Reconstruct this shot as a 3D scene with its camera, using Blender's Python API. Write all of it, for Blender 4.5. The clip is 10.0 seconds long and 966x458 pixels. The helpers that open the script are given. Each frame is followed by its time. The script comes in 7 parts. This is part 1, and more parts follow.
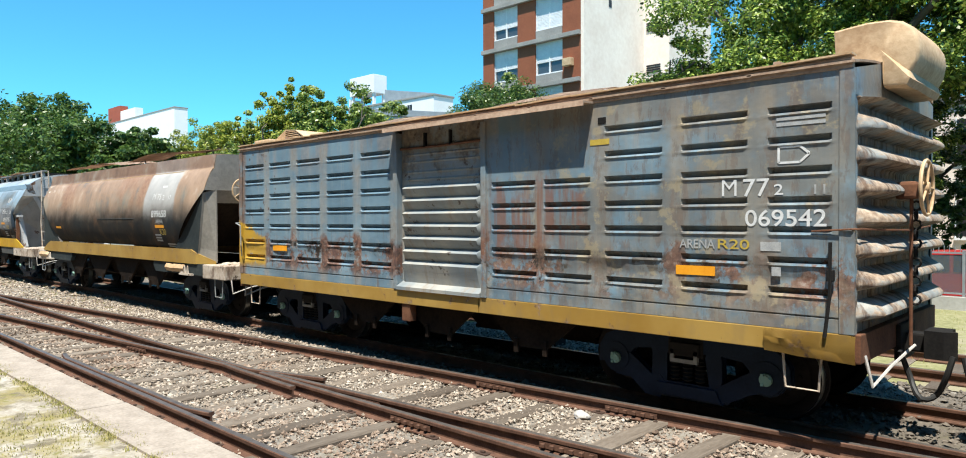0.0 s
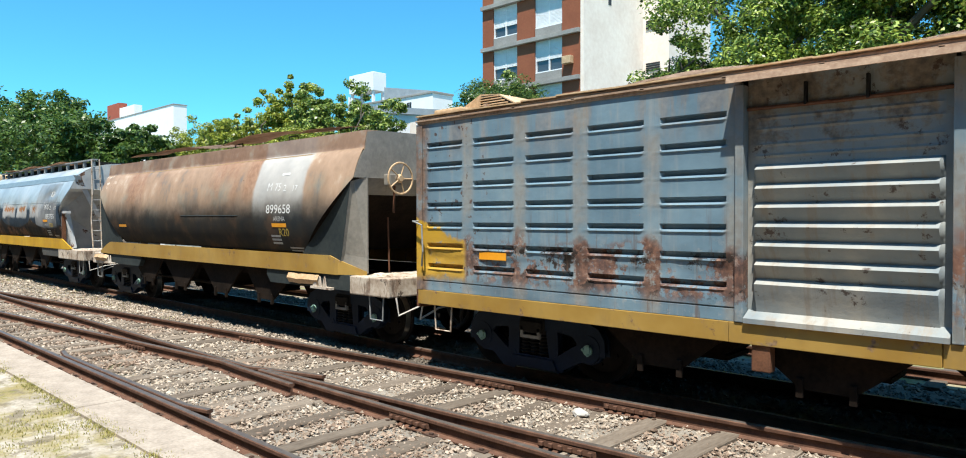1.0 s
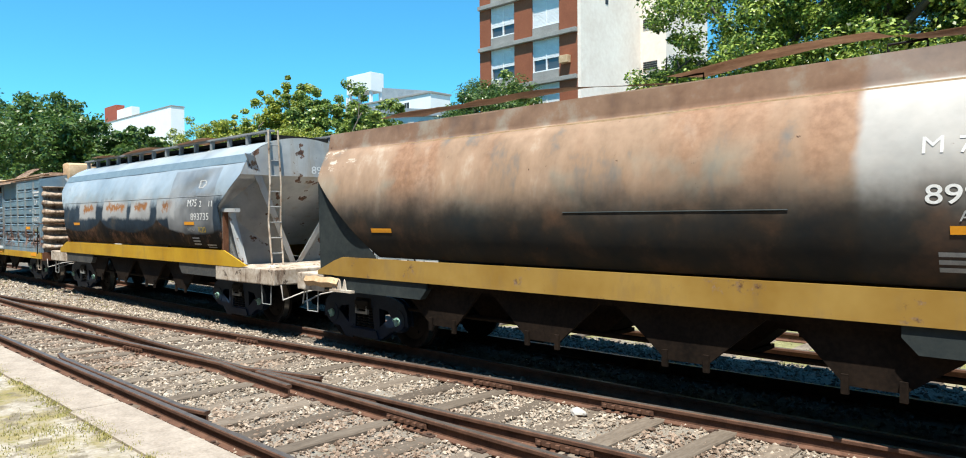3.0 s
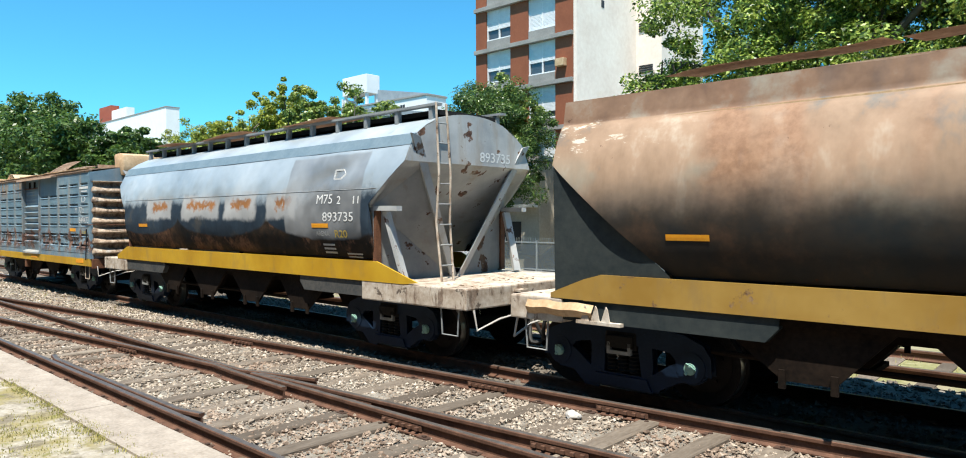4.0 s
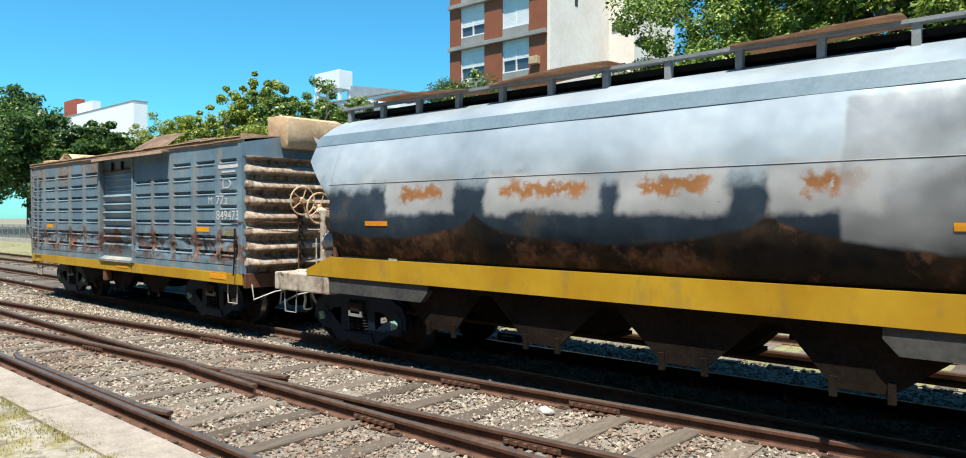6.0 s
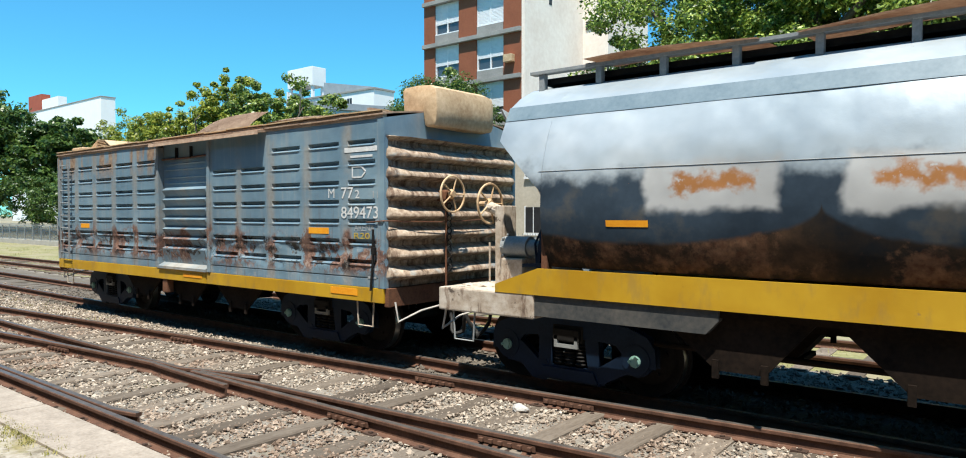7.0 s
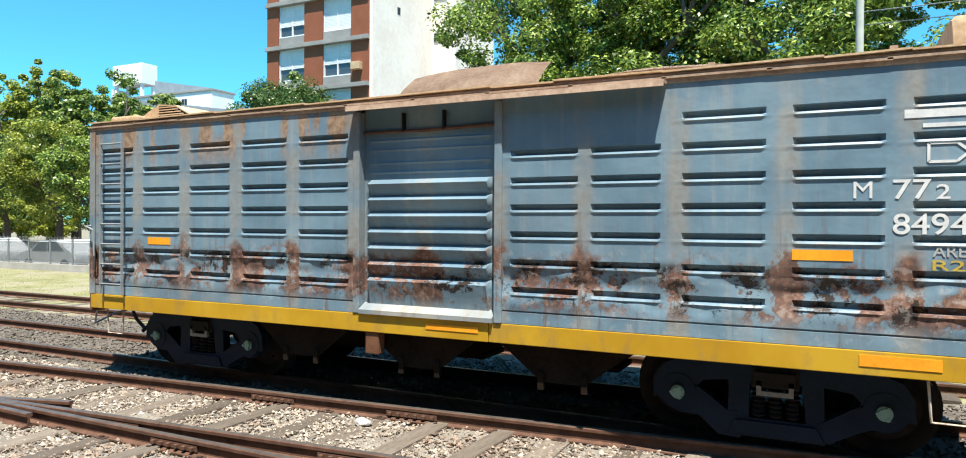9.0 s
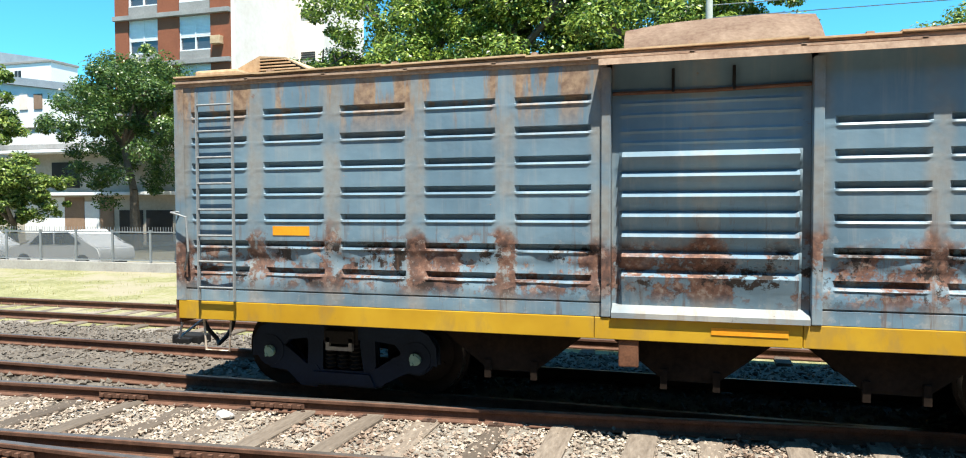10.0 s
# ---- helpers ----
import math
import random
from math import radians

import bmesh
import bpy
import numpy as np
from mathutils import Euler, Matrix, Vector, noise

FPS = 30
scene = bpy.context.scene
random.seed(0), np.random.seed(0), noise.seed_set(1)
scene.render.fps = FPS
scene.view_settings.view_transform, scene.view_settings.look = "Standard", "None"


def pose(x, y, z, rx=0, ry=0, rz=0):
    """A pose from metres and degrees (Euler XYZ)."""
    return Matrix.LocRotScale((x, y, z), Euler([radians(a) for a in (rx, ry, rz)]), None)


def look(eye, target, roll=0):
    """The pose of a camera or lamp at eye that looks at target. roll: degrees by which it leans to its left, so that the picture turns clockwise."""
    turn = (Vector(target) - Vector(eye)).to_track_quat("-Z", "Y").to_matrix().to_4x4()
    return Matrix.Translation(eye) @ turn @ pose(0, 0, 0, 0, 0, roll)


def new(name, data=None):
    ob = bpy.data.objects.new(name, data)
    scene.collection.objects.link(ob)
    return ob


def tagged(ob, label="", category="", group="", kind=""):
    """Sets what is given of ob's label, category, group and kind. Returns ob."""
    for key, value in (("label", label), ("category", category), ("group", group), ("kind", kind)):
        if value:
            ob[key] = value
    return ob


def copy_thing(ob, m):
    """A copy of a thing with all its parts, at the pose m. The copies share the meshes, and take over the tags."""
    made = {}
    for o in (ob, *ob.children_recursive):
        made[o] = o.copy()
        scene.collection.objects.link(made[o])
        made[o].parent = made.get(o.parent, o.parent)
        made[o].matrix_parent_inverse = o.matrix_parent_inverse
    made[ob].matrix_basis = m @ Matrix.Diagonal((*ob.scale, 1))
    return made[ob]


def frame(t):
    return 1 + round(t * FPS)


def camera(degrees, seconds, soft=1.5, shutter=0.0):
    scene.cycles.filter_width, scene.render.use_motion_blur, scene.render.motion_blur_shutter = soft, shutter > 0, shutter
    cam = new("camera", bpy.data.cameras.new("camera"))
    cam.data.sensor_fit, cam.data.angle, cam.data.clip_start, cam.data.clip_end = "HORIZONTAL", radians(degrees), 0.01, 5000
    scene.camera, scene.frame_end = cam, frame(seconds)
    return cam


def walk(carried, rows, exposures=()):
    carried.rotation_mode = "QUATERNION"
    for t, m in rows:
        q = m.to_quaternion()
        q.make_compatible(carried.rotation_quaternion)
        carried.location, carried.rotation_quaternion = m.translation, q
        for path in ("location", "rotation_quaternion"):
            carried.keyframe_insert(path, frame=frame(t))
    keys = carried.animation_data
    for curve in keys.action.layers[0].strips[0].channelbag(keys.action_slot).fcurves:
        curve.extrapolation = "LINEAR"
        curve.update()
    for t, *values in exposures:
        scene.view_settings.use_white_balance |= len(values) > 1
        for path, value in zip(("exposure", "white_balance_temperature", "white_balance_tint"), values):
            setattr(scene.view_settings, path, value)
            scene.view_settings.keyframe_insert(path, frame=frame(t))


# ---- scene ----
cam = camera(68.98, 10.0, soft=1.0)
# seconds, x, y, z, pitch, roll, yaw
CAMERA_ROWS = [
    (0, -0.014, -0.031, 1.954, -0.8, 0.21, 43.36),
    (0.5, -0.003, -0.029, 1.956, -0.8, 0.26, 43.3),
    (1, -0.014, -0.028, 1.954, -0.98, 0.12, 43.3),
    (1.5, -0.019, -0.033, 1.955, -0.95, -0.09, 43.14),
    (2, -0.025, -0.033, 1.953, -0.99, -0.05, 42.9),
    (2.5, -0.012, -0.007, 1.950, -0.98, 0.51, 43.27),
    (4, -0.001, -0.020, 1.955, -0.8, 0.23, 42.8),
    (4.5, 0.006, -0.032, 1.951, -0.46, 0.22, 42.62),
    (5, 0.006, -0.029, 1.944, -0.77, 0.11, 42.07),
    (5.5, 0.002, -0.023, 1.946, -0.9, 0.06, 41.35),
    (7, -0.012, -0.007, 1.942, -1.18, 0.02, 38.56),
    (7.5, -0.006, 0.011, 1.947, -1.03, 0.13, 36.98),
    (8, -0.007, 0.019, 1.942, -0.84, 0.1, 34.91),
    (8.5, -0.002, 0.051, 1.946, -0.88, 0.18, 30.94),
    (9, 0.013, 0.042, 1.949, -0.37, -0.31, 26.26),
    (9.5, 0.025, 0.058, 1.939, -0.82, -0.22, 22.35),
    (10, 0.063, 0.089, 1.952, -1.83, 0.15, 16.04),
]
walk(cam, [(t, pose(x, y, z, 90 + p, r, yw)) for t, x, y, z, p, r, yw in CAMERA_ROWS],
     exposures=[(0, 0.95), (4.5, 0.89), (6, 0.80), (7.5, 0.83), (8.5, 1.06), (9.2, 1.17), (10, 1.28)])
# seconds, metres the train has run
RUN = [(0, 0.000), (0.5, 2.455), (1, 4.920), (1.5, 7.383), (2, 9.836), (2.5, 12.274), (3, 14.686), (3.5, 17.056), (4, 19.370), (4.5, 21.623), (5, 23.814), (5.5, 25.948), (6, 28.032), (6.5, 30.077), (7, 32.092), (7.5, 34.088), (8, 36.073), (8.5, 38.052), (9, 40.027), (9.5, 42.008), (10, 44.010)]

# ---- world, sun, exposure ----
SUN_DIR = Vector((0.22, -0.33, 1.0)).normalized()
world = bpy.data.worlds.new("sky")
scene.world = world
world.use_nodes = True
wt = world.node_tree
sky = wt.nodes.new("ShaderNodeTexSky")
sky.sky_type = "NISHITA"
sky.sun_disc = False
sky.sun_elevation = math.asin(SUN_DIR.z)
sky.sun_rotation = math.atan2(SUN_DIR.x, SUN_DIR.y)
sky.altitude, sky.air_density, sky.dust_density, sky.ozone_density = 10, 1.0, 0.3, 2.0
tint = wt.nodes.new("ShaderNodeMix")
tint.data_type, tint.blend_type = "RGBA", "MULTIPLY"
tint.inputs[0].default_value = 1.0
tint.inputs[7].default_value = (0.37, 1.13, 1.34, 1)
wt.links.new(sky.outputs[0], tint.inputs[6])
wt.links.new(tint.outputs[2], wt.nodes["Background"].inputs[0])
wt.nodes["Background"].inputs[1].default_value = 0.085
sun_data = bpy.data.lights.new("sun", "SUN")
sun_data.energy, sun_data.angle, sun_data.color = 5.0, radians(0.53), (1.0, 0.95, 0.84)
sun = new("sun", sun_data)
sun.matrix_world = look(SUN_DIR * 60, (0, 0, 0))


# ---- materials ----
class Nodes:
    """Short names for the nodes of one material."""

    def __init__(self, name):
        self.mat = bpy.data.materials.new(name)
        self.mat.use_nodes = True
        self.t = self.mat.node_tree
        self.bsdf = self.t.nodes["Principled BSDF"]
        tc = self.t.nodes.new("ShaderNodeTexCoord")
        self.co = tc.outputs["Object"]
        self.sep = None

    def put(self, socket, value):
        if isinstance(value, bpy.types.NodeSocket):
            self.t.links.new(value, socket)
        elif isinstance(value, (tuple, list)):
            socket.default_value = (*value, 1) if len(value) == 3 and len(socket.default_value) == 4 else value
        else:
            socket.default_value = value

    def math(self, op, a, b=0.0, clamp=False):
        n = self.t.nodes.new("ShaderNodeMath")
        n.operation, n.use_clamp = op, clamp
        self.put(n.inputs[0], a)
        self.put(n.inputs[1], b)
        return n.outputs[0]

    def stretch(self, s):
        n = self.t.nodes.new("ShaderNodeVectorMath")
        n.operation = "MULTIPLY"
        self.put(n.inputs[0], self.co)
        n.inputs[1].default_value = s
        return n.outputs[0]

    def noise(self, scale, detail=4.0, rough=0.6, vec=None):
        n = self.t.nodes.new("ShaderNodeTexNoise")
        self.put(n.inputs["Vector"], vec or self.co)
        n.inputs["Scale"].default_value, n.inputs["Detail"].default_value, n.inputs["Roughness"].default_value = scale, detail, rough
        return n.outputs["Fac"]

    def voronoi(self, scale, out="Distance"):
        n = self.t.nodes.new("ShaderNodeTexVoronoi")
        self.put(n.inputs["Vector"], self.co)
        n.inputs["Scale"].default_value = scale
        return n.outputs[out]

    def step(self, v, a, b):
        n = self.t.nodes.new("ShaderNodeMapRange")
        self.put(n.inputs[0], v)
        n.inputs[1].default_value, n.inputs[2].default_value = a, b
        n.interpolation_type = "SMOOTHSTEP"
        return n.outputs[0]

    def ramp(self, v, stops):
        n = self.t.nodes.new("ShaderNodeValToRGB")
        self.put(n.inputs[0], v)
        el = n.color_ramp.elements
        while len(el) < len(stops):
            el.new(0.5)
        for e, (p, c) in zip(el, stops):
            e.position, e.color = p, (*c, 1)
        return n.outputs[0]

    def mix(self, f, a, b):
        n = self.t.nodes.new("ShaderNodeMix")
        n.data_type = "RGBA"
        self.put(n.inputs[0], f)
        self.put(n.inputs[6], a)
        self.put(n.inputs[7], b)
        return n.outputs[2]

    def axis(self, k):
        if self.sep is None:
            n = self.t.nodes.new("ShaderNodeSeparateXYZ")
            self.t.links.new(self.co, n.inputs[0])
            self.sep = n
        return self.sep.outputs[k]

    def island(self):
        return self.t.nodes.new("ShaderNodeNewGeometry").outputs["Random Per Island"]

    def each(self):
        return self.t.nodes.new("ShaderNodeObjectInfo").outputs["Random"]

    def rect(self, x0, x1, z0, z1, soft=0.05, wobble=0.06, scale=6.0):
        """1 inside a patch of paint or wear with uneven edges."""
        w = self.math("MULTIPLY", self.math("SUBTRACT", self.noise(scale, 3), 0.5), wobble * 4)
        x = self.math("ADD", self.axis(0), w)
        z = self.math("ADD", self.axis(2), w)
        a = self.math("MULTIPLY", self.step(x, x0 - soft, x0 + soft), self.step(x, x1 + soft, x1 - soft))
        b = self.math("MULTIPLY", self.step(z, z0 - soft, z0 + soft), self.step(z, z1 + soft, z1 - soft))
        return self.math("MULTIPLY", a, b)

    def done(self, color, rough=0.6, metal=0.0, bump=None, strength=0.3, dist=0.01, spec=0.4):
        self.put(self.bsdf.inputs["Base Color"], color)
        self.put(self.bsdf.inputs["Roughness"], rough)
        self.put(self.bsdf.inputs["Metallic"], metal)
        self.put(self.bsdf.inputs["Specular IOR Level"], spec)
        if bump is not None:
            n = self.t.nodes.new("ShaderNodeBump")
            n.inputs["Strength"].default_value, n.inputs["Distance"].default_value = strength, dist
            self.put(n.inputs["Height"], bump)
            self.t.links.new(n.outputs[0], self.bsdf.inputs["Normal"])
        return self.mat


def simple(name, c1, c2, scale=5.0, rough=0.7, metal=0.0, strength=0.25, dist=0.01, spec=0.4, vary=0.0):
    n = Nodes(name)
    f = n.math("ADD", n.math("MULTIPLY", n.noise(scale, 6), 0.6), n.math("MULTIPLY", n.noise(scale * 9, 3), 0.4))
    col = n.ramp(f, [(0.32, c1), (0.68, c2)])
    if vary:
        col = n.mix(n.math("MULTIPLY", n.each(), vary), col, tuple(0.45 * v for v in c1))
    return n.done(col, rough, metal, f, strength, dist, spec)


RUST1, RUST2 = (0.070, 0.028, 0.016), (0.20, 0.088, 0.045)
DUST = (0.34, 0.24, 0.18)


def streaks(n, sx=7.0, sz=0.45):
    return n.noise(1.0, 5, 0.65, n.stretch((sx, 3.0, sz)))


def box_paint(name, brown):
    """Sun-bleached blue-grey wagon paint, rusted low down; brown adds older stains."""
    n = Nodes(name)
    big, fine, st = n.noise(0.9, 5), n.noise(14, 5), streaks(n)
    col = n.ramp(big, [(0.3, (0.098, 0.168, 0.225)), (0.55, (0.162, 0.255, 0.322)), (0.75, (0.245, 0.335, 0.38))])
    col = n.mix(n.math("MULTIPLY", n.step(st, 0.5, 0.72), 0.45), col, (0.33, 0.33, 0.315))
    rust = n.ramp(n.math("ADD", n.math("MULTIPLY", fine, 0.6), n.math("MULTIPLY", n.noise(4.5, 5, 0.7), 0.4)),
                  [(0.34, (0.034, 0.016, 0.011)), (0.47, (0.105, 0.043, 0.026)), (0.56, (0.20, 0.092, 0.055)), (0.66, (0.36, 0.28, 0.23))])
    # the seams between the pressed columns have weathered most
    px = n.math("FRACT", n.math("ADD", n.math("DIVIDE", n.axis(0), 0.865), 11.327))
    seam = n.math("MULTIPLY", n.step(n.math("ABSOLUTE", n.math("SUBTRACT", px, 0.5)), 0.17, 0.05), n.step(n.noise(2.0, 4), 0.30, 0.6))
    col = n.mix(n.math("MULTIPLY", seam, 0.6), col, n.ramp(fine, [(0.4, (0.32, 0.295, 0.25)), (0.65, (0.28, 0.215, 0.155))]))
    zz = n.math("ADD", n.axis(2), n.math("ADD", n.math("MULTIPLY", n.math("SUBTRACT", n.noise(1.6, 4), 0.5), 0.8), n.math("MULTIPLY", seam, -0.14)))
    low = n.math("MULTIPLY", n.step(zz, 1.70, 1.52), n.step(n.axis(2), 1.04, 1.24))
    m = n.math("MULTIPLY", n.step(n.math("ADD", n.math("MULTIPLY", seam, 0.10), n.math("ADD", n.math("MULTIPLY", n.noise(2.6, 6, 0.7), 0.75), n.math("MULTIPLY", fine, 0.25))), 0.475, 0.535), low)
    col = n.mix(n.math("MULTIPLY", m, 0.93), col, rust)
    topr = n.math("MULTIPLY", n.step(n.axis(2), 2.45, 3.05), n.step(n.noise(1.0, 5, 0.65, n.stretch((4.5, 3.0, 0.6))), 0.47, 0.58))
    topr = n.math("MULTIPLY", topr, n.step(n.axis(0), -5.6, -6.1) if not brown else 0.35)
    col = n.mix(n.math("MULTIPLY", topr, 0.85), col, n.ramp(fine, [(0.35, (0.20, 0.10, 0.045)), (0.65, (0.42, 0.27, 0.15))]))
    holes = n.math("MULTIPLY", n.step(n.noise(3.4, 6, 0.72), 0.55, 0.60), n.math("MULTIPLY", n.step(n.axis(2), 1.66, 1.55), n.step(n.axis(2), 1.10, 1.25)))
    col = n.mix(holes, col, (0.022, 0.014, 0.011))
    flake = n.math("MULTIPLY", n.step(n.noise(8.5, 5, 0.7), 0.56, 0.62), n.step(n.axis(2), 1.85, 1.6))
    col = n.mix(n.math("MULTIPLY", flake, 0.28), col, (0.42, 0.39, 0.36))
    drips = n.math("MULTIPLY", n.step(n.noise(1.0, 5, 0.7, n.stretch((11.0, 3.0, 0.7))), 0.56, 0.66), n.step(n.axis(2), 2.3, 1.5))
    col = n.mix(n.math("MULTIPLY", drips, 0.6), col, (0.13, 0.07, 0.045))
    spots = n.math("MULTIPLY", n.step(n.noise(7, 4, 0.6), 0.68, 0.74), 0.75)
    col = n.mix(spots, col, rust)
    if brown:
        b = n.math("MULTIPLY", n.step(n.noise(1.6, 5, 0.65), 0.34, 0.56), n.step(n.axis(0), -4.6, -2.4))
        col = n.mix(n.math("MULTIPLY", b, 0.74), col, n.ramp(n.math("ADD", n.math("MULTIPLY", n.noise(1.3, 5), 0.7), n.math("MULTIPLY", st, 0.3)), [(0.36, (0.125, 0.115, 0.10)), (0.5, (0.20, 0.18, 0.15)), (0.64, (0.29, 0.235, 0.165))]))
        pl = n.math("MULTIPLY", n.step(n.noise(2.2, 6, 0.72, n.stretch((2.6, 1.0, 0.7))), 0.53, 0.57), n.step(n.axis(0), -6.2, -4.0))
        col = n.mix(n.math("MULTIPLY", pl, 0.38), col, n.ramp(fine, [(0.35, (0.085, 0.050, 0.033)), (0.65, (0.20, 0.125, 0.085))]))
        ty = n.math("MULTIPLY", n.step(n.noise(3.1, 5, 0.7), 0.56, 0.64), n.step(n.axis(0), -5.0, -2.5))
        col = n.mix(n.math("MULTIPLY", ty, 0.6), col, (0.36, 0.30, 0.19))
        slant = n.math("ADD", n.axis(2), n.math("ADD", n.math("MULTIPLY", n.axis(0), 0.38), n.math("MULTIPLY", n.math("SUBTRACT", n.noise(2.2, 5, 0.65), 0.5), 0.45)))
        yl = n.math("MULTIPLY", n.math("MULTIPLY", n.step(slant, -1.93, -1.98), n.step(n.axis(0), -9.38, -9.46)), n.step(n.noise(9, 5, 0.7), 0.33, 0.42))
        yl = n.math("MULTIPLY", yl, n.step(n.math("ADD", n.axis(2), n.math("MULTIPLY", n.noise(3, 4), 0.2)), 1.18, 1.32))
        pock = n.math("MULTIPLY", n.step(n.noise(10.5, 3, 0.5), 0.635, 0.665), n.step(n.axis(0), -8.7, -9.3))
        col = n.mix(n.math("MULTIPLY", pock, 0.85), col, n.ramp(fine, [(0.35, (0.035, 0.020, 0.016)), (0.65, (0.13, 0.065, 0.045))]))
        corner = n.math("MULTIPLY", n.step(n.axis(0), -10.05, -10.2), n.step(n.noise(3.5, 5, 0.65), 0.40, 0.52))
        col = n.mix(n.math("MULTIPLY", corner, 0.8), col, n.ramp(fine, [(0.35, (0.09, 0.045, 0.028)), (0.65, (0.27, 0.16, 0.105))]))
        col = n.mix(yl, col, (0.50, 0.29, 0.025))
        rd = n.math("MULTIPLY", n.rect(-4.15, -2.75, 1.55, 2.35, 0.1, 0.25, 3), n.step(st, 0.42, 0.55))
        col = n.mix(n.math("MULTIPLY", rd, 0.75), col, (0.20, 0.085, 0.05))
    grime = n.math("MULTIPLY", n.step(n.noise(0.55, 3), 0.45, 0.7), 0.25)
    col = n.mix(grime, col, (0.13, 0.125, 0.12))
    h = n.math("ADD", n.math("MULTIPLY", n.noise(3.0, 3), 0.8), n.math("MULTIPLY", fine, 0.2))
    return n.done(col, n.math("ADD", 0.45, n.math("MULTIPLY", m, 0.4)), 0.0, h, 0.35, 0.03, 0.45)


MAT = {}
MAT["box_blue"] = box_paint("weathered blue-grey wagon paint", False)

def door_pale():
    n = Nodes("bleached stained door paint")
    fine, st = n.noise(14, 5), streaks(n, 9, 0.8)
    col = n.ramp(n.noise(1.3, 5), [(0.32, (0.165, 0.20, 0.225)), (0.52, (0.255, 0.275, 0.275)), (0.68, (0.37, 0.35, 0.31))])
    col = n.mix(n.math("MULTIPLY", n.step(st, 0.5, 0.66), 0.55), col, (0.25, 0.20, 0.15))
    up = n.math("MULTIPLY", n.step(n.axis(2), 2.35, 2.7), n.step(n.noise(2.6, 5, 0.7), 0.42, 0.56))
    col = n.mix(n.math("MULTIPLY", up, 0.8), col, n.ramp(fine, [(0.35, (0.07, 0.045, 0.032)), (0.65, (0.25, 0.18, 0.115))]))
    col = n.mix(n.math("MULTIPLY", n.step(n.noise(4.2, 6, 0.7), 0.60, 0.65), 0.85), col, (0.06, 0.032, 0.022))
    return n.done(col, 0.6, 0, fine, 0.3, 0.01)


MAT["door_pale"] = door_pale()
MAT["box_brown"] = box_paint("stained grey wagon paint", True)


def yellow_band(name, c1, c2, wear):
    n = Nodes(name)
    f, st = n.noise(3.5, 6, 0.7), streaks(n, 5, 2)
    col = n.ramp(n.noise(1.2, 4), [(0.35, c1), (0.65, c2)])
    col = n.mix(n.step(f, wear, wear + 0.1), col, n.ramp(n.noise(20), [(0.35, RUST1), (0.7, DUST)]))
    col = n.mix(n.math("MULTIPLY", n.step(st, 0.5, 0.7), 0.35), col, (0.22, 0.15, 0.07))
    return n.done(col, 0.55, 0, f, 0.3, 0.006)


MAT["yellow"] = yellow_band("yellow sill paint", (0.41, 0.22, 0.007), (0.52, 0.31, 0.017), 0.63)
MAT["yellow_pale"] = yellow_band("dusty yellow sill paint", (0.29, 0.165, 0.03), (0.38, 0.24, 0.06), 0.57)
MAT["orange"] = simple("orange marking paint", (0.75, 0.27, 0.01), (0.85, 0.38, 0.02), 4, 0.5)
MAT["white_mark"] = simple("white stencil paint", (0.50, 0.51, 0.51), (0.76, 0.76, 0.75), 12, 0.6)
MAT["faint_mark"] = simple("worn stencil paint", (0.26, 0.27, 0.275), (0.46, 0.465, 0.46), 14, 0.6)
MAT["ochre_mark"] = simple("ochre brushed paint", (0.40, 0.28, 0.04), (0.52, 0.38, 0.07), 14, 0.6)
MAT["roof"] = simple("rusty dusty roof metal", (0.20, 0.115, 0.075), (0.48, 0.35, 0.25), 2.5, 0.8, 0, 0.4, 0.02)
MAT["rust"] = simple("rusted steel", RUST1, RUST2, 5, 0.85, 0.1, 0.4, 0.01)
MAT["hood"] = simple("tan rusted sheet metal", (0.36, 0.215, 0.105), (0.66, 0.49, 0.31), 2.2, 0.7, 0, 0.3, 0.02)
MAT["grey_steel"] = simple("grey painted steel", (0.16, 0.175, 0.185), (0.32, 0.33, 0.325), 4, 0.55, 0, 0.2)


def stained_pale():
    n = Nodes("dusty pale steel with rust stains")
    fine = n.noise(13, 5)
    col = n.ramp(n.math("ADD", n.math("MULTIPLY", n.noise(2.0, 6, 0.7), 0.65), n.math("MULTIPLY", fine, 0.35)), [(0.34, (0.26, 0.19, 0.135)), (0.5, (0.46, 0.385, 0.31)), (0.66, (0.62, 0.57, 0.50))])
    run = n.step(n.noise(1.0, 6, 0.7, n.stretch((7.0, 5.0, 1.6))), 0.52, 0.62)
    col = n.mix(n.math("MULTIPLY", run, 0.75), col, n.ramp(fine, [(0.35, (0.075, 0.040, 0.025)), (0.65, (0.22, 0.135, 0.085))]))
    scab = n.step(n.noise(5.5, 5, 0.7), 0.60, 0.65)
    col = n.mix(n.math("MULTIPLY", scab, 0.85), col, (0.045, 0.028, 0.02))
    return n.done(col, 0.8, 0, fine, 0.4, 0.012)


MAT["pale_steel"] = stained_pale()


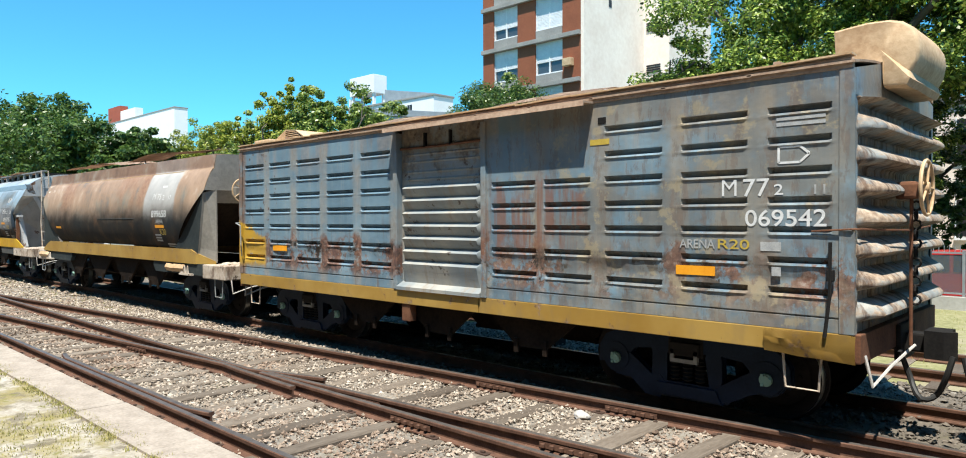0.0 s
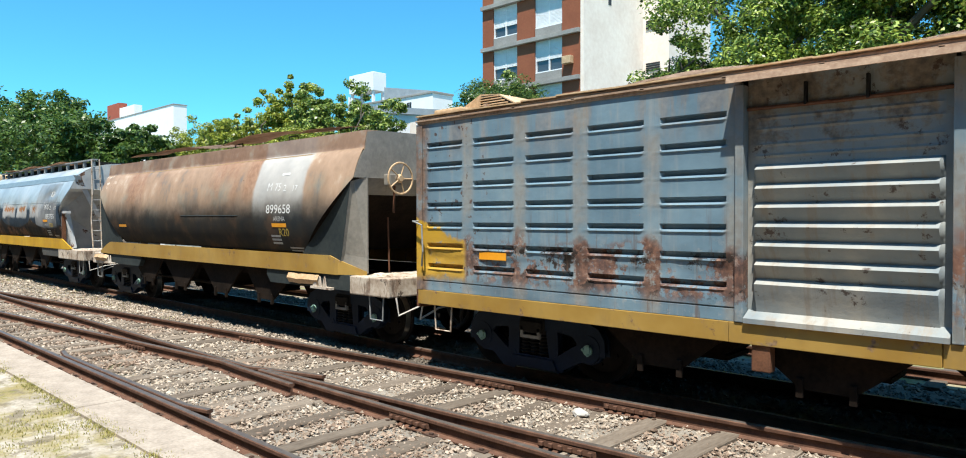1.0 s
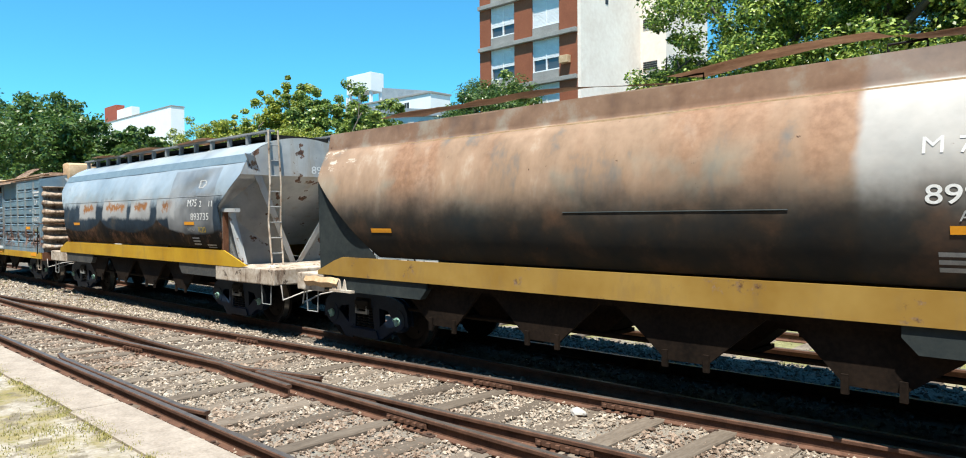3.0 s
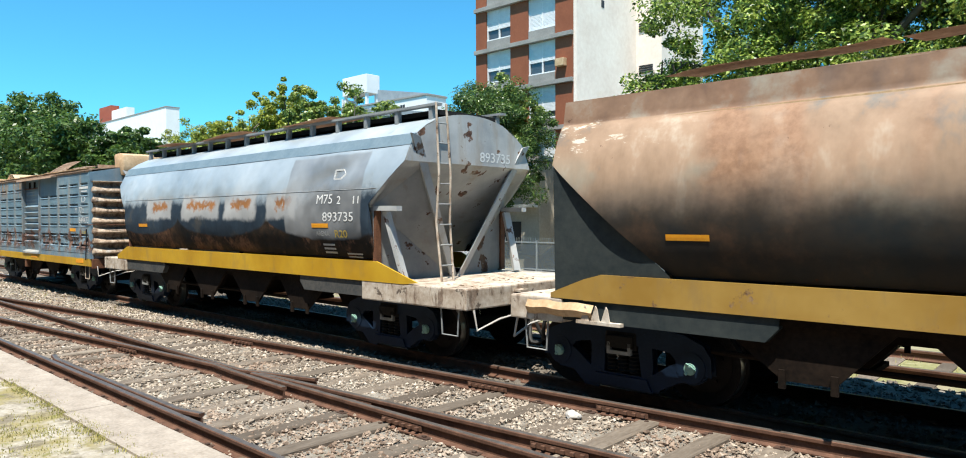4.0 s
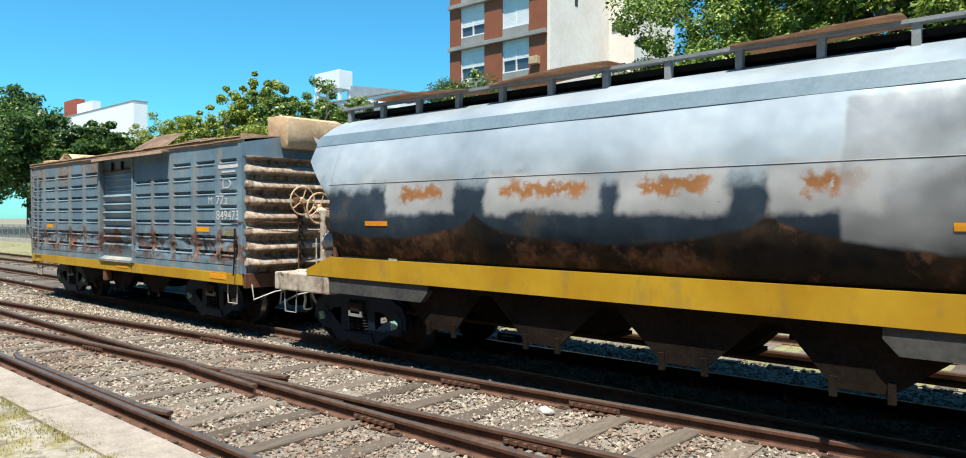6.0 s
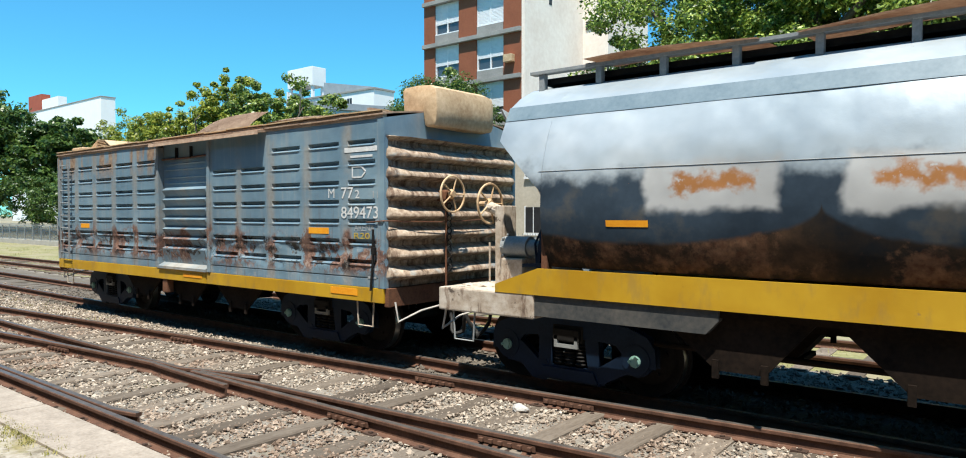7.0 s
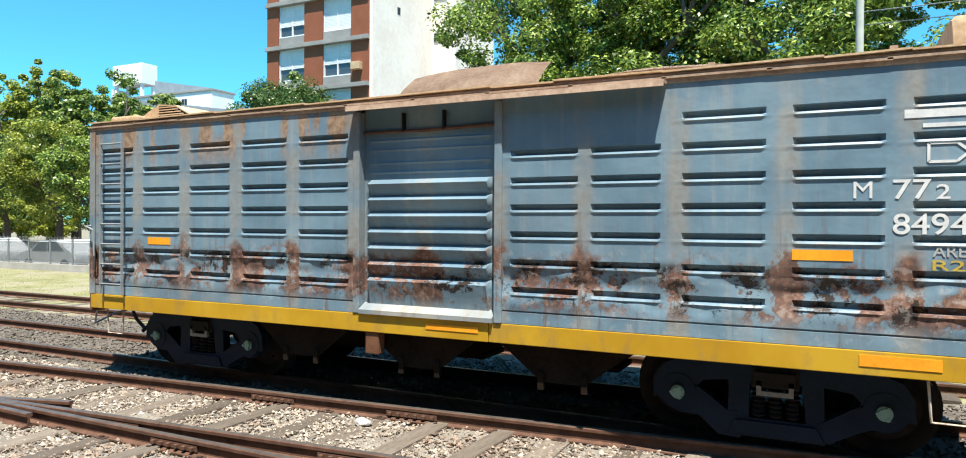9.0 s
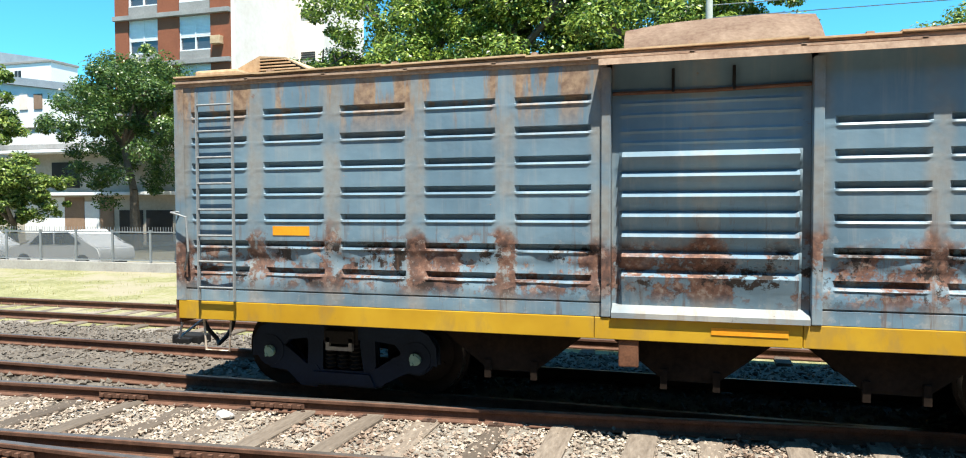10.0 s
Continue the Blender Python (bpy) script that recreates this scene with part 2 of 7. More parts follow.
def corrugated_end(name, worn):
    """Blue-grey paint gone to tan dust and dark rust in the hollows' runs."""
    n = Nodes(name)
    fine = n.noise(13, 5)
    col = n.ramp(n.noise(2.4, 6, 0.7), [(0.34, (0.15, 0.175, 0.19)), (0.52, (0.26, 0.275, 0.27)), (0.66, (0.40, 0.385, 0.35))])
    dusty = n.step(n.math("ADD", n.noise(1.7, 6, 0.7, n.stretch((1.0, 1.2, 3.0))), worn), 0.44, 0.58)
    col = n.mix(n.math("MULTIPLY", dusty, 0.9), col, n.ramp(fine, [(0.33, (0.17, 0.105, 0.065)), (0.5, (0.34, 0.245, 0.17)), (0.67, (0.52, 0.42, 0.32))]))
    run = n.step(n.noise(1.0, 6, 0.7, n.stretch((3.0, 7.0, 1.4))), 0.50, 0.62)
    col = n.mix(n.math("MULTIPLY", run, 0.8), col, n.ramp(fine, [(0.35, (0.035, 0.020, 0.013)), (0.65, (0.15, 0.080, 0.048))]))
    return n.done(col, 0.8, 0, fine, 0.4, 0.012)


MAT["end_grey"] = corrugated_end("worn corrugated end paint", 0.02)
MAT["end_tan"] = corrugated_end("dusty corrugated end paint", 0.10)
MAT["dark_steel"] = simple("grimy dark steel", (0.007, 0.007, 0.008), (0.024, 0.022, 0.020), 4, 0.7, 0.0, 0.3, 0.01, 0.15)
MAT["bogie_blue"] = simple("grimy blue-black cast steel", (0.003, 0.009, 0.022), (0.009, 0.022, 0.046), 4, 0.5, 0.0, 0.3, 0.01, 0.17)
MAT["wheel"] = simple("brown brake-dusted wheel steel", (0.010, 0.009, 0.009), (0.028, 0.024, 0.022), 6, 0.65, 0.0, 0.2, 0.01, 0.12)
MAT["tread"] = simple("polished wheel tread", (0.30, 0.29, 0.28), (0.45, 0.44, 0.42), 6, 0.3, 0.9, 0.05)
MAT["cap"] = simple("pale green bearing cap paint", (0.16, 0.33, 0.29), (0.30, 0.46, 0.40), 12, 0.5)
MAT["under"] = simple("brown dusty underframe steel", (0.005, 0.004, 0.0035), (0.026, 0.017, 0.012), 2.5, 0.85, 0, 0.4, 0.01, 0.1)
MAT["hose"] = simple("black rubber hose", (0.012, 0.012, 0.012), (0.03, 0.03, 0.03), 20, 0.6)
MAT["rope_white"] = simple("white painted rod", (0.30, 0.28, 0.26), (0.55, 0.53, 0.50), 9, 0.6)


def hopper_brown():
    n = Nodes("tan rusted hopper paint")
    big, fine, st = n.noise(0.8, 5), n.noise(11, 5), streaks(n, 1.6, 0.25)
    col = n.ramp(n.math("ADD", n.math("MULTIPLY", st, 0.7), n.math("MULTIPLY", big, 0.3)),
                 [(0.36, (0.165, 0.155, 0.14)), (0.44, (0.30, 0.20, 0.13)), (0.54, (0.385, 0.26, 0.175)), (0.64, (0.52, 0.44, 0.35))])
    band = n.step(n.noise(1.0, 3, 0.5, n.stretch((0.75, 0.3, 0.1))), 0.50, 0.58)
    col = n.mix(n.math("MULTIPLY", band, 0.72), col, n.ramp(fine, [(0.35, (0.21, 0.10, 0.05)), (0.65, (0.34, 0.19, 0.11))]))
    wash = n.math("MULTIPLY", n.step(n.noise(1.0, 4, 0.6, n.stretch((0.9, 0.5, 0.8))), 0.52, 0.64), n.step(n.axis(2), 2.75, 2.35))
    col = n.mix(n.math("MULTIPLY", wash, 0.55), col, (0.25, 0.265, 0.22))
    scrape = n.math("MULTIPLY", n.step(n.noise(1.0, 6, 0.72, n.stretch((1.5, 1.0, 4.5))), 0.57, 0.62), n.math("MULTIPLY", n.step(n.axis(2), 2.35, 2.6), n.step(n.axis(0), -9.9, -10.7)))
    col = n.mix(n.math("MULTIPLY", scrape, 0.75), col, (0.70, 0.64, 0.54))
    pale = n.rect(-3.66, -2.10, 1.2, 3.3, 0.06, 0.05, 2)
    col = n.mix(n.math("MULTIPLY", pale, 0.85), col, n.ramp(n.noise(1.5), [(0.3, (0.36, 0.37, 0.365)), (0.7, (0.55, 0.55, 0.53))]))
    # side darkens downwards: the belly's shade painted in along with grime
    shade_grime = n.math("MULTIPLY", n.step(n.math("ADD", n.axis(2), n.math("MULTIPLY", n.math("SUBTRACT", n.noise(1.3, 4), 0.5), 0.7)), 2.55, 2.0), 0.62)
    col = n.mix(shade_grime, col, (0.10, 0.088, 0.074))
    # near-black below the belly's widest line, its self-shade put into the colour
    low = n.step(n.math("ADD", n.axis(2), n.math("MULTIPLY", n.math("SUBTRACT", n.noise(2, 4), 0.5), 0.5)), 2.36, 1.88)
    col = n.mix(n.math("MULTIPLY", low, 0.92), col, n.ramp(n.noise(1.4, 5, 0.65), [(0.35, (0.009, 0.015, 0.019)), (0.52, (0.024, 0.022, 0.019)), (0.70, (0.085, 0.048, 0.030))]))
    col = n.mix(n.math("MULTIPLY", n.step(n.axis(2), 3.0, 3.02), 0.75), col, n.ramp(n.noise(1.6, 5, 0.65), [(0.36, (0.125, 0.068, 0.042)), (0.52, (0.21, 0.125, 0.08)), (0.66, (0.28, 0.265, 0.22))]))
    col = n.mix(n.step(n.noise(6, 5, 0.7), 0.68, 0.74), col, RUST1)
    return n.done(col, n.math("ADD", 0.5, n.math("MULTIPLY", low, 0.3)), 0, n.math("ADD", n.math("MULTIPLY", n.noise(1.7, 3), 0.85), n.math("MULTIPLY", fine, 0.15)), 0.35, 0.03, n.math("SUBTRACT", 0.4, n.math("MULTIPLY", low, 0.3)))


def hopper_silver():
    n = Nodes("silver-blue hopper paint")
    big, fine, st = n.noise(0.8, 4), n.noise(12, 5), streaks(n, 2, 0.6)
    col = n.ramp(big, [(0.3, (0.29, 0.345, 0.385)), (0.55, (0.42, 0.475, 0.51)), (0.75, (0.56, 0.60, 0.62))])
    # overpainted pale patches and their rust cores
    arc = n.math("ABSOLUTE", n.math("SINE", n.math("MULTIPLY", n.math("ADD", n.axis(0), 11.42), math.pi / 3.4)))
    edge = n.math("SUBTRACT", n.math("ADD", 2.02, n.math("MULTIPLY", n.math("SUBTRACT", n.noise(2.2, 3), 0.5), 0.10)), n.math("MULTIPLY", n.math("POWER", arc, 0.45), 0.36))
    low = n.step(n.math("SUBTRACT", n.axis(2), edge), 0.03, -0.03)
    # dark lower side: old blue coat below the silver's ragged edge, belly shade painted in
    coat_shade = n.math("MULTIPLY", n.step(n.math("ADD", n.axis(2), n.math("MULTIPLY", n.math("SUBTRACT", n.noise(1.1, 5, 0.6), 0.5), 0.9)), 2.43, 2.20), 0.97)
    col = n.mix(coat_shade, col, n.ramp(n.noise(1.7, 5, 0.65), [(0.35, (0.008, 0.018, 0.032)), (0.58, (0.020, 0.036, 0.056)), (0.72, (0.065, 0.062, 0.058))]))
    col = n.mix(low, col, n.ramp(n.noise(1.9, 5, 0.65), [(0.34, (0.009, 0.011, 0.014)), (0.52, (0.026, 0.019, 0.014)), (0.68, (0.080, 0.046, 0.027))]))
    for x0, x1 in ((-9.6, -8.35), (-7.87, -6.3), (-6.11, -4.98), (-4.6, -3.7)):
        col = n.mix(n.math("MULTIPLY", n.rect(x0, x1, 1.98, 2.44, 0.05, 0.06, 3), 0.82), col, n.ramp(big, [(0.35, (0.34, 0.345, 0.345)), (0.65, (0.49, 0.49, 0.485))]))
        col = n.mix(n.math("MULTIPLY", n.rect(x0 + 0.25, x1 - 0.2, 2.17, 2.31, 0.05, 0.10, 6), n.step(fine, 0.30, 0.42)), col, (0.30, 0.135, 0.05))
    # bare grey bulge of the front bay above its scalloped plate edge
    front = n.math("MULTIPLY", n.rect(-4.05, -2.05, 1.45, 2.95, 0.025, 0.02, 2), n.math("SUBTRACT", 1.0, low))
    col = n.mix(n.math("MULTIPLY", front, 0.72), col, n.ramp(n.noise(1.2, 3), [(0.35, (0.15, 0.155, 0.16)), (0.65, (0.34, 0.345, 0.35))]))
    rst = n.math("MULTIPLY", n.step(n.noise(1.8, 6, 0.7), 0.50, 0.62), n.math("MULTIPLY", low, n.step(n.axis(2), 2.0, 1.8)))
    col = n.mix(n.math("MULTIPLY", rst, 0.85), col, n.ramp(fine, [(0.3, RUST1), (0.7, (0.22, 0.12, 0.07))]))
    band = n.math("MULTIPLY", n.step(n.axis(2), 3.0, 3.01), n.step(n.axis(2), 3.17, 3.16))
    col = n.mix(n.math("MULTIPLY", band, 0.8), col, (0.16, 0.22, 0.27))
    col = n.mix(n.step(n.noise(5, 5, 0.7), 0.70, 0.76), col, RUST2)
    # the bare silver is glossy, the old coat with its painted shade and the rusted plates are matt
    dull = n.math("MAXIMUM", coat_shade, low)
    rough = n.math("ADD", n.math("ADD", 0.26, n.math("MULTIPLY", fine, 0.2)), n.math("MULTIPLY", dull, 0.4), True)
    gloss = n.math("SUBTRACT", 0.5, n.math("MULTIPLY", dull, 0.38))
    return n.done(col, rough, n.math("MULTIPLY", n.math("SUBTRACT", 1.0, dull), 0.25), n.math("ADD", n.math("MULTIPLY", n.noise(1.1, 2), 0.98), n.math("MULTIPLY", fine, 0.02)), 0.7, 0.09, gloss)


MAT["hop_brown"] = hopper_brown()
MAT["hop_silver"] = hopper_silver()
# darker than the corner plates: the end panels' shade is in this colour
MAT["hop_dark"] = simple("dark grey-green hopper end paint", (0.018, 0.026, 0.030), (0.046, 0.054, 0.053), 1.4, 0.7, 0, 0.25, 0.02, 0.15)
MAT["hop_end_brown"] = simple("grey-brown hopper end paint", (0.15, 0.143, 0.125), (0.29, 0.268, 0.235), 1.6, 0.7, 0, 0.3, 0.02)
def rusty_grey():
    n = Nodes("pale grey hopper end paint with rust scabs")
    fine = n.noise(12, 5)
    col = n.ramp(n.noise(1.6, 5), [(0.32, (0.29, 0.305, 0.315)), (0.68, (0.48, 0.485, 0.48))])
    col = n.mix(n.step(n.noise(3.2, 5, 0.6), 0.60, 0.64), col, n.ramp(fine, [(0.35, (0.04, 0.02, 0.013)), (0.65, (0.17, 0.075, 0.04))]))
    col = n.mix(n.math("MULTIPLY", n.step(streaks(n, 6, 0.5), 0.52, 0.7), 0.5), col, (0.30, 0.24, 0.17))
    return n.done(col, 0.55, 0, fine, 0.3, 0.01)


MAT["hop_end"] = rusty_grey()
MAT["band_blue"] = simple("blue-grey roof band paint", (0.11, 0.165, 0.205), (0.19, 0.25, 0.29), 2.5, 0.45)
MAT["sill_grey"] = simple("dirty blue-grey sill paint", (0.030, 0.037, 0.043), (0.105, 0.098, 0.088), 2.2, 0.7, 0, 0.3, 0.01, 0.2)
MAT["rail_side"] = simple("rust-brown rail steel", (0.055, 0.026, 0.016), (0.165, 0.082, 0.052), 8, 0.8, 0.1, 0.3, 0.004)
MAT["rail_bright"] = simple("worn running rail steel", (0.10, 0.085, 0.075), (0.22, 0.19, 0.17), 8, 0.45, 0.6, 0.1, 0.002)
MAT["sleeper"] = simple("grey weathered sleeper timber", (0.115, 0.09, 0.07), (0.34, 0.285, 0.23), 3.5, 0.9, 0, 0.7, 0.02, 0.2, 0.75)
# sleepers below the train: its shade is put into the timber colour
MAT["sleeper_shaded"] = simple("oil-soaked sleeper timber", (0.045, 0.037, 0.030), (0.13, 0.108, 0.088), 4, 0.85, 0, 0.6, 0.02, 0.2)
MAT["fastening"] = simple("dark rusted fastening steel", (0.03, 0.017, 0.012), (0.10, 0.056, 0.038), 9, 0.85, 0.1, 0.3, 0.004)


def ground_mat(name, stops, scale, strength=0.5, dist=0.03, patches=None, oil=None):
    n = Nodes(name)
    f = n.math("ADD", n.math("MULTIPLY", n.noise(scale, 8, 0.65), 0.5), n.math("MULTIPLY", n.noise(scale * 14, 4, 0.6), 0.5))
    col = n.ramp(f, stops)
    for sc, a, b, c in patches or ():
        col = n.mix(n.math("MULTIPLY", n.step(n.noise(sc, 6, 0.7), a, b), 0.85), col, n.mix(n.noise(40, 2), c, tuple(0.5 * v for v in c)))
    # darker strip painted along the bed where the train's shade falls
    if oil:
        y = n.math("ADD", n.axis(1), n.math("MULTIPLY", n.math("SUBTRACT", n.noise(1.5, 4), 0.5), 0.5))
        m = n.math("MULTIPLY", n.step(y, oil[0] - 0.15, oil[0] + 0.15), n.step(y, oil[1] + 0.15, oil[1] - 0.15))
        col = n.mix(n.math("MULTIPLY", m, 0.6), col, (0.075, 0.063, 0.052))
    return n.done(col, 0.95, 0, f, strength, dist, 0.15)


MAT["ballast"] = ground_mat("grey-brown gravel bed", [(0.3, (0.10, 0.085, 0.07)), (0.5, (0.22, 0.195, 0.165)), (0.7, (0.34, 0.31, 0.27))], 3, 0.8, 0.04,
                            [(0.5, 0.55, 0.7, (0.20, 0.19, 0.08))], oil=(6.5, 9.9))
MAT["lawn"] = ground_mat("dry green lawn", [(0.3, (0.105, 0.11, 0.045)), (0.5, (0.225, 0.215, 0.105)), (0.7, (0.35, 0.315, 0.205))], 0.8, 0.6, 0.03,
                         [(0.4, 0.47, 0.60, (0.36, 0.315, 0.225))])
MAT["far_ground"] = ground_mat("dusty ground", [(0.3, (0.14, 0.13, 0.09)), (0.7, (0.30, 0.27, 0.2))], 0.3)
MAT["platform"] = ground_mat("bleached sandy platform surface", [(0.3, (0.18, 0.155, 0.12)), (0.5, (0.325, 0.29, 0.24)), (0.7, (0.48, 0.45, 0.395))], 1.2, 0.5, 0.02,
                             [(0.9, 0.46, 0.60, (0.30, 0.25, 0.10)), (2.5, 0.50, 0.62, (0.19, 0.16, 0.115)), (3.2, 0.56, 0.66, (0.21, 0.20, 0.06))])
MAT["kerb"] = simple("worn concrete edging", (0.215, 0.18, 0.148), (0.42, 0.365, 0.31), 3.5, 0.9, 0, 0.7, 0.015, 0.2, 0.04)


def stone_mat():
    n = Nodes("broken ballast stone")
    col = n.ramp(n.island(), [(0.0, (0.11, 0.088, 0.070)), (0.35, (0.26, 0.212, 0.168)), (0.75, (0.375, 0.312, 0.25)), (0.97, (0.52, 0.455, 0.38))])
    stain = n.math("MULTIPLY", n.step(n.noise(0.45, 5, 0.65), 0.46, 0.62), 0.6)
    col = n.mix(stain, col, n.ramp(n.island(), [(0.0, (0.10, 0.058, 0.038)), (1.0, (0.30, 0.195, 0.14))]))
    return n.done(col, 0.9, 0, n.noise(60, 3), 0.3, 0.004, 0.25)


MAT["stone"] = stone_mat()
# stone colour darkened to deepen the shade under the train
MAT["stone_shaded"] = simple("oil-stained ballast stone", (0.065, 0.054, 0.043), (0.20, 0.170, 0.140), 30, 0.85)
MAT["station"] = simple("dark weathered station brick", (0.05, 0.04, 0.032), (0.10, 0.08, 0.065), 1.5, 0.9)
MAT["concrete"] = simple("grey concrete wall", (0.30, 0.28, 0.25), (0.46, 0.44, 0.40), 1.5, 0.9, 0, 0.4, 0.01, 0.2)
MAT["fence"] = simple("grey galvanised fence steel", (0.20, 0.22, 0.23), (0.33, 0.35, 0.36), 5, 0.5, 0.3)
MAT["brick"] = simple("red-brown facing", (0.20, 0.060, 0.028), (0.275, 0.090, 0.043), 0.8, 0.85, 0, 0.2)
MAT["render_cream"] = simple("stained cream render", (0.70, 0.585, 0.495), (0.86, 0.775, 0.685), 0.35, 0.9, 0, 0.2)
MAT["render_white"] = simple("white painted render", (0.70, 0.71, 0.71), (0.80, 0.80, 0.80), 0.5, 0.85, 0, 0.1)
MAT["slab"] = simple("grey concrete slab edge", (0.20, 0.19, 0.18), (0.32, 0.31, 0.29), 1.0, 0.85)
MAT["shutter"] = simple("white roller shutter slats", (0.62, 0.64, 0.66), (0.76, 0.77, 0.78), 3, 0.6)
MAT["redcube"] = simple("brick-red tank house", (0.28, 0.06, 0.035), (0.36, 0.09, 0.05), 0.5, 0.85)
MAT["house_beige"] = simple("beige house render", (0.36, 0.32, 0.26), (0.52, 0.47, 0.39), 0.7, 0.9)
MAT["panel_brown"] = simple("brown facade tile", (0.20, 0.13, 0.085), (0.30, 0.20, 0.14), 2.0, 0.85)
MAT["dark_open"] = simple("dark window interior", (0.012, 0.012, 0.014), (0.03, 0.03, 0.034), 2, 0.4)
MAT["roof_grey"] = simple("grey roofing sheet", (0.22, 0.25, 0.28), (0.34, 0.37, 0.40), 1.0, 0.6)
MAT["bark"] = simple("grey-brown bark", (0.06, 0.048, 0.036), (0.17, 0.14, 0.11), 6, 0.95, 0, 0.7, 0.03)
MAT["pole_wood"] = simple("pale grey pole", (0.38, 0.40, 0.34), (0.56, 0.57, 0.50), 3, 0.8)
MAT["car_white"] = simple("white car paint", (0.70, 0.70, 0.70), (0.76, 0.76, 0.76), 2, 0.25, 0, 0.0, 0.001, 0.6)
MAT["car_red"] = simple("red car paint", (0.45, 0.02, 0.02), (0.55, 0.03, 0.03), 2, 0.25, 0, 0.0, 0.001, 0.6)
MAT["car_dark"] = simple("dark grey car paint", (0.04, 0.045, 0.05), (0.06, 0.065, 0.07), 2, 0.25, 0, 0.0, 0.001, 0.6)
MAT["tyre"] = simple("black tyre rubber", (0.015, 0.015, 0.015), (0.03, 0.03, 0.03), 10, 0.8)
MAT["glass_dark"] = simple("dark car glass", (0.02, 0.024, 0.028), (0.03, 0.034, 0.04), 2, 0.08, 0, 0, 0.001, 0.8)


def mesh_panel_mat():
    n = Nodes("grey fence mesh fabric")
    mat = n.done((0.10, 0.115, 0.125), 0.6, 0.0)
    n.bsdf.inputs["Alpha"].default_value = 0.5
    return mat


MAT["fence_mesh"] = mesh_panel_mat()


def glass_mat():
    n = Nodes("window glass")
    return n.done((0.05, 0.06, 0.07), 0.06, 0.0, None, 0, 0, 0.9)


MAT["glass"] = glass_mat()


def leaf_mat(name, a, b, c):
    n = Nodes(name)
    col = n.ramp(n.island(), [(0.0, a), (0.5, b), (1.0, c)])
    n.bsdf.inputs["Transmission Weight"].default_value = 0.0
    n.bsdf.inputs["Subsurface Weight"].default_value = 0.0
    mat = n.done(col, 0.38, 0, None, 0, 0, 0.5)
    tr = n.t.nodes.new("ShaderNodeBsdfTranslucent")
    n.put(tr.inputs[0], col)
    mx = n.t.nodes.new("ShaderNodeMixShader")
    mx.inputs[0].default_value = 0.36
    n.t.links.new(n.bsdf.outputs[0], mx.inputs[1])
    n.t.links.new(tr.outputs[0], mx.inputs[2])
    n.t.links.new(mx.outputs[0], n.t.nodes["Material Output"].inputs[0])
    return mat


MAT["leaf_dark"] = leaf_mat("dark green leaves", (0.016, 0.038, 0.006), (0.13, 0.215, 0.027), (0.50, 0.60, 0.13))
MAT["leaf_mid"] = leaf_mat("fresh green leaves", (0.03, 0.065, 0.009), (0.12, 0.19, 0.028), (0.40, 0.47, 0.11))
MAT["leaf_yellow"] = leaf_mat("yellow-green leaves", (0.085, 0.125, 0.014), (0.26, 0.305, 0.035), (0.46, 0.47, 0.09))
MAT["leaf_deep"] = leaf_mat("deep green leaves", (0.026, 0.058, 0.013), (0.065, 0.125, 0.024), (0.15, 0.225, 0.05))
MAT["grass"] = leaf_mat("dry grass blades", (0.22, 0.21, 0.05), (0.36, 0.33, 0.11), (0.52, 0.46, 0.22))


# ---- mesh helpers ----
def link_mesh(name, bm, material, smooth=False):
    me = bpy.data.meshes.new(name)
    bmesh.ops.recalc_face_normals(bm, faces=bm.faces)
    bm.to_mesh(me)
    bm.free()
    me.materials.append(MAT[material])
    if smooth:
        for p in me.polygons:
            p.use_smooth = True
        me.set_sharp_from_angle(angle=radians(38))
    return me


def part(name, bm, material, parent, label="", smooth=False):
    ob = new(name, bm if isinstance(bm, bpy.types.Mesh) else link_mesh(name, bm, material, smooth))
    ob.parent = parent
    return tagged(ob, label)


def structure(name, bm, material, label, smooth=False, category=""):
    return tagged(new(name, link_mesh(name, bm, material, smooth)), label, category, kind="structure")


def empty_thing(name, label, category, m=None, group=""):
    ob = new(name)
    ob.empty_display_size = 0.3
    if m is not None:
        ob.matrix_world = m
    return tagged(ob, label, category, group)


def box(bm, x0, x1, y0, y1, z0, z1, bevel=0.0):
    r = bmesh.ops.create_cube(bm, size=1, matrix=Matrix.Translation(((x0 + x1) / 2, (y0 + y1) / 2, (z0 + z1) / 2)) @ Matrix.Diagonal((abs(x1 - x0), abs(y1 - y0), abs(z1 - z0), 1)))
    if bevel:
        ed = {e for v in r["verts"] for e in v.link_edges}
        bmesh.ops.bevel(bm, geom=list(ed), offset=bevel, segments=2, affect="EDGES", profile=0.6)
    return bm


def bar(bm, p, q, w, h):
    """A square bar from p to q."""
    p, q = Vector(p), Vector(q)
    d = q - p
    m = Matrix.Translation((p + q) / 2) @ d.to_track_quat("X", "Z").to_matrix().to_4x4() @ Matrix.Diagonal((d.length, w, h, 1))
    bmesh.ops.create_cube(bm, size=1, matrix=m)
    return bm


def rod(bm, p, q, r, n=8, r2=None):
    p, q = Vector(p), Vector(q)
    d = q - p
    m = Matrix.Translation((p + q) / 2) @ d.to_track_quat("Z", "Y").to_matrix().to_4x4()
    bmesh.ops.create_cone(bm, cap_ends=True, segments=n, radius1=r, radius2=r if r2 is None else r2, depth=d.length, matrix=m)
    return bm


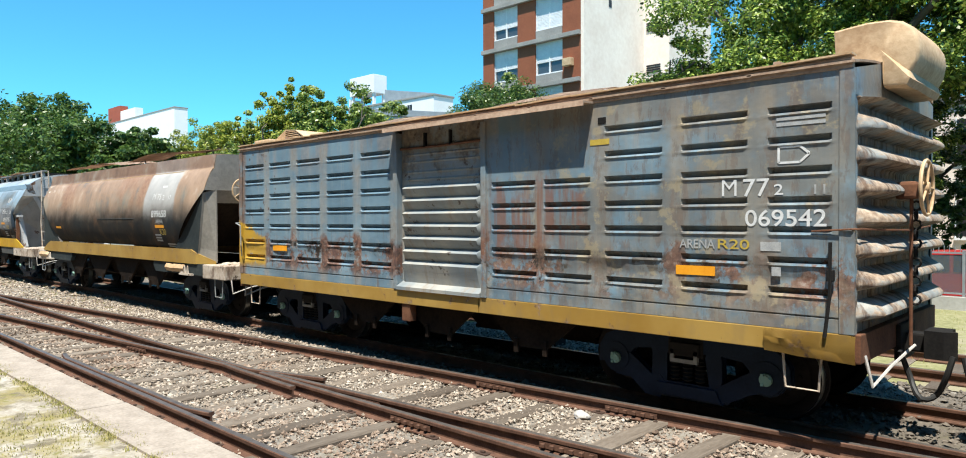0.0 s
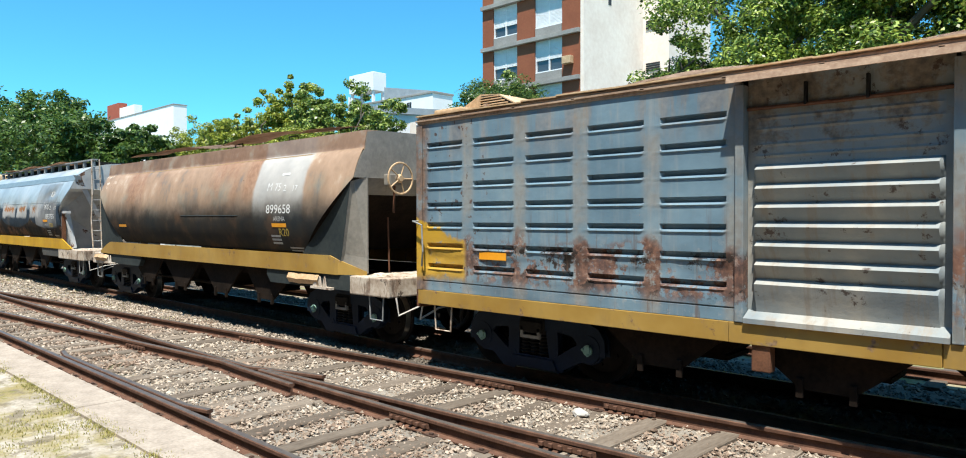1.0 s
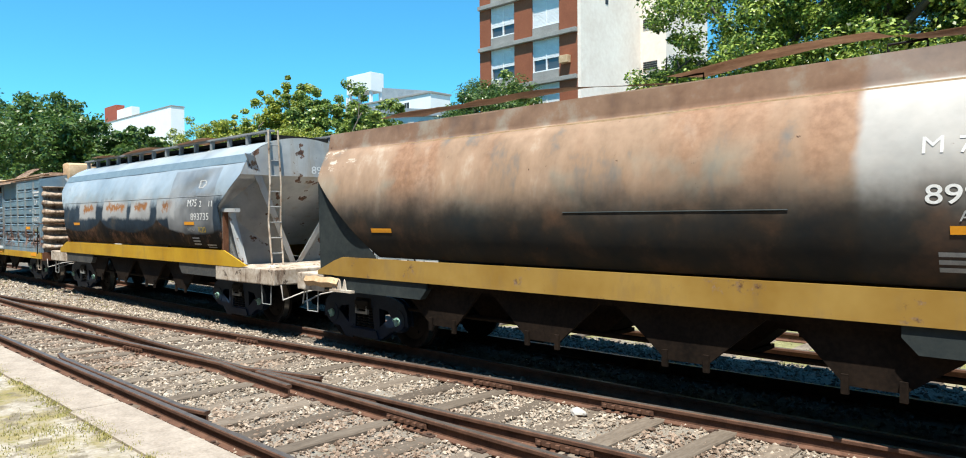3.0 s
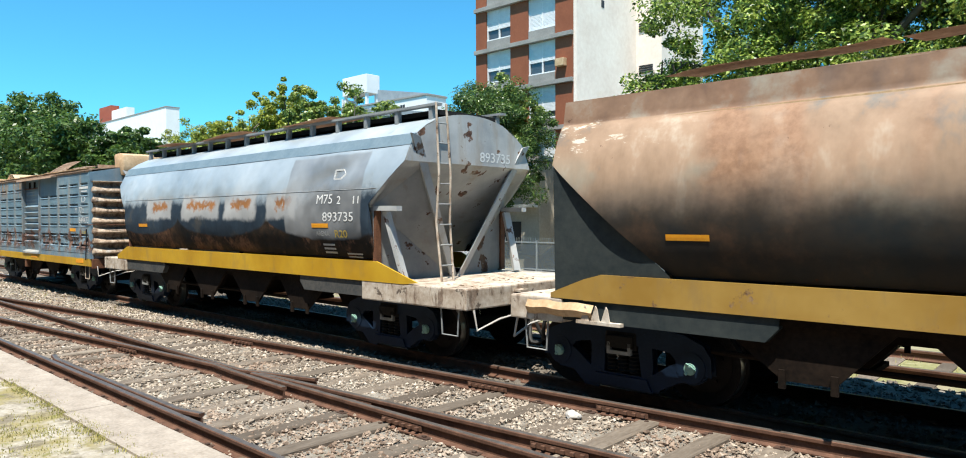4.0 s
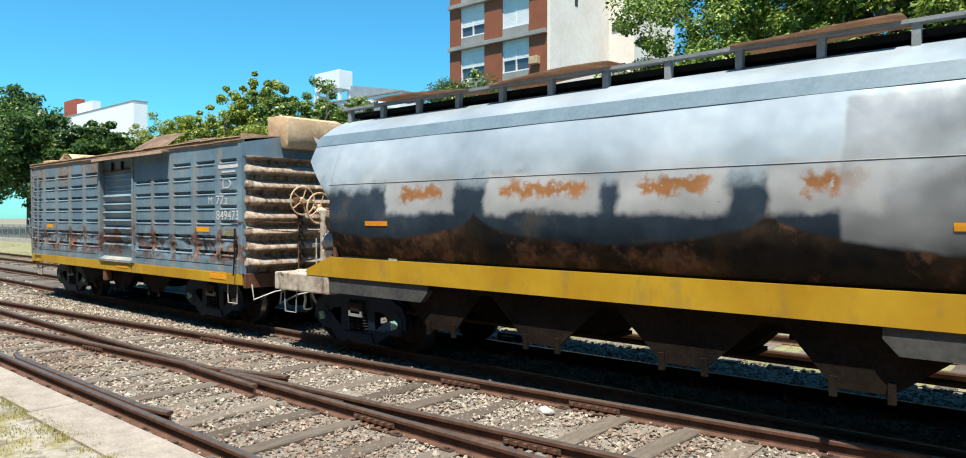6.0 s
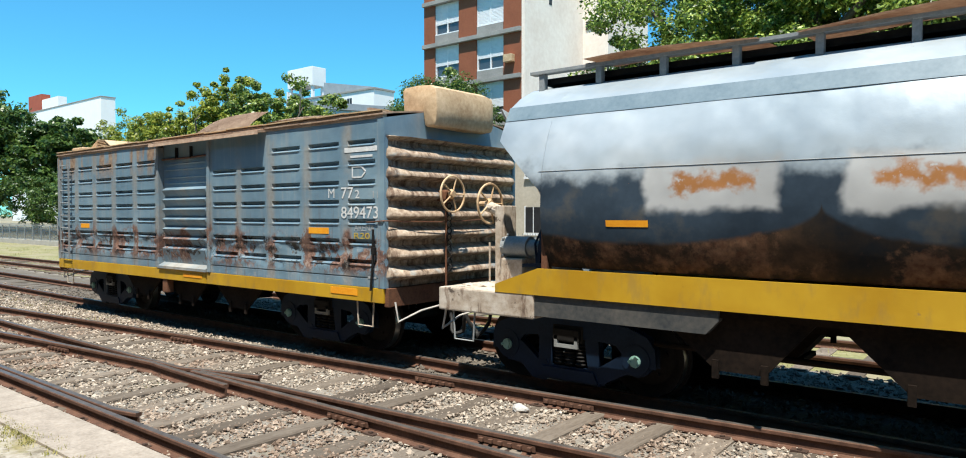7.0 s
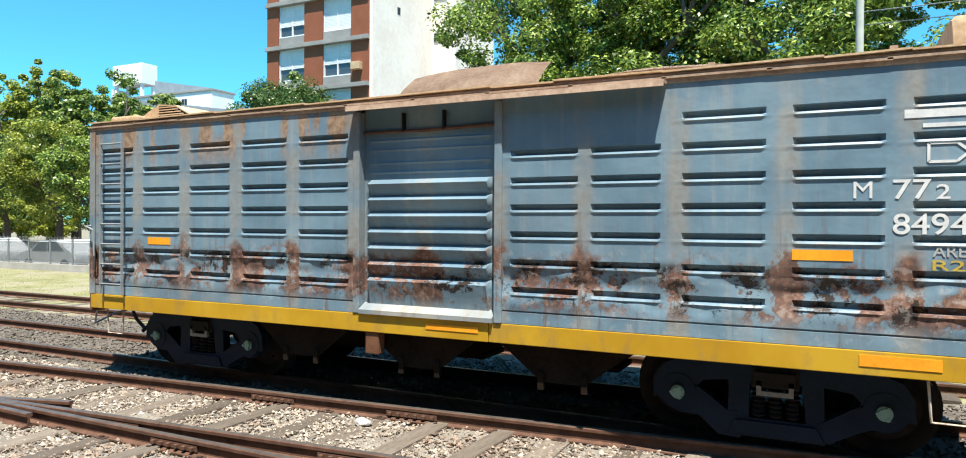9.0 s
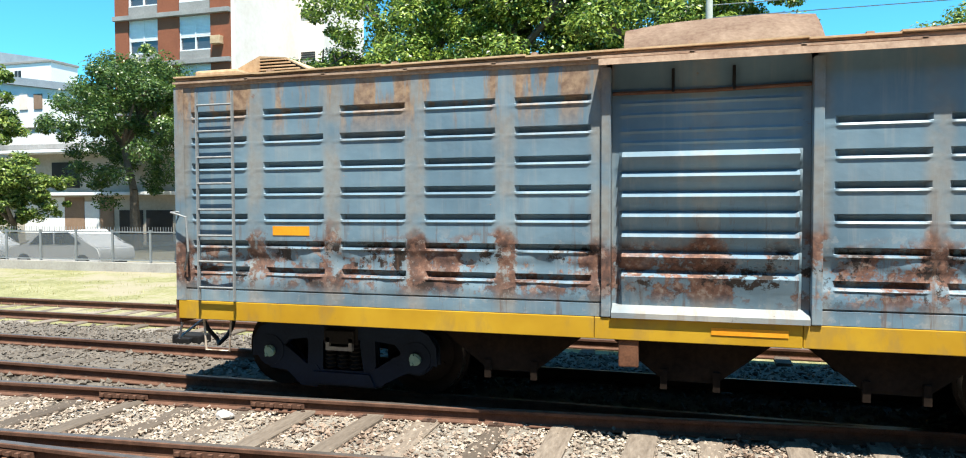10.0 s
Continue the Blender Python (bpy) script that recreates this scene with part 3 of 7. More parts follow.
def pipe(bm, pts, r, n=6):
    """One bent tube through the points."""
    pts = [Vector(p) for p in pts]
    rings = []
    for i, p in enumerate(pts):
        d = (pts[min(i + 1, len(pts) - 1)] - pts[max(i - 1, 0)]).normalized()
        q = d.to_track_quat("Z", "Y")
        rings.append([bm.verts.new(p + q @ Vector((r * math.cos(2 * math.pi * k / n), r * math.sin(2 * math.pi * k / n), 0))) for k in range(n)])
    for a, b in zip(rings, rings[1:]):
        best = min(range(n), key=lambda o: sum((a[k].co - b[(k + o) % n].co).length for k in range(n)))
        for k in range(n):
            bm.faces.new((a[k], a[(k + 1) % n], b[(k + 1 + best) % n], b[(k + best) % n]))
    bm.faces.new(rings[0])
    bm.faces.new(rings[-1][::-1])
    return bm


def prism(bm, outline, axis, a, b):
    """A closed outline pushed from a to b along an axis; the outline's pairs are the other two axes in order."""
    def at(p, v):
        c = list(p)
        c.insert(axis, v)
        return c
    lo = [bm.verts.new(at(p, a)) for p in outline]
    hi = [bm.verts.new(at(p, b)) for p in outline]
    k = len(outline)
    bm.faces.new(lo)
    bm.faces.new(hi[::-1])
    for i in range(k):
        bm.faces.new((lo[i], lo[(i + 1) % k], hi[(i + 1) % k], hi[i]))
    return bm


def sheet(bm, us, vs, fn):
    """A grid of quads; fn(u, v) gives each point."""
    rows = [[bm.verts.new(fn(u, v)) for v in vs] for u in us]
    for i in range(len(us) - 1):
        for j in range(len(vs) - 1):
            bm.faces.new((rows[i][j], rows[i + 1][j], rows[i + 1][j + 1], rows[i][j + 1]))
    return rows


def torus(bm, m, R, r, n=20, k=6):
    rings = []
    for i in range(n):
        a = 2 * math.pi * i / n
        rings.append([bm.verts.new(m @ Vector(((R + r * math.cos(2 * math.pi * j / k)) * math.cos(a), (R + r * math.cos(2 * math.pi * j / k)) * math.sin(a), r * math.sin(2 * math.pi * j / k)))) for j in range(k)])
    for i in range(n):
        for j in range(k):
            bm.faces.new((rings[i][j], rings[(i + 1) % n][j], rings[(i + 1) % n][(j + 1) % k], rings[i][(j + 1) % k]))
    return bm


def islands(me):
    """The loose pieces of a mesh, each as a bmesh of its own."""
    root = list(range(len(me.vertices)))
    def find(k):
        while root[k] != k:
            root[k] = root[root[k]]
            k = root[k]
        return k
    for p in me.polygons:
        a = find(p.vertices[0])
        for k in p.vertices[1:]:
            root[find(k)] = a
    groups = {}
    for p in me.polygons:
        groups.setdefault(find(p.vertices[0]), []).append(p)
    for polys in groups.values():
        bm, made = bmesh.new(), {}
        for p in polys:
            for k in p.vertices:
                if k not in made:
                    made[k] = bm.verts.new(me.vertices[k].co)
            try:
                bm.faces.new([made[k] for k in p.vertices])
            except ValueError:
                pass
        yield bm


def writing(text, x0, x1, z0, z1, y, material, parent, label=""):
    """Stencilled writing on a wagon's side, fitted between x0, x1 and z0, z1."""
    cu = bpy.data.curves.new("lettering", "FONT")
    cu.body, cu.size, cu.extrude, cu.offset = text, 1.0, 0.0, 0.0 if "M" in text else 0.007
    ob = bpy.data.objects.new("lettering", cu)
    scene.collection.objects.link(ob)
    bpy.context.view_layer.update()
    me = bpy.data.meshes.new_from_object(ob.evaluated_get(bpy.context.evaluated_depsgraph_get()))
    bpy.data.objects.remove(ob)
    xs, ys = [v.co.x for v in me.vertices], [v.co.y for v in me.vertices]
    sx, sy = (x1 - x0) / (max(xs) - min(xs)), (z1 - z0) / (max(ys) - min(ys))
    me.transform(Matrix.Diagonal((sx, sy, 1, 1)) @ Matrix.Translation((-min(xs), -min(ys), 0)))
    me.transform(pose(x0, y, z0, 90, 0, 0))
    return [part("letter", bm, material, parent, label) for bm in islands(me)]


# ---- ground ----
def build_ground():
    bm = bmesh.new()
    box(bm, -900, 700, -300, 900, -1.5, -0.27)
    structure("ground", bm, "far_ground", "dusty open ground reaching to the horizon")
    bm = bmesh.new()
    us = [-120 + 0.9 * i for i in range(190)]
    vs = [10.1, 10.35, 10.6, 11.2, 11.8, 12.4, 13.2, 14, 15, 16, 17, 18.2, 18.9]
    sheet(bm, us, vs, lambda u, v: (u, v, -0.152 + 0.02 * noise.noise((u * 0.4, v * 0.4, 3)) + 0.006 * noise.noise((u * 2.4, v * 2.4, 3)) + 0.015 * (v - 12.4) / 6))
    structure("lawn", bm, "lawn", "patchy green and dry lawn beside the tracks", True)
    bm = bmesh.new()
    us = [-60 + 0.3 * i for i in range(260)] 
    vs = [2.86 + 0.16 * i for i in range(47)]
    sheet(bm, us, vs, lambda u, v: (u, v, -0.165 + 0.035 * noise.noise((u * 1.3, v * 1.3, 1)) + 0.02 * noise.noise((u * 5, v * 5, 7))))
    structure("ballast_bed", bm, "ballast", "grey-brown gravel bed under the tracks", True)
    # platform with its concrete edging
    bm = bmesh.new()
    us = [-60 + 0.5 * i for i in range(180)]
    vs = [-8 + 0.5 * i for i in range(21)] + [2.34]
    sheet(bm, us, vs, lambda u, v: (u, v, -0.03 + 0.012 * noise.noise((u * 0.8, v * 0.8, 5))))
    structure("platform", bm, "platform", "bleached sandy platform with tufts of dry grass", True)
    # unseen long wall added behind the platform, blocking low sky light from the train
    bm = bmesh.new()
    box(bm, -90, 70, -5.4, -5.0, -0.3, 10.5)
    structure("station_wall", bm, "station", "plain dark unseen wall added behind the platform to block sky light")


def kerb_stones():
    host = bpy.data.objects["platform"]
    x = -40.0
    meshes = []
    for k in range(5):
        bm = bmesh.new()
        box(bm, 0, 1.998, 2.34 - 0.012 * k, 2.80 + 0.004 * k, -0.3, 0.0 - 0.0012 * k, 0.004)
        meshes.append(link_mesh("kerb_stone", bm, "kerb"))
    i = 0
    while x < 12:
        ob = part("kerb_stone", meshes[(i * 3) % 5], "kerb", host)
        ob.location = (x, 0, 0)
        x += 2.0
        i += 1


# ---- tracks ----
RAIL = [(-0.065, -0.145), (0.065, -0.145), (0.065, -0.133), (0.012, -0.118), (0.009, -0.045), (0.034, -0.036), (0.035, -0.008), (0.028, 0.0), (-0.028, 0.0), (-0.035, -0.008), (-0.034, -0.036), (-0.009, -0.045), (-0.012, -0.118), (-0.065, -0.133)]


def rail_mesh(name, pts, material="rail_side", z=0.0):
    """A flat-bottomed rail swept along points of the plan; its running band is a lighter worn steel."""
    bm = bmesh.new()
    rings = []
    for i, p in enumerate(pts):
        a, b = Vector(pts[max(i - 1, 0)]), Vector(pts[min(i + 1, len(pts) - 1)])
        d = (b - a).normalized()
        nrm = Vector((-d.y, d.x))
        rings.append([bm.verts.new((p[0] + nrm.x * u, p[1] + nrm.y * u, v + z)) for u, v in RAIL])
    k = len(RAIL)
    for i in range(len(rings) - 1):
        for j in range(k):
            f = bm.faces.new((rings[i][j], rings[i + 1][j], rings[i + 1][(j + 1) % k], rings[i][(j + 1) % k]))
            f.material_index = 1 if j in (7,) else 0
    bm.faces.new(rings[0])
    bm.faces.new(rings[-1][::-1])
    me = link_mesh(name, bm, material)
    me.materials.append(MAT["rail_bright"])
    return me


def smooth_curve(knots, x):
    """Monotone piecewise cubic through knots (x, y)."""
    xs, ys = [k[0] for k in knots], [k[1] for k in knots]
    if x <= xs[0]:
        return ys[0]
    for i in range(len(xs) - 1):
        if x <= xs[i + 1]:
            h = xs[i + 1] - xs[i]
            s = (x - xs[i]) / h
            m0 = (ys[min(i + 1, len(ys) - 1)] - ys[max(i - 1, 0)]) / (xs[min(i + 1, len(xs) - 1)] - xs[max(i - 1, 0)])
            m1 = (ys[min(i + 2, len(ys) - 1)] - ys[i]) / (xs[min(i + 2, len(xs) - 1)] - xs[i])
            return (2 * s**3 - 3 * s**2 + 1) * ys[i] + (s**3 - 2 * s**2 + s) * h * m0 + (3 * s**2 - 2 * s**3) * ys[i + 1] + (s**3 - s**2) * h * m1
    return ys[-1] + (x - xs[-1]) * (ys[-1] - ys[-2]) / (xs[-1] - xs[-2])


BRANCH = [(-30, 4.56), (-26, 4.57), (-22.2, 4.74), (-18.4, 5.12), (-13.5, 5.60), (-10.8, 5.86), (-7.5, 6.14), (-4, 6.40), (0, 6.74), (8, 7.6), (16, 8.46)]


def branch(x):
    return smooth_curve(BRANCH, x)


def steps(a, b, d):
    k = max(1, int(abs(b - a) / d))
    return [a + (b - a) * i / k for i in range(k + 1)]


def track(name, label, y_near, y_far, x0, x1):
    host = empty_thing(name, label, "railway track")
    for y in (y_near, y_far):
        part("rail", rail_mesh("rail", [(x, y) for x in steps(x0, x1, 12)]), "", host)
    return host


SLEEPER_MESHES = []


def sleeper_mesh(k):
    while len(SLEEPER_MESHES) < 6:
        i = len(SLEEPER_MESHES)
        rnd = random.Random(40 + i)
        bm = bmesh.new()
        prism(bm, [(-0.125, -0.3), (0.125, -0.3), (0.125 - rnd.uniform(0, 0.02), -0.125), (0.10, -0.112), (-0.10, -0.112 - rnd.uniform(0, 0.008)), (-0.125 + rnd.uniform(0, 0.02), -0.125)], 1, -0.5, 0.5)
        bmesh.ops.rotate(bm, verts=bm.verts, matrix=Matrix.Rotation(rnd.uniform(-0.02, 0.02), 3, "Z"))
        SLEEPER_MESHES.append(link_mesh("sleeper", bm, "sleeper"))
    return SLEEPER_MESHES[k % 6]


SHADED_MESHES = {}


def shaded_sleeper(k):
    if k not in SHADED_MESHES:
        me = sleeper_mesh(k).copy()
        me.materials[0] = MAT["sleeper_shaded"]
        SHADED_MESHES[k] = me
    return SHADED_MESHES[k]


def sleepers(host, xs, fn, seed, shaded=False):
    """Timber sleepers under a track; fn(x) gives the two ends across it."""
    rnd = random.Random(seed)
    for x in xs:
        a, b = fn(x)
        k = rnd.randrange(6)
        ob = part("sleeper", shaded_sleeper(k) if shaded else sleeper_mesh(k), "", host)
        ob.location = (x + rnd.uniform(-0.04, 0.04), (a + b) / 2 + rnd.uniform(-0.06, 0.06), rnd.uniform(-0.030, -0.004) - (0.025 if shaded else 0))
        ob.scale = (rnd.uniform(0.85, 1.05), b - a, 1)
        ob.rotation_euler = (0, 0, rnd.uniform(-0.03, 0.03))


def fishplates(host, joints):
    bm = bmesh.new()
    for s in (-1, 1):
        box(bm, -0.3, 0.3, s * 0.014, s * 0.03, -0.108, -0.05, 0.004)
        for i in range(6):
            x = -0.25 + 0.1 * i
            box(bm, x - 0.02, x + 0.02, s * 0.03, s * 0.062, -0.098, -0.062, 0.004)
    me = link_mesh("fishplate", bm, "rail_side")
    for x, y, yaw in joints:
        ob = part("fishplate", me, "", host)
        ob.location = (x, y, 0)
        ob.rotation_euler = (0, 0, yaw)


def spikes(host, pts):
    bm = bmesh.new()
    for s in (-1, 1):
        box(bm, -0.02, 0.02, s * 0.055, s * 0.09, -0.135, -0.108, 0.006)
    box(bm, -0.07, 0.07, -0.11, 0.11, -0.145, -0.124)
    me = link_mesh("rail_fastening", bm, "fastening")
    for x, y in pts:
        part("rail_fastening", me, "", host).location = (x, y, 0)


def build_tracks():
    tr = track("train_track", "rusty running rails on timber sleepers beneath the freight train", 6.97, 8.46, -140, 60)
    back = track("back_track", "rusty disused rails in grass behind the train", 10.45, 11.9, -140, 60)
    host = empty_thing("turnout_track", "rusty turnout rails with a crossing on grey sleepers", "railway track")
    # straight road
    part("rail", rail_mesh("rail", [(x, 3.07) for x in steps(-60, 14, 10)]), "", host)
    part("rail", rail_mesh("rail", [(x, 4.57) for x in steps(-60, -8.6, 10)] + [(-7.4, 4.93)]), "", host)
    part("rail", rail_mesh("rail", [(-8.3, 4.57)] + [(x, 4.57) for x in steps(-7.6, 14, 10)]), "", host)
    # branching road
    part("rail", rail_mesh("rail", [(x, branch(x)) for x in steps(-26, 16, 0.8)]), "", host)
    part("rail", rail_mesh("rail", [(x, branch(x) - 1.5) for x in steps(-26, -9.2, 0.8)] + [(-8.6, 4.46), (-7.3, 4.42)]), "", host)
    part("rail", rail_mesh("rail", [(x, branch(x) - 1.46) for x in steps(-8.2, 16, 0.8)]), "", host)
    part("check_rail", rail_mesh("check_rail", [(-11.6, 3.24)] + [(x, 3.17) for x in steps(-11.2, -7.3, 1)] + [(-6.93, 3.25)]), "", host, "short check rail beside the running rail")
    fishplates(host, [(-3.95, branch(-3.95), 0.08), (-5.75, branch(-5.75), 0.08), (-10.9, branch(-10.9), 0.09), (-5.35, 4.57, 0), (-3.7, branch(-3.7) - 1.46, 0.08),
                      (-11.6, branch(-11.6) - 1.5, 0.09), (-6.4, branch(-6.4) - 1.46, 0.07)])
    def both(x):
        if x < -14:
            return 2.72, max(4.95, branch(x) + 0.45)
        return (2.72, branch(x) + 0.42)
    xs = [-34 + 0.66 * i for i in range(55)]
    sleepers(host, xs, both, 5)
    pts = []
    for x in xs:
        if x > -16:
            pts += [(x, 3.07), (x, 4.57), (x, branch(x)), (x, branch(x) - 1.48)]
    spikes(host, pts)
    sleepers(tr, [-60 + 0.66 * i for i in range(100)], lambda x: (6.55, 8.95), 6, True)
    sleepers(back, [-60 + 0.66 * i for i in range(100)], lambda x: (9.95, 12.4), 7)


def stones():
    """Loose ballast, thickest where the camera sees it from near by."""
    rnd = np.random.default_rng(3)
    base = np.array([(1, 0, 0), (-1, 0, 0), (0, 1, 0), (0, -1, 0), (0, 0, 1), (0, 0, -1)], float)
    faces = np.array([(0, 2, 4), (2, 1, 4), (1, 3, 4), (3, 0, 4), (2, 0, 5), (1, 2, 5), (3, 1, 5), (0, 3, 5)])
    def heap(name, count, x0, x1, y0, y1, s0, s1):
        x = x0 + (x1 - x0) * rnd.random(count) 
        y = y0 + (y1 - y0) * rnd.random(count)
        s = s0 + (s1 - s0) * rnd.random(count) ** 2
        z = -0.165 + 0.03 * rnd.random(count)
        V = base[None] * (0.6 + 0.7 * rnd.random((count, 6, 1))) + 0.25 * rnd.normal(size=(count, 6, 3))
        V = V * s[:, None, None] * np.array([1, 1, 0.75])
        a = rnd.random(count) * 6.28
        c, d = np.cos(a)[:, None], np.sin(a)[:, None]
        X = V[..., 0] * c - V[..., 1] * d + x[:, None]
        Y = V[..., 0] * d + V[..., 1] * c + y[:, None]
        Z = V[..., 2] + z[:, None]
        verts = np.stack([X, Y, Z], -1).reshape(-1, 3)
        F = (faces[None] + 6 * np.arange(count)[:, None, None]).reshape(-1, 3)
        me = bpy.data.meshes.new(name)
        me.from_pydata(verts.tolist(), [], F.tolist())
        me.materials.append(MAT["stone"])
        return me
    # stones under the train carry its shade in their colour
    shaded = heap("ballast_stones", 20000, -22, 4, 6.5, 10.1, 0.016, 0.05)
    shaded.materials[0] = MAT["stone_shaded"]
    tagged(new("ballast_stones", shaded), "dark ballast stones between the running rails, train's shade painted in", "gravel", kind="stuff")
    for x0, x1, y0, y1, count, s0, s1 in ((-9, 4, 2.86, 6.62, 44000, 0.009, 0.030), (-20, -9, 2.86, 6.62, 24000, 0.012, 0.036), (-45, -20, 2.86, 7.6, 8000, 0.02, 0.06)):
        tagged(new("ballast_stones", heap("ballast_stones", count, x0, x1, y0, y1, s0, s1)), "loose broken grey ballast stones between the rails", "gravel", kind="stuff")


def grass_tufts():
    rnd = random.Random(8)
    verts, faces = [], []
    def tuft(x, y, z, n, h, spread):
        for _ in range(n):
            a, l = rnd.uniform(0, 6.28), h * rnd.uniform(0.5, 1.2)
            bx, by = x + rnd.gauss(0, spread), y + rnd.gauss(0, spread)
            w = 0.006
            dx, dy = math.cos(a), math.sin(a)
            i = len(verts)
            verts.extend([(bx - dy * w, by + dx * w, z), (bx + dy * w, by - dx * w, z), (bx + dx * l * 0.5, by + dy * l * 0.5, z + l)])
            faces.append((i, i + 1, i + 2))
    for _ in range(260):
        x, y = rnd.uniform(-18, -2), 2.3 - abs(rnd.gauss(0, 0.8))
        if noise.noise((x * 0.6, y * 0.6, 2)) > -0.05:
            tuft(x, y, -0.035, 46, 0.03, 0.10)
    for _ in range(420):
        x = rnd.uniform(-18, -2)
        if noise.noise((x * 0.9, 0.0, 6)) > -0.2:
            tuft(x, 2.33 + rnd.gauss(0, 0.04), -0.02, 18, 0.032, 0.045)
    for _ in range(900):
        tuft(rnd.uniform(-60, 6), rnd.uniform(9.9, 18.5), -0.17, 12, 0.10, 0.14)
    for _ in range(250):
        tuft(rnd.uniform(-45, -14), rnd.uniform(5.6, 6.9), -0.17, 10, 0.07, 0.10)
    me = bpy.data.meshes.new("grass")
    me.from_pydata(verts, [], faces)
    me.materials.append(MAT["grass"])
    tagged(new("grass", me), "sparse dry yellow-green grass tufts", "grass", kind="stuff")


build_ground()
build_tracks()


# ---- wagons: parts that all share ----
TRACK_Y = 7.70
WHEEL_R = 0.42
KEYED_AXLES = []
SHARED = {}


def shared(key, make):
    if key not in SHARED:
        SHARED[key] = make()
    return SHARED[key]


def wheel_mesh():
    bm = bmesh.new()
    prof = [(0.0, -0.05), (0.10, -0.05), (0.12, -0.02), (0.30, 0.0), (0.345, -0.045), (0.42, -0.055), (0.42, 0.05), (0.45, 0.06), (0.455, 0.085), (0.36, 0.088), (0.31, 0.04), (0.12, 0.05), (0.0, 0.06)]
    k = 28
    rings = [[bm.verts.new((r * math.cos(2 * math.pi * i / k), y, r * math.sin(2 * math.pi * i / k))) for i in range(k)] for r, y in prof[1:-1]]
    for a, b in zip(rings, rings[1:]):
        for i in range(k):
            bm.faces.new((a[i], a[(i + 1) % k], b[(i + 1) % k], b[i]))
    bm.faces.new(rings[0])
    bm.faces.new(rings[-1][::-1])
    # lightening holes read as dark bosses
    for i in range(5):
        a = 2 * math.pi * i / 5
        rod(bm, (0.21 * math.cos(a), -0.035, 0.21 * math.sin(a)), (0.21 * math.cos(a), 0.0, 0.21 * math.sin(a)), 0.022, 8)
    me = link_mesh("wheel", bm, "wheel", True)
    me.materials.append(MAT["tread"])
    for p in me.polygons:
        c = p.center
        if abs(math.hypot(c.x, c.z) - WHEEL_R) < 0.012 and -0.06 < c.y < 0.052:
            p.material_index = 1
    return me


def cap_mesh():
    bm = bmesh.new()
    rod(bm, (0, 0, 0), (0, -0.05, 0), 0.062, 16)
    rod(bm, (0, -0.05, 0), (0, -0.065, 0), 0.045, 12)
    for i in range(3):
        a = 2 * math.pi * i / 3
        box(bm, 0.05 * math.cos(a) - 0.014, 0.05 * math.cos(a) + 0.014, -0.075, -0.05, 0.05 * math.sin(a) - 0.014, 0.05 * math.sin(a) + 0.014)
    return link_mesh("bearing_cap", bm, "cap")


def wheelset(wagon, x):
    bm = bmesh.new()
    rod(bm, (0, -1.02, 0), (0, 1.02, 0), 0.075, 14)
    ax = part("wheelset", bm, "dark_steel", wagon)
    ax.location = (x, 0, WHEEL_R)
    for s in (-1, 1):
        w = part("wheel", shared("wheel", wheel_mesh), "", ax)
        w.location = (0, s * 0.735, 0)
        w.rotation_euler = (0, 0, 0 if s < 0 else math.pi)
        c = part("bearing_cap", shared("cap", cap_mesh), "", ax, "pale green bearing cap")
        c.location = (0, s * 1.03, 0)
        c.rotation_euler = (0, 0, 0 if s < 0 else math.pi)
    return ax


def side_frame_mesh(wb):
    """Cast truss side frame with two openings and a spring nest between them."""
    h = wb / 2
    bm = bmesh.new()
    y0, y1 = -0.06, 0.06
    # top chord, dropping to the axle boxes
    prism(bm, [(-h - 0.20, 0.38), (-h - 0.19, 0.54), (-h - 0.12, 0.65), (-h + 0.08, 0.73), (-0.36, 0.775), (0.36, 0.775), (h - 0.08, 0.73), (h + 0.12, 0.65), (h + 0.19, 0.54), (h + 0.20, 0.38),
               (h + 0.05, 0.40), (h - 0.15, 0.50), (h - 0.22, 0.575), (0.40, 0.60), (-0.40, 0.60), (-h + 0.22, 0.575), (-h + 0.15, 0.50), (-h - 0.05, 0.40)], 1, y0, y1)
    for s in (-1, 1):
        rod(bm, (s * h, y0 - 0.008, 0.43), (s * h, y1, 0.43), 0.185, 20)
        # tension member sweeping up from the spring seat to the axle box
        prism(bm, [(s * (h - 0.02), 0.26), (s * (h - 0.20), 0.25), (s * 0.46, 0.10), (s * 0.30, 0.09), (s * 0.24, 0.20), (s * 0.30, 0.28), (s * 0.40, 0.27), (s * (h - 0.22), 0.43), (s * (h - 0.08), 0.52)], 1, y0, y1)
        prism(bm, [(s * 0.24, 0.16), (s * 0.40, 0.22), (s * 0.365, 0.32), (s * 0.36, 0.54), (s * 0.40, 0.66), (s * 0.20, 0.66), (s * 0.235, 0.54)], 1, y0 + 0.005, y1 - 0.005)
    prism(bm, [(-0.42, 0.09), (0.42, 0.09), (0.34, 0.255), (-0.34, 0.255)], 1, y0 - 0.02, y1 + 0.02)
    bmesh.ops.bevel(bm, geom=list(bm.edges), offset=0.024, segments=2, affect="EDGES", clamp_overlap=True)
    return link_mesh("side_frame", bm, "bogie_blue", True)


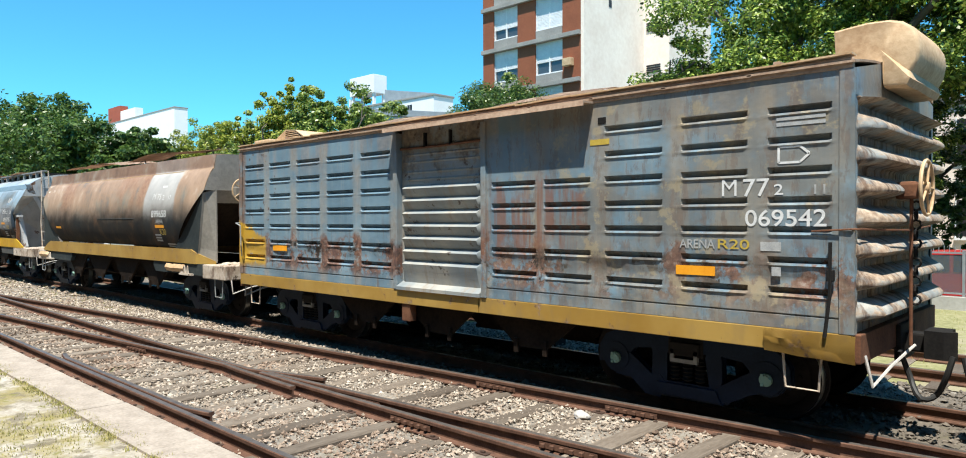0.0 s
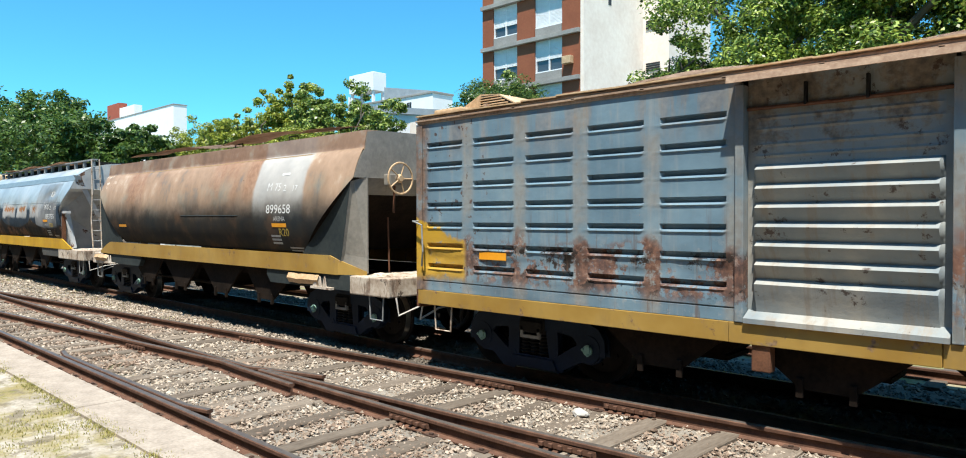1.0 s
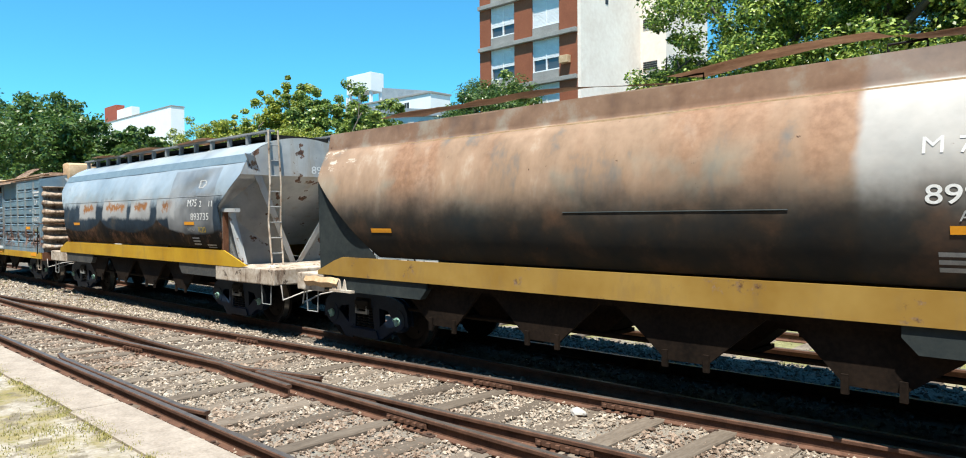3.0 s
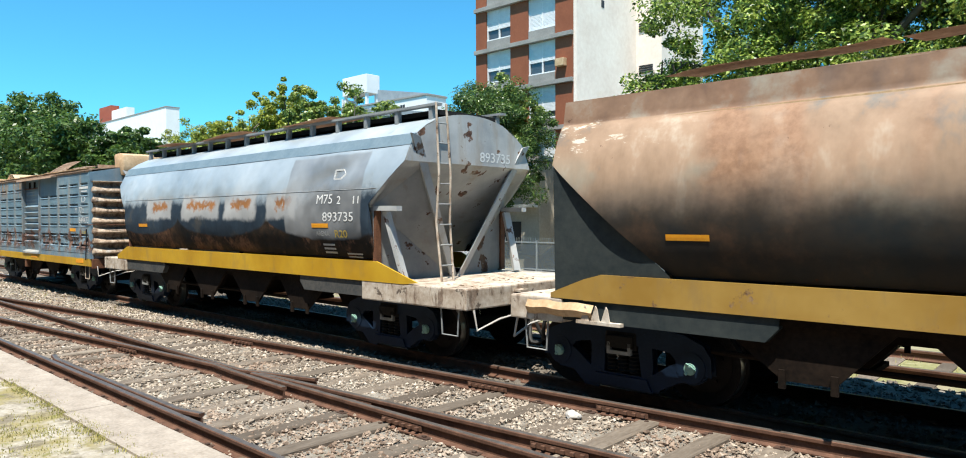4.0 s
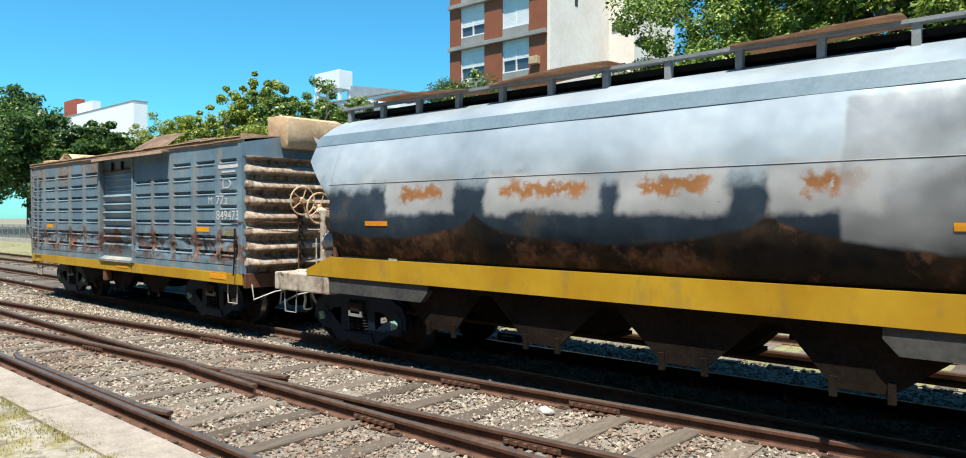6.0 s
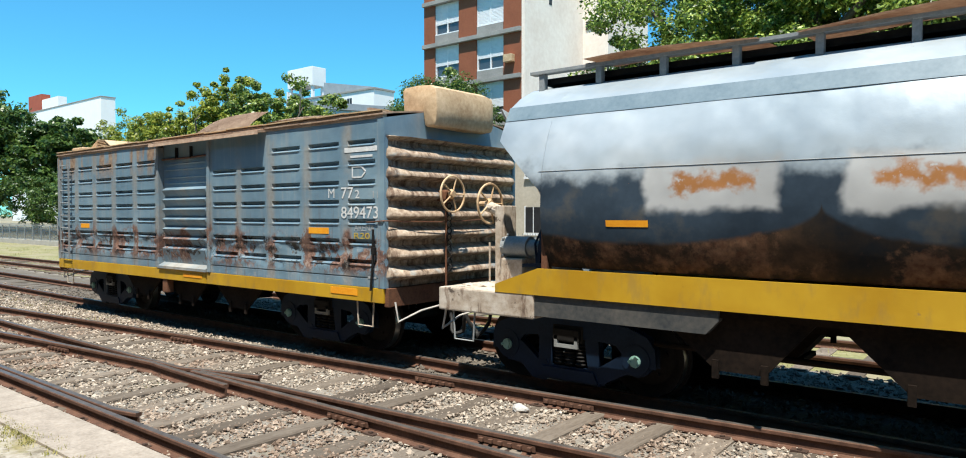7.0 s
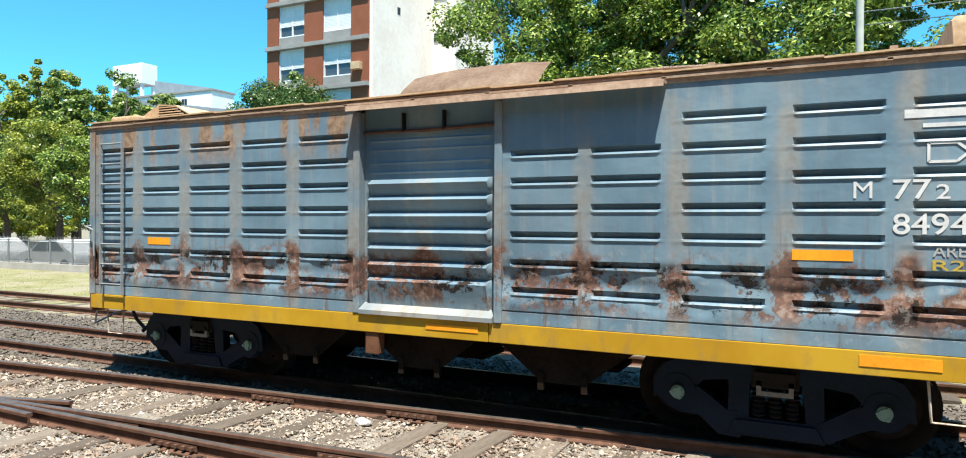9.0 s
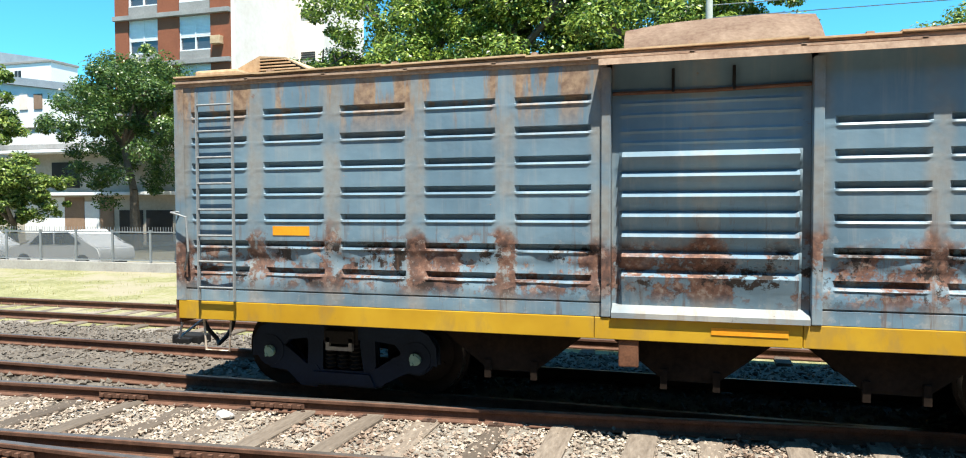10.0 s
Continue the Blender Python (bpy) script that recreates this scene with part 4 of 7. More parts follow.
def spring_mesh():
    """One coil spring as a turned, ridged column."""
    bm = bmesh.new()
    k = 12
    rings = []
    for i in range(13):
        r = 0.066 if i % 2 else 0.042
        rings.append([bm.verts.new((r * math.cos(2 * math.pi * j / k), r * math.sin(2 * math.pi * j / k), 0.27 + 0.021 * i)) for j in range(k)])
    for a, b in zip(rings, rings[1:]):
        for j in range(k):
            bm.faces.new((a[j], a[(j + 1) % k], b[(j + 1) % k], b[j]))
    bm.faces.new(rings[0])
    bm.faces.new(rings[-1][::-1])
    return link_mesh("spring", bm, "dark_steel", True)


def bogie(wagon, xc, wb):
    for s in (-1, 1):
        f = part("side_frame", shared(("frame", wb), lambda: side_frame_mesh(wb)), "", wagon, "grimy blue-black cast side frame")
        f.location = (xc, s * 0.99, 0)
        for dx in (-0.14, 0.0, 0.14):
            part("spring", shared("spring", spring_mesh), "", wagon).location = (xc + dx, s * 1.0, 0)
    bm = bmesh.new()
    box(bm, xc - 0.2, xc + 0.2, -1.06, 1.06, 0.52, 0.72, 0.03)
    rod(bm, (xc, 0, 0.7), (xc, 0, 0.86), 0.22, 16)
    for s in (-1, 1):
        box(bm, xc - 0.17, xc + 0.17, s * 1.03, s * 1.10, 0.54, 0.68, 0.015)
        bar(bm, (xc - wb * 0.32, -0.9, 0.36), (xc - wb * 0.32, 0.9, 0.36), 0.08, 0.1)
        bar(bm, (xc + wb * 0.32, -0.9, 0.36), (xc + wb * 0.32, 0.9, 0.36), 0.08, 0.1)
    part("bolster", bm, "dark_steel", wagon)
    bm = bmesh.new()
    prism(bm, [(xc - 0.15, 0.47), (xc + 0.15, 0.47), (xc + 0.15, 0.60), (xc + 0.11, 0.60), (xc + 0.11, 0.51), (xc - 0.11, 0.51), (xc - 0.11, 0.60), (xc - 0.15, 0.60)], 1, -1.10, -1.06)
    part("bolster_end", bm, "grey_steel", wagon)
    for s in (-1, 1):
        KEYED_AXLES.append((wheelset(wagon, xc + s * wb / 2), xc + s * wb / 2))


def coupler(wagon, x, way, hose=True):
    bm = bmesh.new()
    box(bm, x - way * 0.25, x + way * 0.22, -0.09, 0.09, 0.68, 0.86, 0.02)
    prism(bm, [(x + way * 0.2, -0.15), (x + way * 0.36, -0.17), (x + way * 0.46, -0.10), (x + way * 0.40, -0.02), (x + way * 0.40, 0.15), (x + way * 0.2, 0.15)], 2, 0.64, 0.90)
    box(bm, x - way * 0.02, x + way * 0.04, -0.28, 0.28, 0.60, 0.95, 0.02)
    part("coupler", bm, "dark_steel", wagon, "black knuckle coupler")
    bm = bmesh.new()
    pts = [(x + way * (0.05 + 0.42 * k / 12), -0.34 + 0.05 * math.sin(k), 0.72 - 0.42 * math.sin(math.pi * k / 12) ** 0.8) for k in range(13)]
    pipe(bm, pts, 0.026, 8)
    tagged(part("brake_hose", bm, "hose", wagon, "black hanging air hose", True))
    bm = bmesh.new()
    pipe(bm, [(x, -1.28, 0.80), (x + way * 0.06, -1.28, 0.55), (x + way * 0.1, -0.9, 0.66), (x + way * 0.1, -0.45, 0.70), (x + way * 0.16, -0.3, 0.78)], 0.014)
    part("uncoupling_rod", bm, "rope_white", wagon, "pale bent uncoupling rod")


def step_iron(wagon, x, s, w=0.34, z0=0.78, z1=0.46, material="grey_steel"):
    bm = bmesh.new()
    y = s * 1.36
    pipe(bm, [(x - w / 2, y, z0 + 0.1), (x - w / 2 + 0.03, y, z1), (x + w / 2 - 0.03, y, z1), (x + w / 2, y, z0 + 0.1)], 0.012)
    part("step_iron", bm, material, wagon)


def ladder(wagon, x, w, y, z0, z1, rungs, lean=0.0, material="grey_steel", top_x=0.0):
    bm = bmesh.new()
    for s in (-1, 1):
        bar(bm, (x + s * w / 2, y, z0), (x + s * w / 2 + top_x, y + lean, z1), 0.035, 0.012)
    for k in range(rungs):
        f = (k + 0.5) / rungs
        z = z0 + (z1 - z0) * f
        rod(bm, (x - w / 2 + top_x * f, y + lean * f, z), (x + w / 2 + top_x * f, y + lean * f, z), 0.011)
    part("ladder", bm, material, wagon, "bent steel ladder")


def hand_wheel(wagon, x, y, z, R=0.27, along="x"):
    bm = bmesh.new()
    m = Matrix.Translation((x, y, z)) @ (pose(0, 0, 0, 0, 90, 0) if along == "x" else pose(0, 0, 0, 90, 0, 0))
    torus(bm, m, R, 0.016, 26, 6)
    wheel = part("brake_wheel", bm, "hood", wagon, "rusty spoked hand brake wheel", True)
    bm = bmesh.new()
    rod(bm, m @ Vector((0, 0, -0.16)), m @ Vector((0, 0, 0.02)), 0.03)
    rod(bm, m @ Vector((0, 0, -0.02)), m @ Vector((0, 0, 0.025)), 0.07, 16, 0.045)
    part("hub", bm, "hood", wheel, "", True)
    for k in range(5):
        a = 2 * math.pi * k / 5 + 0.3
        bm = bmesh.new()
        rod(bm, m @ Vector((0.06 * math.cos(a), 0.06 * math.sin(a), 0)), m @ Vector((R * math.cos(a), R * math.sin(a), 0)), 0.011)
        part("spoke", bm, "hood", wheel)


def chute(wagon, x0, x1, xb0, xb1, ztop, zbot, half, inner):
    """A discharge chute: a tapered body along the middle with a side plate at each face."""
    out = [(x0, ztop), (xb0, zbot), (xb1, zbot), (x1, ztop)]
    bm = bmesh.new()
    prism(bm, out, 1, -inner, inner)
    box(bm, xb0 - 0.05, xb1 + 0.05, -inner * 0.95, inner * 0.95, zbot - 0.05, zbot)
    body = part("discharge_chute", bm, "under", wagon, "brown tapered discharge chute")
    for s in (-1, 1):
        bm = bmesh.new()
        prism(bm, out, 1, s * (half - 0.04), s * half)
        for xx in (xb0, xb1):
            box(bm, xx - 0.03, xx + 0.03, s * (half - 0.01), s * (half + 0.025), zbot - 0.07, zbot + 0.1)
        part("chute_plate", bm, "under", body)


# ---- boxcars ----
COLS = [(-10.12, -9.46), (-9.27, -8.60), (-8.42, -7.74), (-7.55, -6.86), (-6.68, -5.99), (-4.05, -3.36), (-3.24, -2.60), (-2.42, -1.74), (-1.54, -0.88), (-0.70, -0.16)]
ROWS = [2.90, 2.635, 2.37, 2.11, 1.85, 1.58, 1.31]
BOX_L = 10.3
DOOR = (-5.86, -4.17)


def side_wall_mesh(x0, x1, seed, dents, plain):
    """Pressed sheet with rows of recessed beads; dents push it in and out low down; beside the door the plain top rows have none."""
    us = {x0, x1}
    for a, b in COLS:
        if a > x0 - 0.01 and b < x1 + 0.01:
            us |= {a, a + 0.035, (a + b) / 2, b - 0.035, b, a + 0.12, b - 0.12, a + 0.2, b - 0.2, a + 0.27, b - 0.27}
            if b + 0.05 < x1:
                us.add(b + 0.06)
    us = sorted(us)
    vs = {0.985, 1.06, 3.19, 3.08, 3.0}
    for z in ROWS:
        vs |= {z + 0.036, z + 0.028, z - 0.018, z - 0.024, z - 0.043, z - 0.054, z + 0.13, z + 0.08, z - 0.08}
    vs |= {1.02, 1.098, 1.103, 1.113, 1.118, 1.15, 1.18, 1.42, 1.44, 1.46, 1.48, 1.52}
    vs = sorted(vs)
    def depth(u, v):
        d = 0.0
        for a, b in COLS:
            if a + 0.03 < u < b - 0.03:
                for z in ROWS[plain if -4.1 < a < -3.2 else 0:]:
                    if z - 0.02 < v < z + 0.03:
                        d = 0.055
                    elif z - 0.05 < v < z - 0.04:
                        d = -0.012
        # a battered band between the two lowest rows of beads: pushed in below the upper row, out again at the lower
        k = max(0.0, min(1.0, (1.66 - v) / 0.12)) * max(0.0, min(1.0, (v - 1.04) / 0.14))
        deep = max(0.0, 0.45 + 1.1 * noise.noise((u * 1.1 + seed, 2.0, seed)))
        mid = 1.40 + 0.05 * noise.noise((u * 2.7, 5.0, seed))
        pocket = (v - 1.62) / (mid - 1.62) if v > mid else (v - 1.22) / (mid - 1.22)
        d += dents * 0.075 * deep * max(0.0, min(1.0, pocket))
        d += dents * k * (0.022 * noise.noise((u * 3.1 + seed, v * 3.5, seed)) + 0.020 * noise.noise((u * 7 + seed, v * 10, seed)))
        if 1.1 < v < 1.115:
            d += 0.018
        d += 0.0025 * noise.noise((u * 0.9 + seed, v * 0.9, 4))
        if v < 1.0 or v > 3.1:
            d = 0
        return d
    bm = bmesh.new()
    sheet(bm, us, vs, lambda u, v: (u, -1.42 + depth(u, v), v))
    sheet(bm, [x0, x1], [0.985, 3.19], lambda u, v: (u, -1.34, v))
    return link_mesh("side_wall", bm, "box_blue", True)


def end_wall_mesh(seed, mat):
    vs = [0.99 + 0.0182 * i for i in range(120)]
    us = [-1.42, -1.40, -1.34, -1.26, -1.16, -0.9, -0.6, -0.3, 0, 0.3, 0.6, 0.9, 1.16, 1.26, 1.34, 1.40, 1.42]
    def out(u, v):
        edge = min(1.0, (1.42 - abs(u)) / 0.22)
        if v > 2.96 or v < 1.0:
            return 0.0
        f = ((v - 1.0) / 0.262) % 1.0
        if f < 0.30:
            r = 0.0
        elif f < 0.52:
            r = math.sin(math.pi / 2 * (f - 0.30) / 0.22)
        else:
            r = math.cos(math.pi / 2 * (f - 0.52) / 0.48) ** 0.7
        return edge * (r * 0.185) + 0.005 * noise.noise((u * 3, v * 4, seed)) * edge
    bm = bmesh.new()
    sheet(bm, us, vs, lambda u, v: (out(u, v), u, v))
    return link_mesh("end_wall", bm, mat, True)


def door_mesh():
    a, b = DOOR[0] + 0.043, DOOR[1] - 0.043
    edges = [2.375 - 0.172 * i for i in range(7)]
    vs = {1.0, 1.03, 3.1, 3.2, 2.72, 2.70, 2.68, 2.9}
    for z in edges:
        vs |= {z, z + 0.05, z - 0.045, z - 0.095}
    for z in (2.50, 2.60, 2.74, 2.84):
        vs |= {z, z + 0.02, z - 0.02}
    vs = sorted(vs)
    us = [a, a + 0.06, a + 0.09] + [a + 0.09 + (b - a - 0.18) * i / 10 for i in range(1, 10)] + [b - 0.09, b - 0.06, b]
    def out(u, v):
        if u < a + 0.07 or u > b - 0.07 or v > 2.95:
            return 0.0
        for i, z in enumerate(edges):
            lo = edges[i + 1] + 0.05 if i + 1 < len(edges) else 1.05
            if lo <= v <= z + 1e-6:
                f = (z - v) / (z - lo)
                return 0.085 * (1 - f) ** 0.8 + 0.02 * noise.noise((u * 5, z * 7, 2)) * max(0, 1.9 - z)
        for z in (2.50, 2.60, 2.74, 2.84):
            if abs(v - z) < 0.01:
                return 0.016
        return 0.0
    bm = bmesh.new()
    sheet(bm, us, vs, lambda u, v: (u, -1.345 - out(u, v), v))
    return link_mesh("door", bm, "box_blue", True)


def boxcar(front, brown, label, group):
    paint = "box_brown" if brown else "box_blue"
    wagon = empty_thing("boxcar", label, "freight wagon", pose(front, TRACK_Y, 0), group)
    L = BOX_L
    seed = 3.0 if brown else 9.0
    for a, b in ((-L, DOOR[0]), (DOOR[1], 0.0)):
        me = side_wall_mesh(a, b, seed, 0.5 if brown else 0.85, 2 if brown else 1)
        me.materials[0] = MAT[paint]
        part("side_wall", me, paint, wagon)
        far = part("side_wall", me, paint, wagon)
        far.matrix_basis = Matrix.Translation((-L, 0, 0)) @ pose(0, 0, 0, 0, 0, 180)
    for k in (0, 1):
        me = shared("door", door_mesh) if not brown else shared("door_b", lambda: shared("door", door_mesh).copy())
        if brown:
            me.materials[0] = MAT["door_pale"]
        d = part("door", me, paint, wagon, "louvred sliding door with bright pressed ledges")
        if k:
            d.matrix_basis = Matrix.Translation((-L, 0, 0)) @ pose(0, 0, 0, 0, 0, 180)
    for s in (-1, 1):
        o = (lambda x: x) if s < 0 else (lambda x: -L - x)
        for x in (DOOR[0], DOOR[1]):
            bm = bmesh.new()
            box(bm, o(x) - 0.04, o(x) + 0.04, s * 1.33, s * 1.45, 0.985, 3.15, 0.008)
            part("door_post", bm, paint, wagon)
        # hood over the door track, with hanger straps
        bm = bmesh.new()
        xa, xb = sorted((o(DOOR[0] - 0.05), o(-2.55)))
        yh = 1.63 if brown else 1.585
        prism(bm, [(s * 1.40, 3.215), (s * (yh - 0.01), 3.20), (s * yh, 3.145), (s * (yh - 0.015), 3.145), (s * (yh - 0.02), 3.175), (s * 1.40, 3.19)], 0, xa, xb)
        part("door_track", bm, "roof", wagon, "projecting sliding door track hood")
        bm = bmesh.new()
        xa, xb = sorted((o(DOOR[0] + 0.05), o(DOOR[1] - 0.05)))
        pipe(bm, [(xa, s * 1.375, 2.93), ((xa + xb) / 2, s * 1.375, 2.925), (xb, s * 1.375, 2.94)], 0.018)
        part("door_rail", bm, "rust", wagon, "rusty door guide rail")
        for f in (0.33, 0.62):
            bm = bmesh.new()
            x = o(DOOR[0] + (DOOR[1] - DOOR[0]) * f)
            box(bm, x - 0.012, x + 0.012, s * 1.35, s * 1.40, 2.92, 3.12, 0.004)
            part("door_hanger", bm, "dark_steel", wagon)
        # threshold
        bm = bmesh.new()
        xa, xb = sorted((o(DOOR[0] + 0.05), o(DOOR[1] - 0.05)))
        prism(bm, [(s * 1.34, 1.10), (s * 1.47, 1.03), (s * 1.47, 0.985), (s * 1.34, 0.985)], 0, xa, xb)
        part("door_sill", bm, "door_pale", wagon, "dusty door threshold")
        # yellow side sill in three lengths
        bm = bmesh.new()
        cuts = [o(0.0), o(DOOR[1] - 0.1), o(DOOR[0] - 0.1), o(-L)]
        for i in range(3):
            a, b = sorted(cuts[i:i + 2])
            box(bm, a + 0.003, b - 0.003, s * 1.37, s * (1.43 + 0.008 * (i == 1)), 0.79, 0.98, 0.006)
        part("side_sill", bm, "yellow_pale" if brown else "yellow", wagon, "yellow painted side sill")
        bm = bmesh.new()
        xa, xb = sorted((o(0.0), o(-L)))
        box(bm, xa, xb, s * 1.36, s * 1.432, 3.19, 3.28, 0.01)
        part("eave_rail", bm, "roof", wagon, "rusty dusty eave rail")
    # body floor and inner lining keep light out
    bm = bmesh.new()
    box(bm, -L + 0.02, -0.02, -1.33, 1.33, 0.92, 1.04)
    box(bm, -L + 0.02, -0.02, -1.30, 1.30, 1.0, 3.16)
    part("body", bm, "under", wagon)
    for x, r in ((0.0, 0), (-L, 180)):
        me = shared("end_b" if brown else "end_g", lambda: end_wall_mesh(seed, "end_tan" if not brown else "end_grey"))
        e = part("end_wall", me, "", wagon, "heavily corrugated end wall")
        e.matrix_basis = pose(x, 0, 0, 0, 0, r)
        q = 1 if r == 0 else -1
        for s in (-1, 1):
            bm = bmesh.new()
            prism(bm, [(x - q * 0.10, s * 1.432), (x + q * 0.02, s * 1.432), (x + q * 0.02, s * 1.36)], 2, 0.985, 3.19)
            part("corner_post", bm, paint, wagon)
        bm = bmesh.new()
        prism(bm, [(-1.42, 2.97), (1.42, 2.97), (1.42, 3.19), (0.7, 3.33), (-0.7, 3.33), (-1.42, 3.19)], 0, x - q * 0.06, x + q * 0.025)
        part("end_cap", bm, paint, wagon)
    # roof of overlapping sheets
    n = 12
    for i in range(n):
        xa, xb = -L + L * i / n - 0.02, -L + L * (i + 1) / n + 0.02
        lift = 0.006 * (i % 2)
        bm = bmesh.new()
        arc = [(-1.45 + 2.9 * k / 10, 3.245 + lift + 0.13 * (1 - (abs(-1 + k / 5)) ** 2)) for k in range(11)]
        prism(bm, arc + [(y, z - 0.02) for y, z in arc[::-1]], 0, xa, xb)
        part("roof_sheet", bm, "roof", wagon)
    # ragged edge strips along the roof
    rnd = random.Random(int(seed))
    x = -L
    bm = bmesh.new()
    while x < -0.4:
        l = rnd.uniform(0.5, 1.5)
        bar(bm, (x, -1.39, 3.285 + rnd.uniform(0, 0.02)), (min(x + l, 0), -1.39, 3.285 + rnd.uniform(0, 0.025)), 0.14, 0.016)
        x += l
    part("roof_edge_strip", bm, "hood", wagon, "ragged tan roof edge strips")
    for x in [-L + 0.8 + 1.45 * i for i in range(7)]:
        bm = bmesh.new()
        box(bm, x - 0.03, x + 0.03, -0.95, 0.95, 3.36, 3.42 + rnd.uniform(0, 0.03))
        part("roof_batten", bm, "roof", wagon)
    # open hatch lids
    for x, w, tilt in (((-4.9, 1.75, 7), (-2.9, 1.6, 0)) if not brown else ((-4.0, 2.2, 1), (-6.9, 1.6, 1))):
        bm = bmesh.new()
        sheet(bm, [-w / 2 + w * i / 10 for i in range(11)], [-0.34, -0.17, 0, 0.17, 0.34],
              lambda u, v: (u, v, 0.05 * (1 - (u / w * 2) ** 2) - 0.25 * v * v + 0.012 * noise.noise((u * 3, v * 3, x))))
        bmesh.ops.solidify(bm, geom=list(bm.faces), thickness=0.02)
        ob = part("hatch_lid", bm, "roof", wagon, "curved rusty sheet hatch lid", True)
        ob.matrix_basis = pose(x, -0.65, 3.46 + 0.012 * tilt, 10 + tilt * 4, -1.5, 1)
    # ventilator box at the rear end
    bm = bmesh.new()
    prism(bm, [(-L + 0.25, 3.34), (-L + 0.30, 3.46), (-L + 0.62, 3.60), (-L + 0.95, 3.57), (-L + 1.25, 3.42), (-L + 1.27, 3.34)], 1, -0.85, 0.1)
    vent = part("roof_ventilator", bm, "hood", wagon, "tan rusty roof ventilator box")
    bm = bmesh.new()
    prism(bm, [(-L + 0.64, 3.36), (-L + 1.24, 3.36), (-L + 1.22, 3.42), (-L + 0.93, 3.56), (-L + 0.64, 3.57)], 1, -0.865, -0.848)
    part("louvre_backing", bm, "under", vent)
    for k in range(6):
        bm = bmesh.new()
        z = 3.365 + 0.034 * k
        box(bm, -L + 0.64, -L + 1.24 - 0.055 * k, -0.895, -0.86, z, z + 0.013)
        part("louvre_slat", bm, "hood", vent)
    bm = bmesh.new()
    box(bm, -L + 0.02, -L + 0.55, -1.15, -0.5, 3.30, 3.42, 0.03)
    part("roof_block", bm, "hood", wagon)
    # rounded sheet-metal hood over the front end
    bm = bmesh.new()
    if brown:
        out = [(-0.36, 3.34), (-0.38, 3.70), (-0.1, 3.73), (0.08, 3.73), (0.18, 3.70), (0.26, 3.64), (0.305, 3.55), (0.32, 3.44), (0.30, 3.33), (0.25, 3.24), (0.27, 3.17), (0.24, 3.11), (0.05, 3.11), (0.05, 3.34)]
    else:
        out = [(-0.36, 3.34), (-0.38, 3.67), (-0.34, 3.71), (-0.1, 3.72), (0.14, 3.70), (0.25, 3.65), (0.28, 3.55), (0.275, 3.36), (0.265, 3.20), (0.23, 3.14), (0.06, 3.13), (0.05, 3.34)]
    cx, cz = 0.0, 3.45
    rings = []
    for y, k in ((-0.70, 0.90), (-0.69, 0.96), (-0.65, 1.0), (-0.3, 1.0), (0.1, 1.0), (0.42, 1.0), (0.55, 0.93), (0.60, 0.80)):
        rings.append([bm.verts.new((cx + (px - cx) * k, y, cz + (pz - cz) * k)) for px, pz in out])
    k = len(out)
    for a, b in zip(rings, rings[1:]):
        for n in range(k):
            bm.faces.new((a[n], a[(n + 1) % k], b[(n + 1) % k], b[n]))
    for ring, y in ((rings[0], -0.66 if brown else -0.70), (rings[-1], 0.6)):
        mid = bm.verts.new((0.02, y, 3.46))
        for n in range(k):
            bm.faces.new((ring[n], ring[(n + 1) % k], mid))
    for v in bm.verts:
        if brown and v.co.x > 0.0 and v.co.z > 3.2 and v.co.y < 0:
            v.co.y += 0.25 * v.co.x
        v.co += 0.02 * Vector((noise.noise(v.co * 3), noise.noise(v.co * 3 + Vector((5, 0, 0))), noise.noise(v.co * 3 + Vector((0, 7, 0)))))
    part("end_hood", bm, "hood", wagon, "dented rounded hood on the end of the roof", True)
    if not brown:
        ladder(wagon, -L + 0.52, 0.42, -1.50, 1.0, 3.12, 8)
    bm = bmesh.new()
    pipe(bm, [(-L + 0.03, -1.44, 1.9), (-L - 0.02, -1.5, 1.9), (-L + 0.18, -1.52, 1.85), (-L + 0.2, -1.52, 1.5), (-L + 0.1, -1.45, 1.3)], 0.012)
    part("grab_rail", bm, "grey_steel", wagon)
    hand_wheel(wagon, 0.34, -0.46, 2.22, 0.245)
    bm = bmesh.new()
    rod(bm, (0.22, -0.46, 2.2), (0.22, -0.46, 0.8), 0.016)
    part("brake_shaft", bm, "rust", wagon)
    bm = bmesh.new()
    box(bm, 0.1, 0.28, -0.53, -0.39, 2.12, 2.28, 0.03)
    gear = part("brake_gear", bm, "rust", wagon, "rusty brake winding box")
    for k in range(11):
        bm = bmesh.new()
        torus(bm, Matrix.Translation((0.25, -0.43, 2.06 - 0.085 * k)) @ pose(0, 0, 0, 90, 0, 90 * (k % 2)), 0.042, 0.011, 8, 4)
        part("chain_link", bm, "dark_steel", gear)
    bm = bmesh.new()
    pipe(bm, [(-0.32, -1.435, 1.84), (0.0, -1.445, 1.86), (0.06, -1.40, 1.86), (0.2, -1.0, 1.85), (0.22, -0.5, 1.84), (0.2, 0.4, 1.87)], 0.008, 5)
    part("end_wire", bm, "rust", wagon, "wire tied across the end wall")
